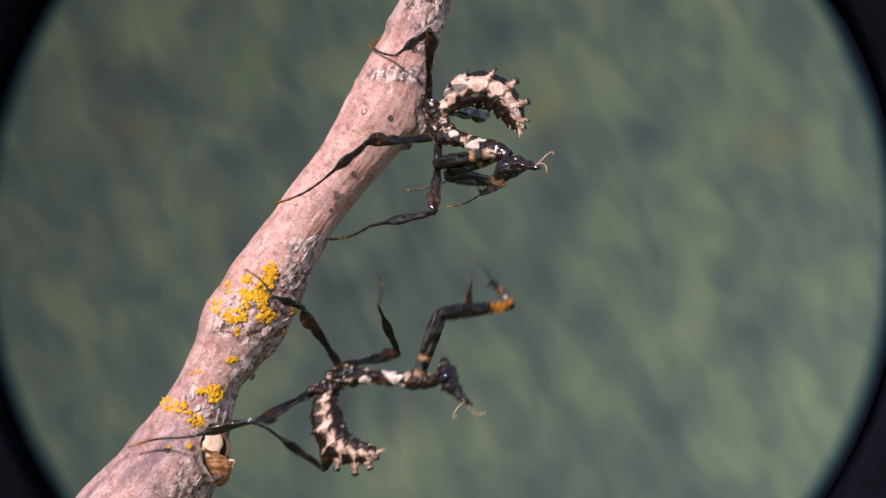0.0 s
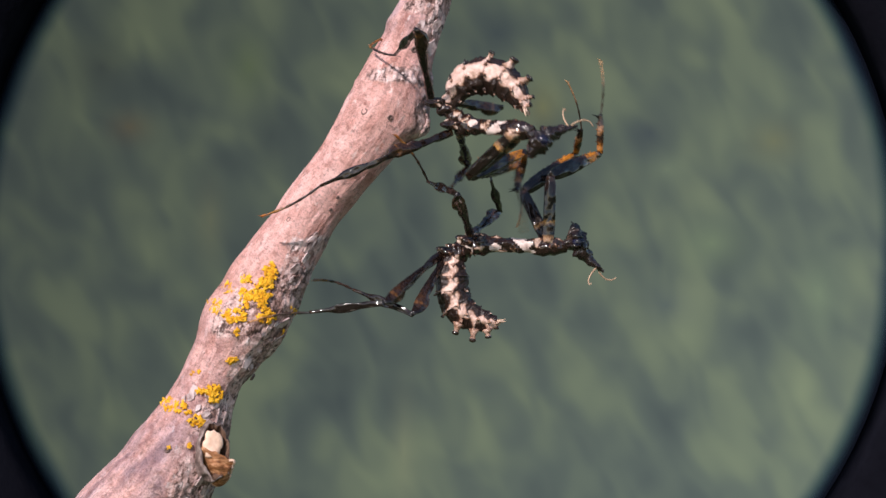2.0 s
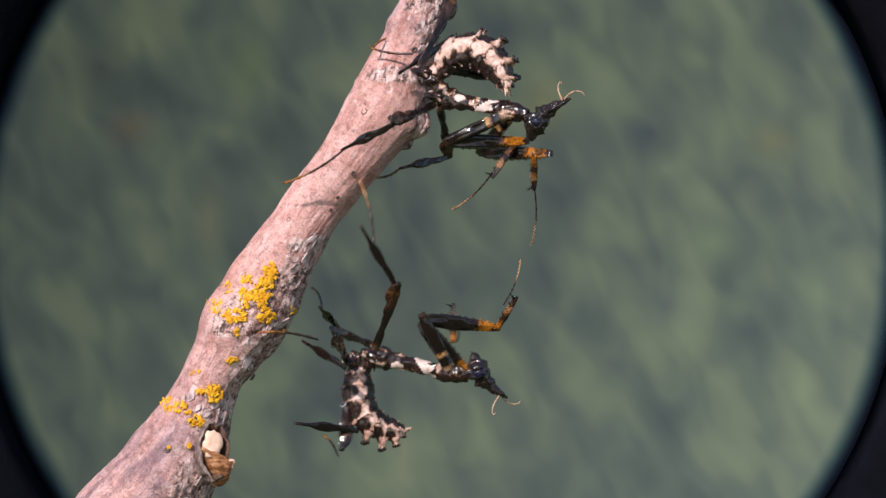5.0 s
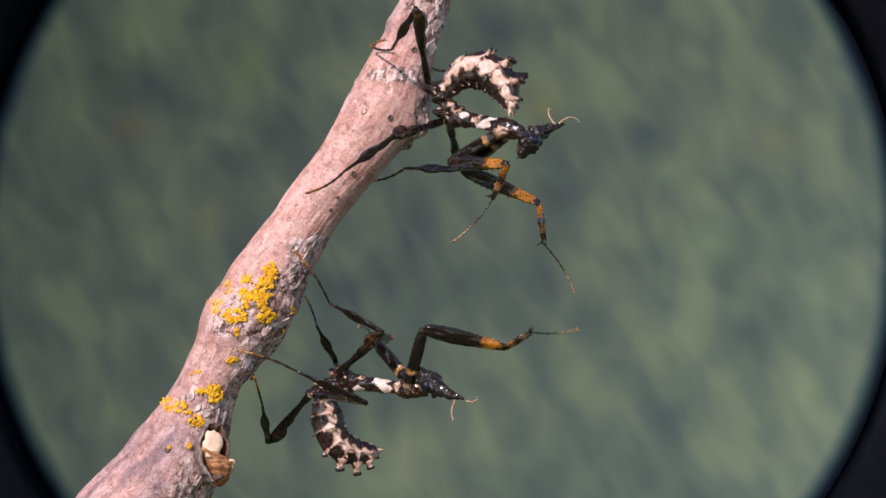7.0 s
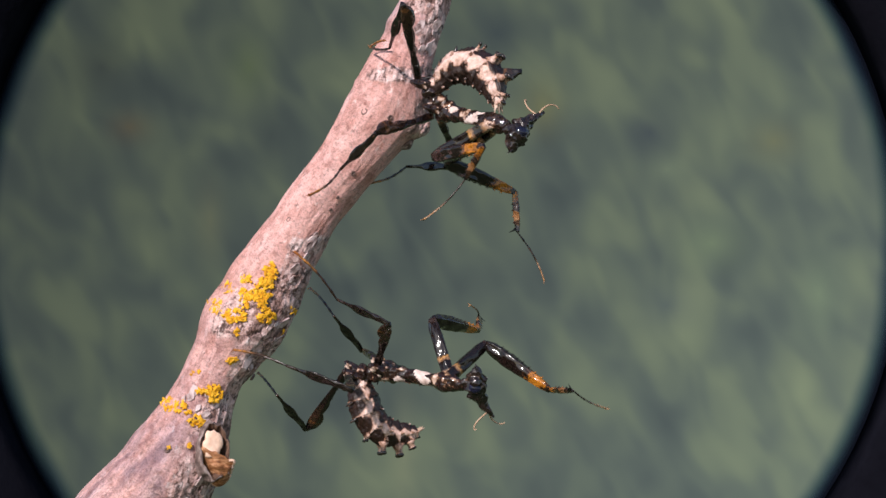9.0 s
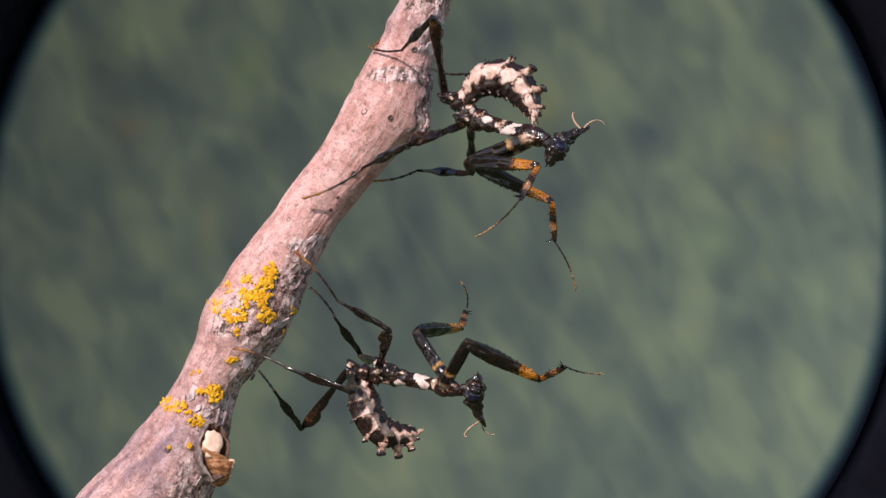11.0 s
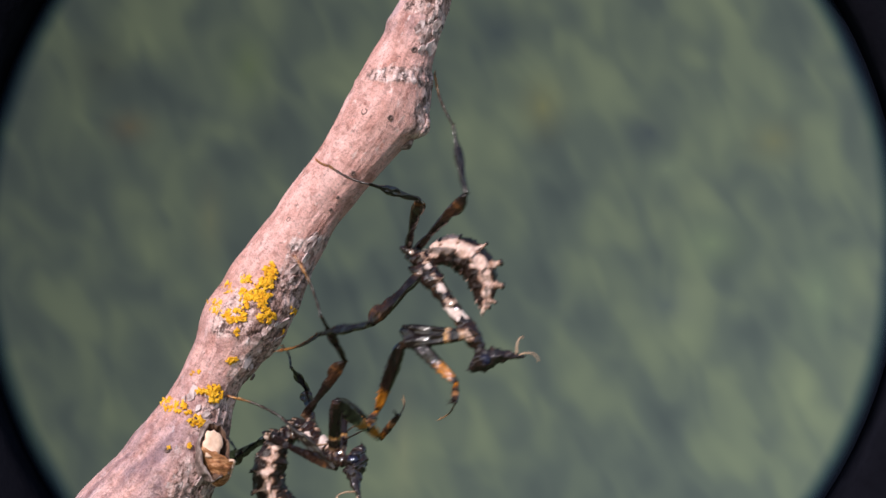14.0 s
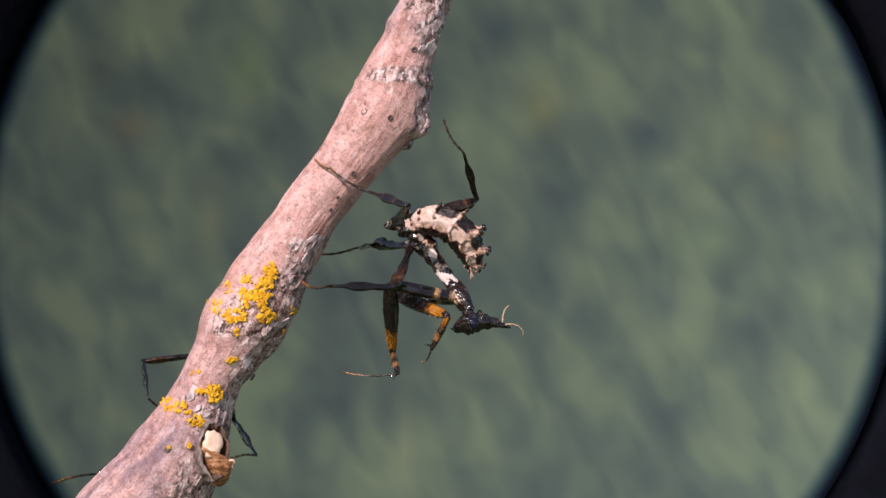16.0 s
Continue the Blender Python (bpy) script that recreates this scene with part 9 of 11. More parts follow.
    walk(lower["m1femur"], [
        (0, mm(-0.5, 0.42, -0.6, 147, 46, 136)), (0.5, mm(-0.5, 0.42, -0.6, 156, 28, 134)), (0.733, mm(-0.5, 0.42, -0.6, 169, 64, 159)),
        (1, mm(-0.5, 0.42, -0.6, -77, 65, -77)), (1.267, mm(-0.5, 0.42, -0.6, 97, 71, 91)), (1.5, mm(-0.5, 0.42, -0.6, 104, 33, 91)),
        (2, mm(-0.5, 0.42, -0.6, 123, 29, 102)), (2.5, mm(-0.5, 0.42, -0.6, 99, 59, 95)), (3, mm(-0.5, 0.42, -0.6, 98, 50, 62)), (3.4, mm(-0.5, 0.42, -0.6, 77, 44, 50)),
        (3.475, mm(-0.5, 0.42, -0.6, 33, 25, 43)), (3.525, mm(-0.5, 0.42, -0.6, 33, 25, 43)), (3.6, mm(-0.5, 0.42, -0.6, 102, 14, 51)),
        (3.8, mm(-0.5, 0.42, -0.6, 112, 58, 107)), (4, mm(-0.5, 0.42, -0.6, -113, 67, -108)), (4.2, mm(-0.5, 0.42, -0.6, 123, 74, 120)),
        (6.3, mm(-0.5, 0.42, -0.6, 25, 44, 2)), (6.5, mm(-0.5, 0.42, -0.6, 25, 44, 2)), (7, mm(-0.5, 0.42, -0.6, 18, 43, -2)), (7.5, mm(-0.5, 0.42, -0.6, 38, 48, 15)),
        (8, mm(-0.5, 0.42, -0.6, 104, 63, 128)), (8.5, mm(-0.5, 0.42, -0.6, 52, 53, 30)), (9, mm(-0.5, 0.42, -0.6, 63, 53, 34)), (9.2, mm(-0.5, 0.42, -0.6, 65, 52, 34)),
        (11.3, mm(-0.5, 0.42, -0.6, 67, 50, 33)), (11.5, mm(-0.5, 0.42, -0.6, 68, 50, 33)), (12, mm(-0.5, 0.42, -0.6, 33, 43, 4)),
        (12.5, mm(-0.5, 0.42, -0.6, 29, 41, -1)), (13, mm(-0.5, 0.42, -0.6, 17, 38, -9)), (13.5, mm(-0.5, 0.42, -0.6, 46, 53, -2)),
        (14, mm(-0.5, 0.42, -0.6, 79, 65, 23)), (14.5, mm(-0.5, 0.42, -0.6, 101, 26, 42)), (15, mm(-0.5, 0.42, -0.6, 25, 58, -5)),
        (15.3, mm(-0.5, 0.42, -0.6, 53, 40, 22)), (15.4, mm(-0.5, 0.42, -0.6, 10, 41, -36)), (15.5, mm(-0.5, 0.42, -0.6, -15, 16, -78)),
        (15.6, mm(-0.5, 0.42, -0.6, -60, 6, -90)), (15.7, mm(-0.5, 0.42, -0.6, -103, -9, -92)), (15.93, mm(-0.5, 0.42, -0.6, -153, 18, -125)),
        (16, mm(-0.5, 0.42, -0.6, -153, 18, -125))])
    walk(lower["m1tibia"], [
        (0, mm(-3.26, 3.12, -4.65, 151, 9, 110)), (0.5, mm(-3.96, 3.96, -3.22, 174, 3, 114)), (1, mm(0.05, -1.89, -5.67, 125, 25, 106)),
        (1.267, mm(-0.31, 1.84, -4.6, 172, 42, -179)), (1.5, mm(-0.62, 5.1, -3.67, -157, 16, -122)), (2, mm(-1.53, 5.23, -3.28, -157, 11, -115)),
        (2.5, mm(-0.75, 3.33, -5.38, -134, 25, -112)), (3, mm(1.21, 3.61, -4.87, -99, 15, -122)), (3.4, mm(2.05, 3.5, -4.52, -70, 18, -109)),
        (3.475, mm(3.23, 3.84, -3, -112, 49, -109)), (3.525, mm(3.23, 3.84, -3, -112, 49, -109)), (3.6, mm(2.89, 4.68, -1.92, -127, 13, -132)),
        (3.7, mm(0.77, 3.98, -3.63, -163, 56, -169)), (3.8, mm(-1.35, 3.29, -5.33, 112, 47, 106)), (4, mm(-1.19, -1.67, -5.75, 125, 57, 121)),
        (4.2, mm(-1.26, 1.75, -5.98, 113, 52, 108)), (5.267, mm(1.16, 1.15, -5.24, 166, 41, 169)), (6.3, mm(3.5, 0.56, -4.51, -174, 9, -162)),
        (6.5, mm(3.5, 0.56, -4.51, -174, 9, -162)), (7, mm(3.58, 0.28, -4.44, -173, 10, -160)), (7.5, mm(3.15, 1.37, -4.74, -175, 11, -165)),
        (8, mm(-2.05, 2.41, -5.6, 165, -12, -111)), (8.5, mm(2.44, 2.09, -5.06, -176, 7, -161)), (9, mm(2.33, 2.3, -5.05, -179, 7, -167)),
        (9.2, mm(2.34, 2.36, -5.02, -179, 7, -168)), (11.3, mm(2.49, 2.36, -4.92, -177, 11, -171)), (11.5, mm(2.48, 2.37, -4.92, -177, 10, -172)),
        (12, mm(3.57, 0.71, -4.44, -179, 6, -165)), (12.5, mm(3.72, 0.37, -4.28, -176, 8, -167)), (13, mm(3.84, -0.29, -4.07, -165, 19, -164)),
        (13.5, mm(2.87, 0.32, -5.07, -170, 21, 162)), (13.733, mm(2.31, 0.78, -5.36, 175, 28, 121)), (14, mm(1.67, 1.32, -5.68, 155, 23, 73)),
        (14.267, mm(2.51, 2.65, -4.27, -167, 35, 148)), (14.5, mm(3.24, 3.81, -3.03, -144, 12, -154)), (14.667, mm(2.97, 2.6, -3.81, -132, -26, 169)),
        (14.833, mm(2.69, 1.39, -4.59, -86, -44, 107)), (15, mm(2.42, 0.18, -5.37, -48, -19, 51)), (15.3, mm(3.46, 2.02, -4.23, -49, -20, 34)),
        (15.5, mm(0.66, -4.82, -2.18, -71, 0, 44)), (15.6, mm(-0.01, -4.96, -0.93, -25, 40, 25)), (15.7, mm(-0.68, -5.1, 0.32, 83, 70, 87)),
        (15.93, mm(-3.52, -3.95, -2.37, 113, 59, 108)), (16, mm(-3.52, -3.95, -2.37, 113, 59, 108))])
    walk(lower["m1tarsus"], [
        (0, mm(-5.05, 7.95, -5.43, -150, 20, -121)), (0.5, mm(-6.08, 8.71, -3.46, -163, 15, -129)), (1, mm(-1.29, 2.64, -7.84, -104, 43, -100)),
        (1.267, mm(-2.35, 1.7, -6.37, -178, 66, 176)), (1.5, mm(-3.28, 0.87, -5.08, 137, 36, 122)), (2, mm(-3.64, 0.59, -4.29, 145, 41, 132)),
        (2.5, mm(-2.54, -1.04, -7.56, 115, 26, 102)), (3, mm(-1.45, -0.64, -6.25, 90, 22, 60)), (3.4, mm(0.46, -1.2, -6.09, 72, 28, 56)),
        (3.433, mm(1.29, -0.3, -6.5, 31, -14, 9)), (3.475, mm(2.12, 0.6, -6.92, 25, -71, -28)), (3.525, mm(2.12, 0.6, -6.92, 25, -71, -28)),
        (3.567, mm(0.8, 0.77, -5.02, 29, 12, -12)), (3.6, mm(-0.52, 0.93, -3.11, 130, 69, 91)), (3.8, mm(-2.32, 6.72, -9.12, -125, 61, -122)),
        (4, mm(-2.64, 0.75, -10.11, 106, 46, 102)), (4.2, mm(-2.27, 4.78, -10.09, -134, 54, -127)), (6.3, mm(-1.39, -1.03, -5.3, -167, 63, 171)),
        (6.5, mm(-1.39, -1.03, -5.3, -167, 63, 171)), (7, mm(-1.24, -1.48, -5.32, -179, 65, 159)), (7.5, mm(-1.78, 0.06, -5.74, -172, 66, 164)),
        (8, mm(-3.85, -2.34, -4.49, 176, 34, -157)), (8.5, mm(-2.45, 0.44, -5.68, -178, 60, 159)), (9, mm(-2.7, 1.17, -5.66, -178, 56, 155)),
        (9.2, mm(-2.71, 1.28, -5.65, -178, 54, 156)), (11.3, mm(-2.56, 1.58, -5.9, -175, 56, 155)), (11.5, mm(-2.58, 1.66, -5.85, -176, 55, 153)),
        (12, mm(-1.42, -0.63, -5.02, 172, 62, 142)), (12.5, mm(-1.3, -0.78, -4.98, 175, 62, 144)), (13, mm(-0.91, -1.62, -5.73, 177, 72, 148)),
        (13.5, mm(-1.75, 1.82, -6.92, 152, 30, 87)), (14, mm(3.03, 5.91, -7.71, -172, 32, 139)), (14.267, mm(0.71, 3.61, -5.81, 131, 41, 79)),
        (14.5, mm(-1.33, 1.6, -4.15, 95, 15, 42)), (14.667, mm(0.95, 2.4, -4, 116, 42, 91)), (14.833, mm(3.23, 3.21, -3.85, 160, 40, 160)),
        (15, mm(5.51, 4.01, -3.71, 178, 11, -154)), (15.3, mm(7.51, 4.75, -2.45, 179, -1, -155)), (15.5, mm(4.42, -1.23, -2.23, 179, -5, 145)),
        (15.7, mm(-0.6, -3.36, -4.58, -133, -52, 131)), (15.93, mm(-4.36, -1.41, -6.83, -114, -52, 110)), (16, mm(-4.36, -1.41, -6.83, -114, -52, 110))])
    walk(lower["m2femur"], [
        (0, mm(-0.5, -0.42, -0.6, -14, 9, -44)), (0.5, mm(-0.5, -0.42, -0.6, -37, 6, -73)), (0.733, mm(-0.5, -0.42, -0.6, -93, 6, -85)),
        (1, mm(-0.5, -0.42, -0.6, -156, -7, -92)), (1.267, mm(-0.5, -0.42, -0.6, -109, 12, -87)), (1.5, mm(-0.5, -0.42, -0.6, -64, 21, -71)),
        (2, mm(-0.5, -0.42, -0.6, -52, 19, -66)), (2.267, mm(-0.5, -0.42, -0.6, -7, -10, -37)), (2.5, mm(-0.5, -0.42, -0.6, 28, -46, -34)),
        (3, mm(-0.5, -0.42, -0.6, -1, -48, -28)), (3.4, mm(-0.5, -0.42, -0.6, 0, -32, -24)), (3.433, mm(-0.5, -0.42, -0.6, -37, -29, -39)),
        (3.475, mm(-0.5, -0.42, -0.6, -75, -35, -54)), (3.525, mm(-0.5, -0.42, -0.6, -75, -35, -54)), (3.567, mm(-0.5, -0.42, -0.6, -51, -7, -78)),
        (3.6, mm(-0.5, -0.42, -0.6, -39, 27, -90)), (3.7, mm(-0.5, -0.42, -0.6, -111, 26, -117)), (3.8, mm(-0.5, -0.42, -0.6, -173, 3, -125)),
        (4, mm(-0.5, -0.42, -0.6, -171, 5, -126)), (4.2, mm(-0.5, -0.42, -0.6, -170, 11, -140)), (6.3, mm(-0.5, -0.42, -0.6, 132, -24, -122)),
        (6.5, mm(-0.5, -0.42, -0.6, 132, -24, -122)), (7, mm(-0.5, -0.42, -0.6, 131, -23, -120)), (7.5, mm(-0.5, -0.42, -0.6, 150, -17, -137)),
        (8, mm(-0.5, -0.42, -0.6, 130, -19, -75)), (8.5, mm(-0.5, -0.42, -0.6, 156, -16, -139)), (9, mm(-0.5, -0.42, -0.6, 151, -15, -141)),
        (9.2, mm(-0.5, -0.42, -0.6, 149, -16, -142)), (11.3, mm(-0.5, -0.42, -0.6, 153, -15, -150)), (11.5, mm(-0.5, -0.42, -0.6, 153, -15, -150)),
        (12, mm(-0.5, -0.42, -0.6, 139, -22, -134)), (12.5, mm(-0.5, -0.42, -0.6, 136, -22, -134)), (13, mm(-0.5, -0.42, -0.6, 154, -14, -127)),
        (13.5, mm(-0.5, -0.42, -0.6, -174, 3, -173)), (14, mm(-0.5, -0.42, -0.6, -142, 13, -164)), (14.267, mm(-0.5, -0.42, -0.6, -102, 24, -143)),
        (14.5, mm(-0.5, -0.42, -0.6, -64, 21, -121)), (14.733, mm(-0.5, -0.42, -0.6, -3, 4, -100)), (15, mm(-0.5, -0.42, -0.6, 63, -26, -107)),
        (15.3, mm(-0.5, -0.42, -0.6, 44, -19, -108)), (15.5, mm(-0.5, -0.42, -0.6, 72, -34, -118)), (15.6, mm(-0.5, -0.42, -0.6, 66, -62, -86)),
        (15.7, mm(-0.5, -0.42, -0.6, -10, -72, 14)), (15.93, mm(-0.5, -0.42, -0.6, -108, -78, 105)), (16, mm(-0.5, -0.42, -0.6, -108, -78, 105))])
    walk(lower["m2tibia"], [
        (0, mm(3.45, -4.3, -1.47, 122, 44, 116)), (0.5, mm(1.14, -5.74, -1.21, 160, 32, 146)), (1, mm(-0.7, -5.98, 0.05, 170, 14, 143)),
        (1.5, mm(1.2, -5.38, -2.56, 139, 11, 100)), (2, mm(1.67, -5.25, -2.42, 113, 24, 100)), (2.267, mm(2.25, -3.83, 0.69, 38, 15, 95)),
        (2.5, mm(2.75, -2.58, 3.41, -24, 9, 101)), (2.733, mm(2.79, -2.41, 3.47, -2, 2, 73)), (3, mm(2.83, -2.21, 3.53, 24, 8, 41)),
        (3.4, mm(3.84, -2.31, 2.39, 18, 7, 45)), (3.433, mm(3.01, -3.22, 2.51, 31, 45, 41)), (3.475, mm(2.17, -4.13, 2.63, 84, 81, 82)),
        (3.525, mm(2.17, -4.13, 2.63, 84, 81, 82)), (3.6, mm(-0.5, -5.4, -3.16, 88, 22, 52)), (3.8, mm(-3.72, -4.99, -0.91, 143, 9, 104)),
        (4, mm(-3.77, -4.93, -1.11, 147, 9, 104)), (4.2, mm(-4.72, -3.93, -1.71, 146, 7, 100)), (6.3, mm(-3.19, -4.75, 1.71, 116, 60, 89)),
        (6.5, mm(-3.19, -4.75, 1.71, 116, 60, 89)), (7, mm(-3.05, -4.9, 1.6, 112, 60, 87)), (7.5, mm(-4.4, -4.11, 0.99, 104, 61, 76)),
        (8, mm(0.87, -5.53, 1.23, 142, 42, 158)), (8.5, mm(-4.54, -3.99, 0.91, 110, 57, 83)), (9, mm(-4.72, -3.79, 0.87, 122, 54, 88)),
        (9.2, mm(-4.74, -3.73, 0.96, 123, 54, 89)), (11.3, mm(-5.16, -3.16, 0.86, 120, 58, 83)), (11.5, mm(-5.2, -3.09, 0.88, 120, 58, 82)),
        (12, mm(-4.13, -4.16, 1.46, 114, 55, 80)), (12.5, mm(-4.1, -4.14, 1.54, 114, 55, 78)), (13, mm(-3.81, -4.74, 0.74, 104, 60, 74)),
        (13.5, mm(-6.05, -1.07, -0.94, 119, 11, 48)), (14, mm(-5.74, -1.93, -1.88, 150, 13, 54)), (14.5, mm(-3.23, -4.88, -2.6, -161, -9, 55)),
        (14.667, mm(-2.81, -5, -1.11, -107, -27, 35)), (14.833, mm(-2.4, -5.11, 0.38, -47, -21, 7)), (15, mm(-1.98, -5.22, 1.87, 2, 3, -2)),
        (15.3, mm(-2.12, -5.46, 1.22, 13, 13, 8)), (15.5, mm(-2.7, -4.54, 2.49, 74, 19, 49)), (15.7, mm(1.14, -0.03, 4.74, 121, 75, 124)),
        (15.93, mm(-0.81, 0.71, 4.88, 135, 72, 134)), (16, mm(-0.81, 0.71, 4.88, 135, 72, 134))])
    walk(lower["m2tarsus"], [
        (0, mm(1.84, -0.94, -5.09, -102, 27, -94)), (0.267, mm(-0.49, -2.2, -4.5, -176, 59, 171)), (0.5, mm(-2.53, -3.3, -3.98, 142, 17, 111)),
        (1, mm(-4.72, -2.92, -1.18, 164, 16, 133)), (1.267, mm(-2.05, -1.56, -2.47, -152, 38, -158)), (1.5, mm(0.28, -0.37, -3.59, -117, 14, -100)),
        (2, mm(0.86, -0.56, -4.52, -116, 22, -101)), (2.167, mm(1.16, 0.45, -2.13, -64, 20, -94)), (2.333, mm(1.45, 1.45, 0.25, -13, 14, -91)),
        (2.5, mm(1.75, 2.46, 2.64, 36, 8, -94)), (3, mm(6.71, 1.17, 2.78, -30, 12, -108)), (3.4, mm(7.51, 1.33, 1.79, -17, 4, -103)),
        (3.433, mm(4.9, -1, -0.35, 1, -28, -48)), (3.475, mm(2.29, -3.32, -2.5, -31, -58, 34)), (3.525, mm(2.29, -3.32, -2.5, -31, -58, 34)),
        (3.567, mm(2.38, -2.45, -3.79, -151, -45, 169)), (3.6, mm(2.46, -1.58, -5.08, -154, 20, -163)), (3.8, mm(-4.96, 0, -1.7, -163, 6, -106)),
        (4, mm(-5, 0.06, -1.9, -161, 6, -106)), (4.2, mm(-5.62, 1.16, -2.36, -163, 5, -105)), (6.3, mm(-3.15, -2.14, -2.78, -162, 4, -128)),
        (6.5, mm(-3.15, -2.14, -2.78, -168, 4, -128)), (7, mm(-2.92, -2.33, -2.92, -172, 3, -126)), (7.5, mm(-3.79, -1.64, -3.54, 179, 4, -137)),
        (8, mm(-2.73, -4.1, -2.23, 160, -6, -90)), (8.5, mm(-4.18, -1.2, -3.46, -173, 7, -141)), (9, mm(-4.6, -0.71, -3.32, -175, 7, -146)),
        (9.2, mm(-4.66, -0.69, -3.26, -176, 8, -147)), (11.3, mm(-4.81, -0.46, -3.57, -177, 7, -151)), (11.5, mm(-4.83, -0.36, -3.54, -178, 7, -152)),
        (12, mm(-3.59, -1.19, -2.78, -167, 8, -137)), (12.5, mm(-3.48, -1.26, -2.75, -165, 8, -138)), (13, mm(-3.08, -2.24, -3.76, -166, 6, -133)),
        (13.5, mm(-2.63, 2.71, -1.97, -154, 12, -153)), (14, mm(-2.77, 2.18, -3.01, -159, 8, -166)), (14.5, mm(-0.26, -0.69, -1.77, 136, -22, -159)),
        (14.667, mm(0.89, -2.28, -0.64, 92, -57, -112)), (14.833, mm(2.05, -3.86, 0.48, 21, -41, -37)), (15, mm(3.21, -5.44, 1.61, 1, 3, -13)),
        (15.3, mm(2.9, -4.73, 0.06, -1, -2, 3)), (15.5, mm(0.56, -0.84, 0.84, 42, 14, 47)), (15.7, mm(0.4, 1.09, -0.29, 82, 80, 86)),
        (15.93, mm(-1.95, 1.88, -0.06, 93, 77, 93)), (16, mm(-1.95, 1.88, -0.06, 93, 77, 93))])
    walk(lower["f1coxa"], [
        (0, mm(5, 0.34, -0.25, -7, 77, -7)), (0.5, mm(5, 0.34, -0.25, 0, 73, -1)), (1, mm(5, 0.34, -0.25, -94, 69, -93)), (1.5, mm(5, 0.34, -0.25, -159, 73, -158)),
        (2, mm(5, 0.34, -0.25, -83, 87, -83)), (2.5, mm(5, 0.34, -0.25, 17, 85, 17)), (3, mm(5, 0.34, -0.25, -66, 37, -105)), (3.4, mm(5, 0.34, -0.25, -55, 31, -95)),
        (3.433, mm(5, 0.34, -0.25, -67, 63, -87)), (3.475, mm(5, 0.34, -0.25, 124, 84, 121)), (3.525, mm(5, 0.34, -0.25, 124, 84, 121)),
        (3.567, mm(5, 0.34, -0.25, -59, 55, -90)), (3.6, mm(5, 0.34, -0.25, -40, 17, -107)), (3.7, mm(5, 0.34, -0.25, -96, 64, -133)),
        (3.8, mm(5, 0.34, -0.25, 151, 43, 140)), (4, mm(5, 0.34, -0.25, 150, 38, 135)), (4.2, mm(5, 0.34, -0.25, 159, 35, 147)), (6.3, mm(5, 0.34, -0.25, -179, 83, 158)),
        (6.5, mm(5, 0.34, -0.25, -179, 83, 158)), (7, mm(5, 0.34, -0.25, -3, 71, -26)), (7.5, mm(5, 0.34, -0.25, 11, 59, -16)), (8, mm(5, 0.34, -0.25, 22, 82, 47)),
        (8.5, mm(5, 0.34, -0.25, 10, 53, -14)), (9, mm(5, 0.34, -0.25, -22, 12, -80)), (9.2, mm(5, 0.34, -0.25, -23, 13, -80)), (10.267, mm(5, 0.34, -0.25, -7, 44, -51)),
        (11.3, mm(5, 0.34, -0.25, 41, 56, 7)), (11.5, mm(5, 0.34, -0.25, 39, 57, 4)), (12, mm(5, 0.34, -0.25, 40, 59, 10)), (12.5, mm(5, 0.34, -0.25, 50, 65, 17)),
        (13, mm(5, 0.34, -0.25, 67, 72, 38)), (13.5, mm(5, 0.34, -0.25, 125, 50, 66)), (14, mm(5, 0.34, -0.25, 129, 42, 62)), (14.5, mm(5, 0.34, -0.25, 129, 42, 70)),
        (14.667, mm(5, 0.34, -0.25, -179, 5, 96)), (14.833, mm(5, 0.34, -0.25, -134, -37, 85)), (15, mm(5, 0.34, -0.25, -53, -47, 27)),
        (15.3, mm(5, 0.34, -0.25, -59, -54, 25)), (15.5, mm(5, 0.34, -0.25, -104, -12, 51)), (15.6, mm(5, 0.34, -0.25, -145, -58, 70)),
        (15.7, mm(5, 0.34, -0.25, 104, -53, 162)), (15.93, mm(5, 0.34, -0.25, 157, -30, 164)), (16, mm(5, 0.34, -0.25, 157, -30, 164))])
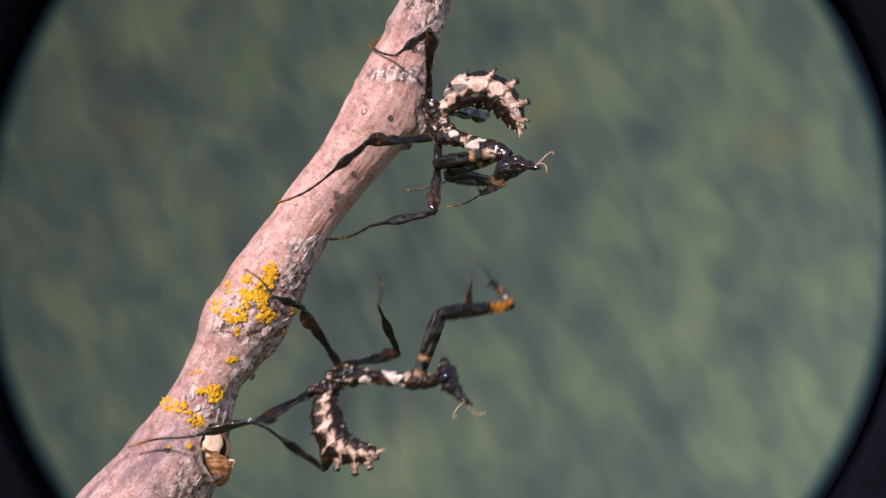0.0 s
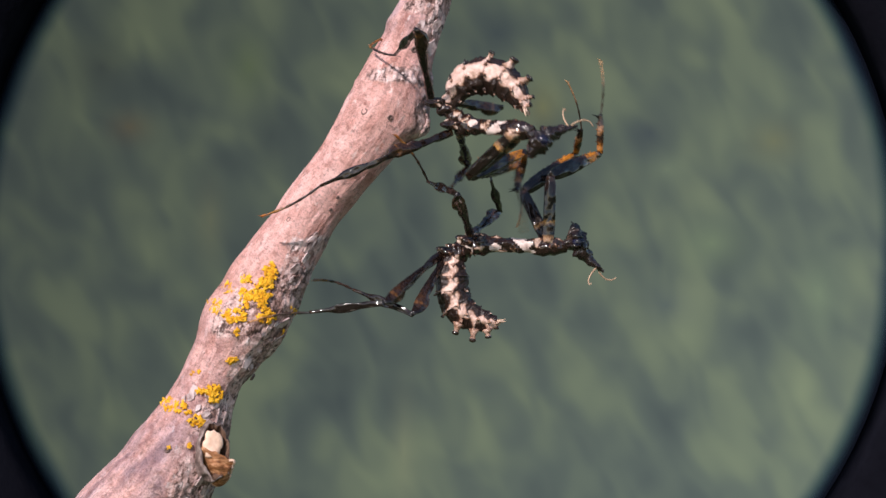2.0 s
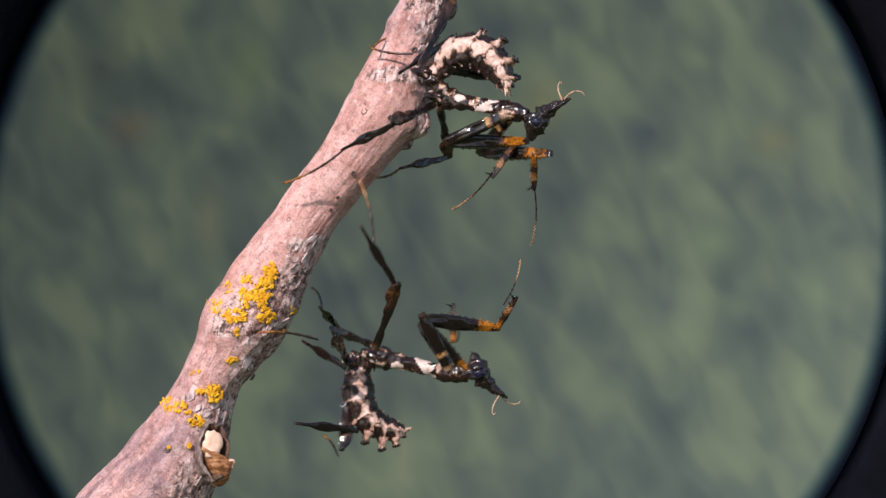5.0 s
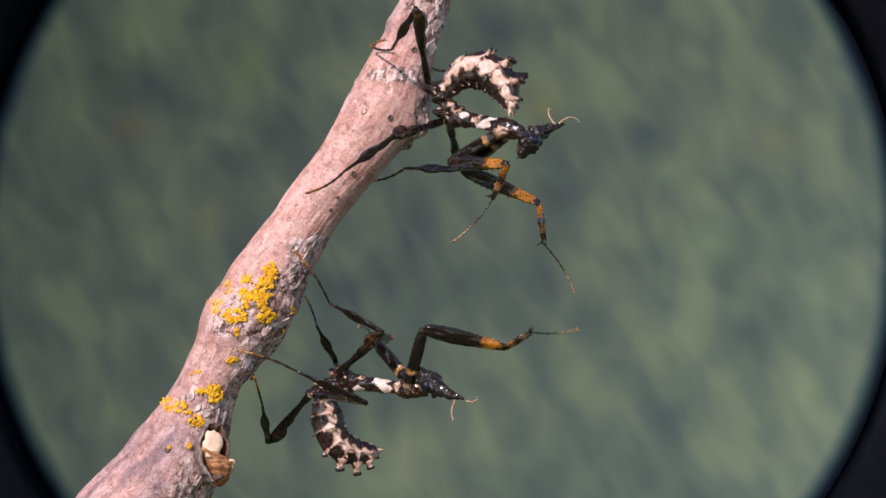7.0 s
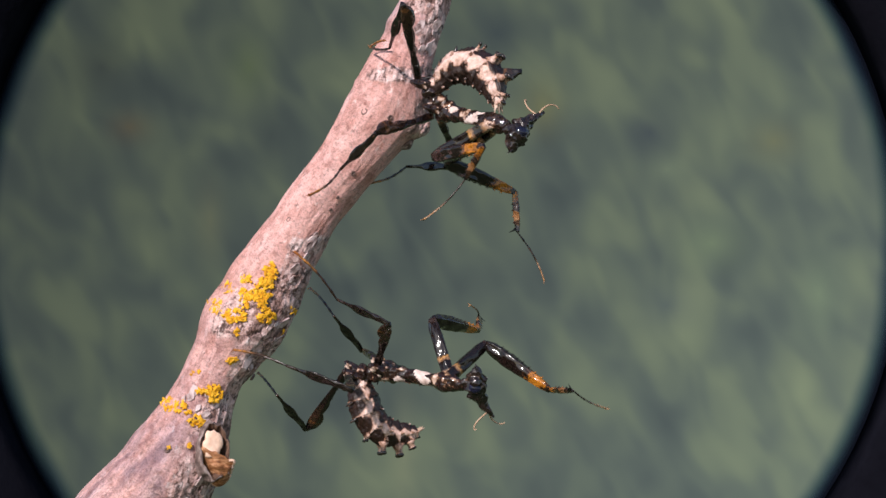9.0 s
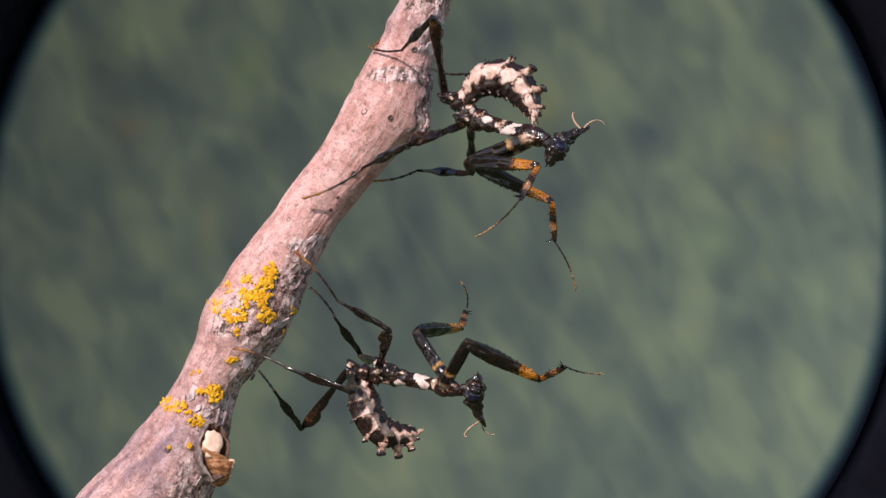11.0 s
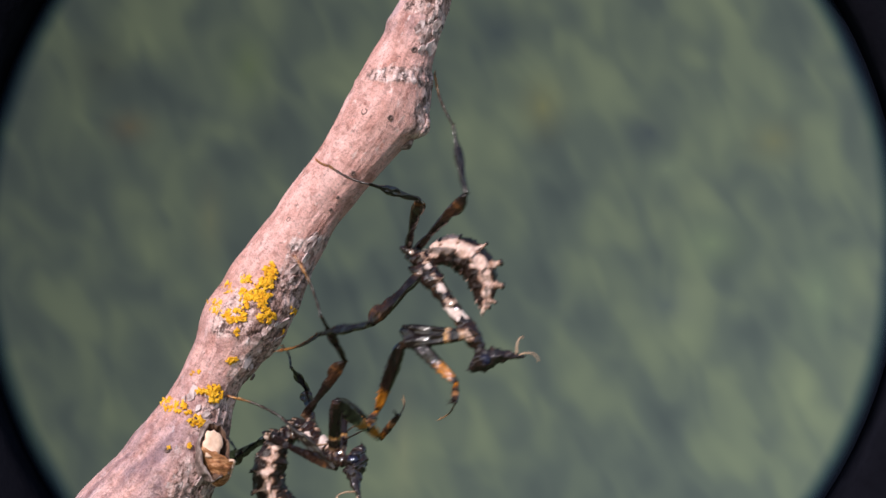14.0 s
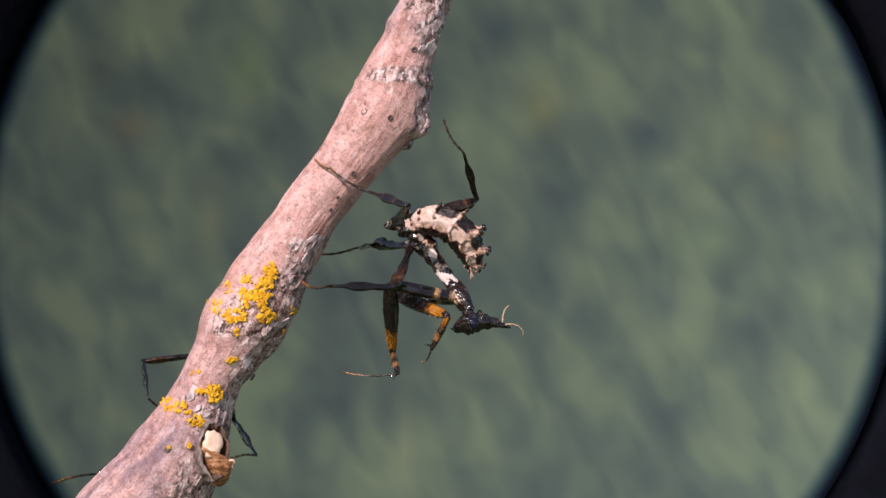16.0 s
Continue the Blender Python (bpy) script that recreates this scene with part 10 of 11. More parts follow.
    walk(lower["f1femur"], [
        (0, mm(6.07, 0.2, -4.84, -3, 8, -22)), (0.5, mm(6.39, 0.31, -4.76, -5, 17, -16)), (1, mm(4.9, -1.37, -4.65, 0, 15, 2)),
        (1.5, mm(3.73, -0.18, -4.77, -5, 10, -27)), (2, mm(5.03, 0.06, -4.96, -20, 19, -48)), (2.5, mm(5.35, 0.45, -4.96, 11, -7, -57)),
        (3, mm(4.02, -3.31, -3.08, 17, -23, -69)), (3.4, mm(4.67, -3.7, -2.66, 28, -19, -85)), (3.433, mm(4.71, -1.47, -3.8, -7, 23, -50)),
        (3.475, mm(4.75, 0.76, -4.94, -29, 77, -32)), (3.525, mm(4.75, 0.76, -4.94, -29, 77, -32)), (3.567, mm(4.23, -1.62, -3.28, -37, 42, -73)),
        (3.6, mm(3.72, -3.99, -1.62, -20, 11, -99)), (3.8, mm(2.35, 2.53, -3.48, 11, -10, -47)), (4, mm(2.36, 2.95, -3.16, 2, -4, -33)),
        (4.2, mm(1.77, 2.44, -2.97, -3, 6, -27)), (6.3, mm(4.5, 0.54, -4.94, 5, -15, -43)), (6.5, mm(4.5, 0.54, -4.94, 5, -15, -43)),
        (7, mm(6.39, -0.35, -4.71, 1, -18, -20)), (7.5, mm(7.36, -0.33, -4.28, 12, -35, -43)), (7.733, mm(6.46, 0.19, -4.58, -1, -14, 5)),
        (8, mm(5.43, 0.79, -4.93, 8, 12, 54)), (8.267, mm(6.66, 0.18, -4.45, -3, -9, 14)), (8.5, mm(7.74, -0.36, -4.03, 2, -30, -23)),
        (9, mm(5.77, -4.22, -1.2, -18, -25, 6)), (9.2, mm(5.81, -4.19, -1.31, -18, -24, 6)), (11.3, mm(7.61, 0.65, -4.17, 9, -35, -44)),
        (11.5, mm(7.55, 0.54, -4.22, 9, -34, -44)), (12, mm(7.41, 0.77, -4.28, 7, -35, -37)), (12.5, mm(6.93, 0.93, -4.51, 11, -31, -48)),
        (13, mm(6.16, 1.25, -4.73, 35, -30, -81)), (13.5, mm(6.26, 3.13, -3.85, -14, 12, -105)), (14, mm(6.64, 3.42, -3.43, 16, -9, -118)),
        (14.5, mm(6.22, 3.64, -3.4, -10, 4, -115)), (14.733, mm(6.98, 2.79, -0.31, -44, 13, -115)), (15, mm(7.85, 1.81, 3.21, -86, 21, -122)),
        (15.3, mm(7.51, 1.49, 3.58, -65, 29, -117)), (15.4, mm(7.7, 2.71, 2.17, 0, 2, -105)), (15.5, mm(7.89, 3.93, 0.76, 65, -20, -125)),
        (15.6, mm(5.08, 2.59, 2.13, 35, -8, -66)), (15.7, mm(2.28, 1.24, 3.5, 28, 22, -16)), (15.93, mm(1.07, 1.49, 2.09, 13, 13, -14)),
        (16, mm(1.07, 1.49, 2.09, 13, 13, -14))])
    walk(lower["f1tibia"], [
        (0, mm(11.47, -1.99, -5.66, -151, 36, -136)), (0.5, mm(11.79, -1.27, -6.47, -88, 45, -89)), (1, mm(10.58, -1.21, -6.16, -88, 53, -88)),
        (1.5, mm(8.9, -2.79, -5.79, 53, 83, 54)), (2, mm(8.76, -4.06, -6.87, 123, 88, 123)), (2.267, mm(8.65, -4.26, -5.46, 176, 33, 157)),
        (2.5, mm(8.55, -4.43, -4.22, -170, -14, 144)), (2.667, mm(7.7, -5.73, -3.07, -126, -54, 115)), (2.833, mm(6.85, -7.04, -1.92, -40, -47, 40)),
        (3, mm(6, -8.34, -0.77, -5, -4, 22)), (3.2, mm(5.6, -8.79, -0.77, 28, 14, 34)), (3.4, mm(5.2, -9.25, -0.77, 66, 22, 55)),
        (3.433, mm(5.54, -4.6, -5.72, 27, -15, 13)), (3.475, mm(5.88, 0.05, -10.67, 11, -67, -14)), (3.525, mm(5.88, 0.05, -10.67, 11, -67, -14)),
        (3.567, mm(4.35, -4.82, -6.71, -159, -42, 106)), (3.6, mm(2.83, -9.69, -2.75, 152, 12, 74)), (3.7, mm(4.57, -5.68, -2.58, 125, 65, 88)),
        (3.8, mm(6.32, -1.67, -2.41, -57, 59, -61)), (4, mm(7.31, -0.2, -2.78, 106, 64, 104)), (4.2, mm(6.98, -0.21, -3.54, 90, 53, 90)),
        (5.267, mm(7.84, -1.79, -3.48, -8, 66, -33)), (6.3, mm(8.67, -3.31, -3.42, -25, 23, -78)), (6.5, mm(8.67, -3.31, -3.42, -25, 23, -78)),
        (7, mm(11.65, -2.29, -2.91, 5, -3, -73)), (7.267, mm(11.23, -2.99, -1.83, 6, 11, -32)), (7.5, mm(10.87, -3.61, -0.89, 16, 21, 6)),
        (7.733, mm(9.89, 0.62, -3.37, 28, 41, 38)), (8, mm(8.77, 5.46, -6.2, 63, 49, 93)), (8.5, mm(12.46, -2.32, -1.13, 55, 43, 38)),
        (9, mm(11.08, -3.69, 1.29, 32, 19, 25)), (9.2, mm(11.17, -3.61, 1.06, 32, 20, 25)), (11.3, mm(11.1, -2.68, -0.81, 31, 34, 7)),
        (11.5, mm(11.05, -2.84, -0.91, 31, 35, 6)), (11.733, mm(11.13, -2.51, -0.9, 12, 22, -38)), (12, mm(11.23, -2.14, -0.89, 7, -2, -78)),
        (12.5, mm(10.27, -2.83, -1.47, -8, 13, -75)), (12.667, mm(9.17, -3.16, -1.59, -35, -28, -45)), (12.833, mm(8.06, -3.48, -1.71, -93, -39, 14)),
        (13, mm(6.96, -3.8, -1.82, -133, -7, 56)), (13.267, mm(5.78, -3.07, -3.54, -79, -20, 38)), (13.5, mm(4.75, -2.43, -5.04, -30, -15, 19)),
        (13.667, mm(4.47, -2.19, -4.2, -34, 14, -28)), (13.833, mm(4.19, -1.95, -3.36, -61, 28, -85)), (14, mm(3.91, -1.71, -2.52, -89, 15, -142)),
        (14.167, mm(3.84, -1.69, -2.95, -41, 9, -115)), (14.333, mm(3.77, -1.67, -3.38, 1, -14, -101)), (14.5, mm(3.7, -1.66, -3.82, 47, -40, -107)),
        (14.733, mm(4.29, -2.21, -1.53, 135, -37, -174)), (15, mm(4.96, -2.85, 1.08, -173, 19, 169)), (15.3, mm(5.2, -3.11, 0.72, -177, 4, 172)),
        (15.5, mm(4.71, -0.58, 2.79, 180, 0, 175)), (15.7, mm(7.51, -0.22, 1.26, 172, -41, -165)), (15.93, mm(6.63, 0.09, 0.78, 178, -41, -178)),
        (16, mm(6.63, 0.09, 0.78, 178, -41, -178))])
    walk(lower["f1tarsus"], [
        (0, mm(9.78, -3.59, -7.35, 137, 21, 111)), (0.5, mm(11.84, -3.3, -8.51, 96, 23, 92)), (1, mm(10.65, -2.96, -8.45, 156, 14, 118)),
        (1.267, mm(9.83, -2.71, -8.55, 122, 41, 108)), (1.5, mm(9.12, -2.49, -8.64, 73, 54, 76)), (2, mm(8.72, -4, -9.75, 145, 87, 145)),
        (2.5, mm(6.3, -2.78, -3.51, 134, 20, 108)), (2.733, mm(7.41, -4.88, -2.14, 98, 22, 78)), (3, mm(8.67, -7.28, -0.58, 63, 5, 50)),
        (3.4, mm(6.72, -7.06, -1.86, 113, 18, 73)), (3.433, mm(6.85, -3.64, -4.94, 170, -24, 129)), (3.475, mm(6.98, -0.23, -8.02, 15, -86, -17)),
        (3.525, mm(6.98, -0.23, -8.02, 15, -86, -17)), (3.567, mm(5.3, -3.61, -5.68, 32, -29, 16)), (3.6, mm(3.62, -6.99, -3.34, 73, 11, 58)),
        (3.8, mm(7.04, -2.95, -4.89, 73, 35, 80)), (4, mm(7.01, 1.02, -5.37, -28, 87, -28)), (4.2, mm(6.99, 1.51, -5.85, -111, 53, -107)),
        (5.267, mm(8.13, -2.26, -5.18, -49, 41, -71)), (6.3, mm(9.23, -5.91, -4.53, -11, 16, -63)), (6.5, mm(9.23, -5.91, -4.53, -11, 16, -63)),
        (7, mm(12.48, -5.04, -2.77, 11, -16, -52)), (7.5, mm(13.55, -3.32, -1.9, 19, -28, -57)), (8, mm(8.67, 7.34, -8.39, 3, 1, -9)),
        (8.5, mm(14.13, -1.04, -3.09, 32, -27, -76)), (9, mm(13.53, -2.54, 0.33, 32, -41, -70)), (9.2, mm(13.63, -2.47, 0.09, 31, -40, -71)),
        (11.3, mm(13.47, -2.4, -2.42, 32, -28, -82)), (11.5, mm(13.41, -2.58, -2.54, 32, -27, -83)), (12, mm(11.82, -4.96, -0.8, 7, -14, -45)),
        (12.5, mm(11.01, -5.54, -2.1, 8, -11, -55)), (12.667, mm(10.19, -4.17, -1.9, 29, -61, -71)), (12.833, mm(9.36, -2.79, -1.7, 157, -61, 163)),
        (13, mm(8.54, -1.41, -1.49, 178, -12, 147)), (13.5, mm(7.38, -1.54, -4.29, 117, -46, -160)), (13.733, mm(4.74, -2.42, -3.8, -178, -65, 120)),
        (14, mm(1.71, -3.42, -3.25, -133, -30, 58)), (14.5, mm(3.06, -3.75, -1.95, -95, -12, 38)), (15, mm(2.29, -2.33, 0.15, -67, -24, 47)),
        (15.3, mm(2.36, -2.72, 0.5, -91, -23, 51)), (15.367, mm(2.19, -1.93, 1.27, -37, -15, 31)), (15.433, mm(2.01, -1.14, 2.04, 11, 4, 26)),
        (15.5, mm(1.84, -0.35, 2.81, 61, 21, 37)), (15.7, mm(5.41, -0.79, 3.14, 69, 79, 73)), (15.93, mm(4.46, 0.01, 2.68, 98, 80, 97)),
        (16, mm(4.46, 0.01, 2.68, 98, 80, 97))])
    walk(lower["f2coxa"], [
        (0, mm(5, -0.34, -0.25, -5, 72, -5)), (0.5, mm(5, -0.34, -0.25, -2, 78, -2)), (1, mm(5, -0.34, -0.25, -155, 77, -154)),
        (1.5, mm(5, -0.34, -0.25, -155, 78, -154)), (2, mm(5, -0.34, -0.25, -134, 50, -126)), (2.5, mm(5, -0.34, -0.25, -121, 28, -105)),
        (3, mm(5, -0.34, -0.25, -164, 11, -154)), (3.2, mm(5, -0.34, -0.25, -125, 26, -136)), (3.4, mm(5, -0.34, -0.25, -80, 25, -110)),
        (3.475, mm(5, -0.34, -0.25, -129, 59, -126)), (3.525, mm(5, -0.34, -0.25, -129, 59, -126)), (3.6, mm(5, -0.34, -0.25, -97, 61, -132)),
        (3.8, mm(5, -0.34, -0.25, -64, 47, -69)), (4, mm(5, -0.34, -0.25, -144, 40, -130)), (4.2, mm(5, -0.34, -0.25, -153, 28, -132)),
        (6.3, mm(5, -0.34, -0.25, -149, 27, -150)), (6.5, mm(5, -0.34, -0.25, -149, 27, -150)), (7, mm(5, -0.34, -0.25, -153, 19, -145)),
        (7.5, mm(5, -0.34, -0.25, -148, 26, -150)), (8, mm(5, -0.34, -0.25, 167, 39, -161)), (8.5, mm(5, -0.34, -0.25, 171, 63, 146)),
        (9, mm(5, -0.34, -0.25, -113, 38, -136)), (9.2, mm(5, -0.34, -0.25, -113, 39, -137)), (11.3, mm(5, -0.34, -0.25, -139, 33, -158)),
        (11.5, mm(5, -0.34, -0.25, -139, 33, -158)), (12, mm(5, -0.34, -0.25, -141, 27, -155)), (12.5, mm(5, -0.34, -0.25, 149, 67, 115)),
        (13, mm(5, -0.34, -0.25, 137, 58, 103)), (13.5, mm(5, -0.34, -0.25, 160, 28, 92)), (13.733, mm(5, -0.34, -0.25, -174, 43, 131)),
        (14, mm(5, -0.34, -0.25, -135, 37, -178)), (14.5, mm(5, -0.34, -0.25, 178, 80, 130)), (15, mm(5, -0.34, -0.25, -166, 27, 176)),
        (15.133, mm(5, -0.34, -0.25, -158, -25, 141)), (15.3, mm(5, -0.34, -0.25, -77, -45, 41)), (15.4, mm(5, -0.34, -0.25, -161, -50, 146)),
        (15.5, mm(5, -0.34, -0.25, -179, 1, -168)), (15.567, mm(5, -0.34, -0.25, 139, -3, 160)), (15.633, mm(5, -0.34, -0.25, 102, -27, 138)),
        (15.7, mm(5, -0.34, -0.25, 62, -59, 134)), (15.93, mm(5, -0.34, -0.25, 126, -40, 140)), (16, mm(5, -0.34, -0.25, 126, -40, 140))])
    walk(lower["f2femur"], [
        (0, mm(6.47, -0.48, -4.73, -7, 3, -71)), (0.267, mm(6.21, -0.42, -4.8, -22, 32, -49)), (0.5, mm(5.99, -0.37, -4.87, -27, 60, -30)),
        (1, mm(4.06, -0.81, -4.85, -37, 38, -51)), (1.5, mm(4.15, -0.75, -4.87, -20, 31, -35)), (2, mm(3.22, -2.8, -3.86, -23, 31, -39)),
        (2.5, mm(3.91, -4.34, -2.5, -45, 35, -60)), (3, mm(0.83, -2.35, -1.18, -59, 36, -101)), (3.2, mm(2.18, -3.34, -1.73, -15, 14, -84)),
        (3.4, mm(3.52, -4.34, -2.28, 22, -13, -86)), (3.433, mm(3.55, -3.33, -3.28, -13, 20, -58)), (3.475, mm(3.57, -2.33, -4.29, -42, 62, -48)),
        (3.525, mm(3.57, -2.33, -4.29, -42, 62, -48)), (3.567, mm(3.52, -2.17, -4.33, -33, 30, -76)), (3.6, mm(3.46, -2.02, -4.38, -11, 5, -104)),
        (3.7, mm(4.8, -2.69, -4.04, -7, 8, -58)), (3.8, mm(6.15, -3.35, -3.7, -2, 7, -12)), (4, mm(2.67, -3.12, -3.27, 0, -2, 3)),
        (4.2, mm(2.23, -3.45, -2.48, 0, -4, 3)), (5.267, mm(1.8, -2.95, -2.44, 43, -48, -49)), (6.3, mm(1.38, -2.47, -2.41, 112, -28, -125)),
        (6.5, mm(1.38, -2.47, -2.41, 112, -28, -125)), (7, mm(1.35, -2.89, -1.81, 72, -25, -104)), (7.5, mm(1.35, -2.47, -2.35, 68, -8, -111)),
        (8, mm(1.53, -1.56, -3.21, 28, -4, -49)), (8.5, mm(3.23, 0.86, -4.46, 39, -16, -94)), (9, mm(2.33, -2.94, -3.15, 40, -31, -84)),
        (9.2, mm(2.35, -2.86, -3.23, 39, -30, -85)), (11.3, mm(1.34, -1.81, -2.84, 36, -20, -93)), (11.5, mm(1.33, -1.79, -2.83, 36, -19, -94)),
        (12, mm(1.19, -2.12, -2.39, 41, -17, -98)), (12.5, mm(4.21, 1.35, -4.58, 57, -13, -113)), (13, mm(4.45, 2.09, -4.26, 100, -1, -126)),
        (13.267, mm(4.67, 3.03, -3.29, 166, 1, -151)), (13.5, mm(4.87, 3.84, -2.44, -139, 22, -161)), (13.667, mm(3.65, 2.4, -2.65, -83, 31, -132)),
        (13.833, mm(2.43, 0.96, -2.86, -30, 15, -108)), (14, mm(1.22, -0.48, -3.07, 13, -11, -105)), (14.5, mm(4.49, 0.26, -4.9, 45, -28, -113)),
        (14.667, mm(3.27, 0.16, -4.08, -4, 0, -95)), (14.833, mm(2.04, 0.05, -3.25, -51, 32, -104)), (15, mm(0.82, -0.05, -2.43, -120, 41, -144)),
        (15.3, mm(7.51, 1.86, 3.09, -82, 23, -126)), (15.5, mm(0.38, -1.32, -0.32, -56, -1, -133)), (15.6, mm(1.84, 0.05, 1.74, -21, 36, -86)),
        (15.7, mm(3.31, 1.42, 3.79, 35, 26, -20)), (15.93, mm(2.21, 2, 2.76, 23, 24, -20)), (16, mm(2.21, 2, 2.76, 23, 24, -20))])
    walk(lower["f2tibia"], [
        (0, mm(8.4, -6.02, -5.03, 96, 32, 93)), (0.267, mm(8.48, -3.81, -7.65, -24, 87, -28)), (0.5, mm(8.54, -1.87, -9.94, -78, 36, -83)),
        (1, mm(6.98, -4.44, -8.44, -92, 61, -92)), (1.5, mm(8.24, -3.65, -7.94, -139, 41, -127)), (1.733, mm(7.72, -4.74, -7.46, 151, 73, 160)),
        (2, mm(7.12, -5.97, -6.91, 80, 35, 85)), (2.5, mm(6.33, -8.51, -5.87, 40, 25, 64)), (2.733, mm(3.34, -7.82, -5.29, 26, 38, 23)),
        (3, mm(-0.09, -7.03, -4.62, -1, 38, -31)), (3.4, mm(3.88, -10.05, -0.95, 45, 17, 48)), (3.433, mm(4.64, -7.21, -5.22, 71, 57, 126)),
        (3.475, mm(5.4, -4.36, -9.49, 127, 33, -130)), (3.525, mm(5.4, -4.36, -9.49, 127, 33, -130)), (3.567, mm(3.71, -6.03, -7.18, 77, 4, -127)),
        (3.6, mm(2.01, -7.7, -4.87, 25, -12, -102)), (3.667, mm(5.29, -6.66, -4.72, -16, 10, -84)), (3.733, mm(8.58, -5.62, -4.56, -58, 39, -85)),
        (3.8, mm(11.86, -4.57, -4.41, -125, 55, -120)), (4, mm(8.54, -2.84, -3.11, -93, 44, -87)), (4.2, mm(8.09, -3.16, -2.09, -118, 23, -98)),
        (4.9, mm(4.86, -4.35, -1.29, -128, 67, -126)), (5.6, mm(1.62, -5.54, -0.49, 110, 63, 96)), (6.3, mm(-1.61, -6.73, 0.32, 104, 20, 71)),
        (6.5, mm(-1.61, -6.73, 0.32, 104, 20, 71)), (7, mm(0.06, -8.07, 0.66, 140, 32, 102)), (7.5, mm(-0.75, -7.9, -1.55, 120, 58, 91)),
        (7.733, mm(2.09, -7.02, -2.13, 153, 53, 146)), (8, mm(5.34, -6.02, -2.8, 166, 33, -173)), (8.5, mm(2.84, -4.78, -2.85, -165, 9, -131)),
        (9, mm(2.84, -7.96, -0.13, 151, -3, -119)), (9.2, mm(2.82, -7.91, -0.26, 124, -3, -120)), (11.3, mm(1.09, -7.32, -0.81, 105, 7, -119)),
        (11.5, mm(0.99, -7.33, -0.88, 91, 2, -122)), (11.667, mm(0.78, -7.45, -0.81, 147, 7, -131)), (11.833, mm(0.58, -7.56, -0.73, -157, 17, -132)),
        (12, mm(0.38, -7.68, -0.66, -98, 23, -124)), (12.5, mm(1.93, -3.92, -3.3, -104, 57, -134)), (13, mm(0.98, -2.66, -4.15, -107, 39, -134)),
        (13.5, mm(-0.28, 2.03, -4.62, -156, 27, 178)), (13.733, mm(-0.28, -1.74, -3.35, -176, 65, 144)), (14, mm(-0.27, -6.05, -1.9, 80, 56, 25)),
        (14.267, mm(1.2, -5.24, -2.03, 168, 25, 74)), (14.5, mm(2.5, -4.54, -2.15, -147, -15, 63)), (14.733, mm(0.05, -3.67, -4.08, -106, -23, 56)),
        (15, mm(-2.75, -2.67, -6.29, -57, -25, 42)), (15.3, mm(4.34, -2.52, 0.78, -109, -38, 63)), (15.367, mm(1.68, -3.55, 0.43, -38, -31, 30)),
        (15.433, mm(-0.98, -4.58, 0.09, 15, -4, 23)), (15.5, mm(-3.64, -5.61, -0.25, 68, 18, 40)), (15.6, mm(2.32, -2.98, 0.48, 82, 54, 71)),
        (15.7, mm(8.28, -0.36, 1.21, 157, 64, 159)), (15.93, mm(7.24, 0.13, 0.35, 155, 61, 151)), (16, mm(7.24, 0.13, 0.35, 155, 61, 151))])
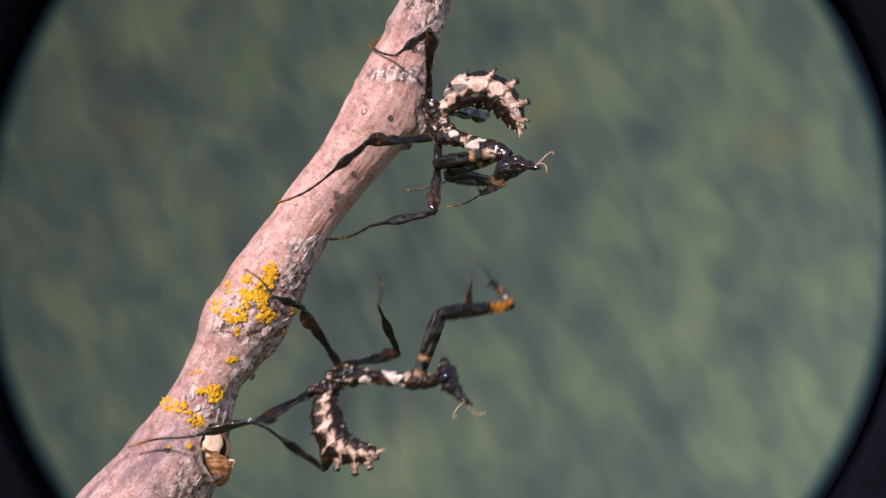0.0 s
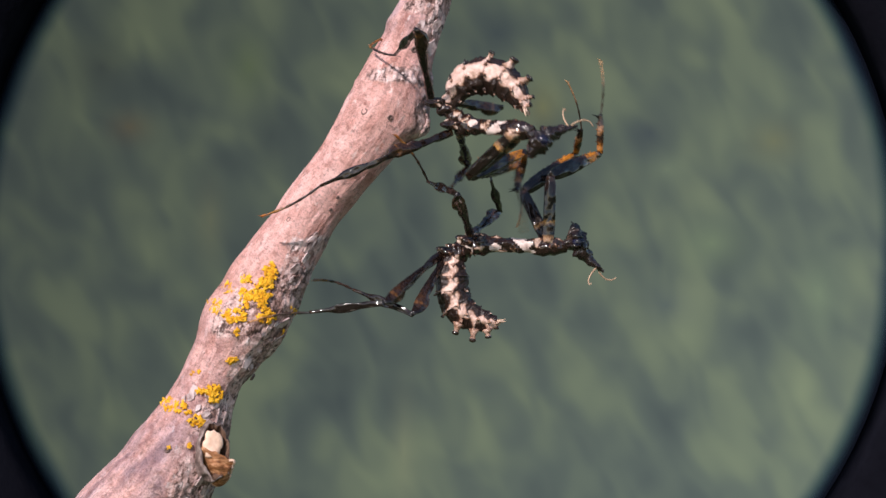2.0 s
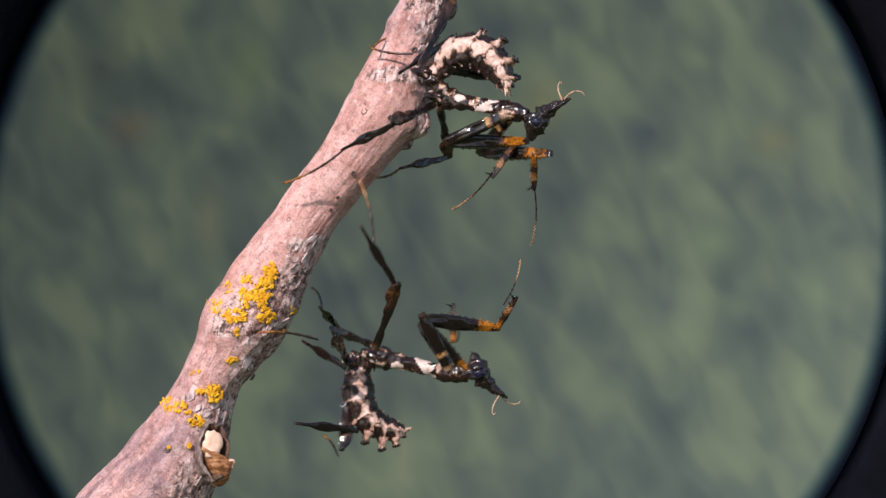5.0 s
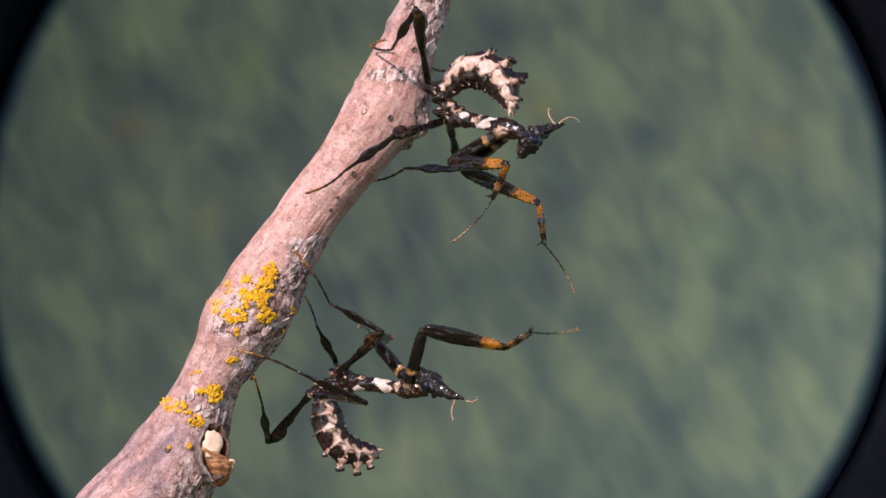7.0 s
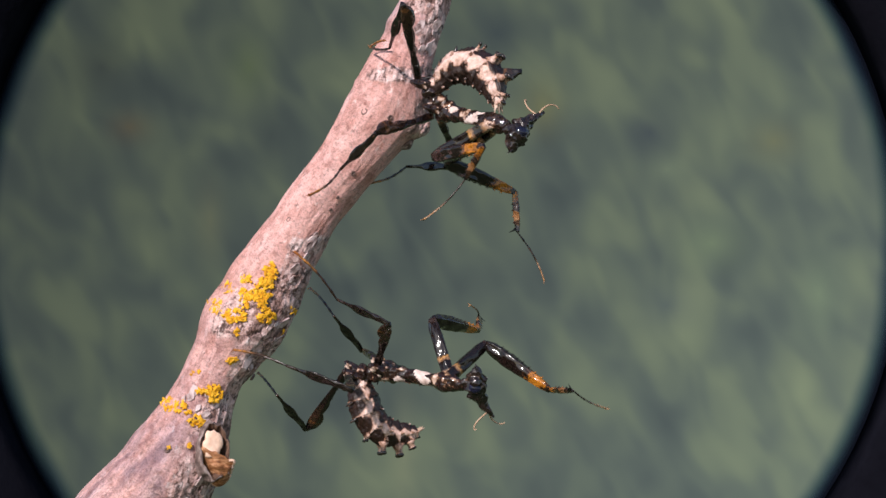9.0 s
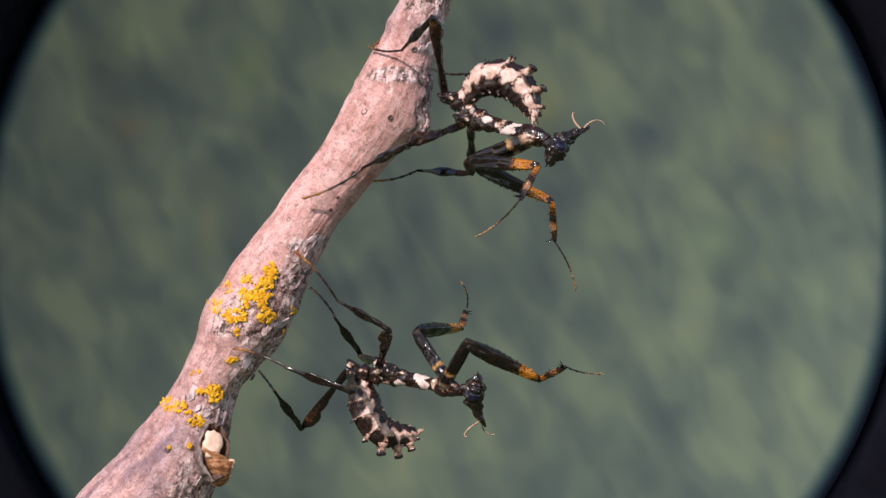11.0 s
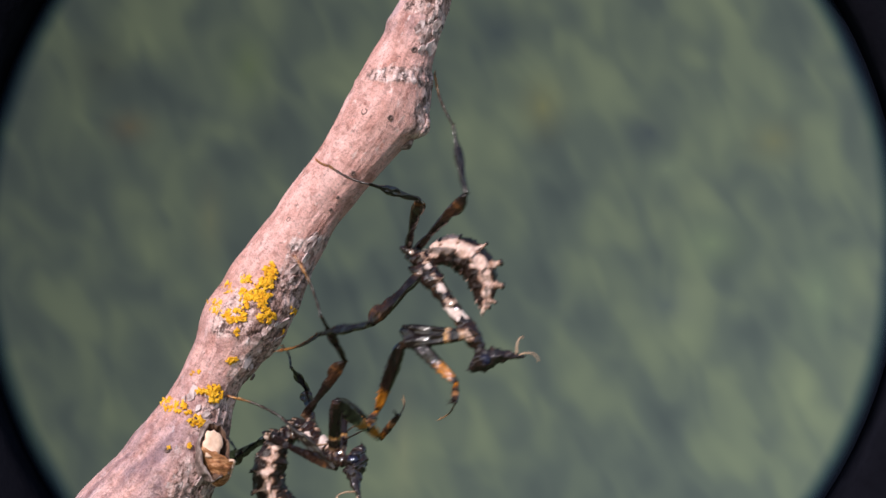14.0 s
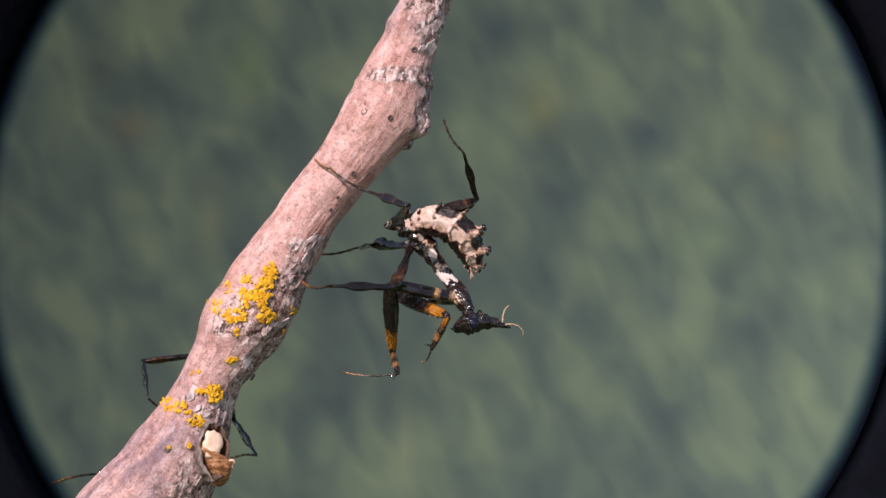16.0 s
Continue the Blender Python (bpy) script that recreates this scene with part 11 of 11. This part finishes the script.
    walk(lower["f2tarsus"], [
        (0, mm(8.27, -3.59, -6.56, 101, 15, 93)), (0.5, mm(8.83, -4.18, -11.64, 126, 10, 100)), (1, mm(6.93, -5.82, -10.96, 176, 1, 111)),
        (1.267, mm(6.93, -5.59, -10.36, 164, 27, 135)), (1.5, mm(6.94, -5.38, -9.84, 163, 52, 159)), (2, mm(7.34, -3.62, -8.55, 132, 58, 127)),
        (2.5, mm(7.49, -6.17, -7.08, 73, 10, 84)), (3, mm(1.85, -8.2, -6.4, 29, 7, 44)), (3.2, mm(3.78, -8.1, -4.1, 69, 18, 56)),
        (3.4, mm(5.71, -8.01, -1.8, 112, 18, 73)), (3.433, mm(4.78, -7.1, -6.44, 115, 39, 137)), (3.475, mm(3.85, -6.2, -11.07, 143, 43, -142)),
        (3.525, mm(3.85, -6.2, -11.07, 143, 43, -142)), (3.567, mm(2.64, -8.33, -7.66, -31, 64, 47)), (3.6, mm(1.43, -10.45, -4.25, -37, -10, 45)),
        (3.667, mm(4.63, -8.96, -5.09, -95, -30, 68)), (3.733, mm(7.83, -7.48, -5.94, -158, -21, 100)), (3.8, mm(11.03, -5.99, -6.78, 151, 8, 107)),
        (4, mm(8.66, -4.89, -5.13, 148, 11, 106)), (4.2, mm(7.72, -5.78, -3.23, 142, 19, 112)), (6.3, mm(-0.73, -4.17, -0.66, 99, 32, 71)),
        (6.5, mm(-0.73, -4.17, -0.66, 99, 32, 71)), (7, mm(-0.43, -5.67, -0.86, 103, 36, 76)), (7.5, mm(-0.78, -6.38, -3.99, 123, 42, 89)),
        (8, mm(2.95, -6.32, -4.37, 158, 23, 164)), (8.5, mm(0.98, -6.93, -3.28, 120, 45, 88)), (9, mm(1.43, -10.47, 0.04, 103, 37, 68)),
        (9.2, mm(1.39, -10.4, -0.09, 104, 36, 69)), (11.3, mm(-0.29, -9.83, -1.14, 88, 51, 55)), (11.5, mm(-0.54, -9.77, -0.99, 90, 48, 54)),
        (12, mm(-1.1, -9.89, -1.78, 103, 72, 71)), (12.5, mm(0.83, -5.04, -5.71, -119, 44, -144)), (12.733, mm(0.17, -4.68, -5.82, -169, 16, -152)),
        (13, mm(-0.58, -4.27, -5.95, 140, -10, -133)), (13.5, mm(-2.85, 2.13, -5.92, -171, 7, -156)), (14, mm(1.17, -5.38, -4.3, -134, 12, -151)),
        (14.5, mm(3.75, -2.05, -1.42, -178, -4, -153)), (15, mm(-0.81, -0.92, -5.08, -162, 20, -169)), (15.3, mm(5.37, -0.51, 2.56, -152, 29, -172)),
        (15.5, mm(-1.55, -3.83, -1.12, 179, -1, -163)), (15.7, mm(7.1, 0.11, -1.38, 165, -60, -159)), (15.93, mm(6.01, 0.82, -2.16, 169, -56, -167)),
        (16, mm(6.01, 0.82, -2.16, 169, -56, -167))])


motions()
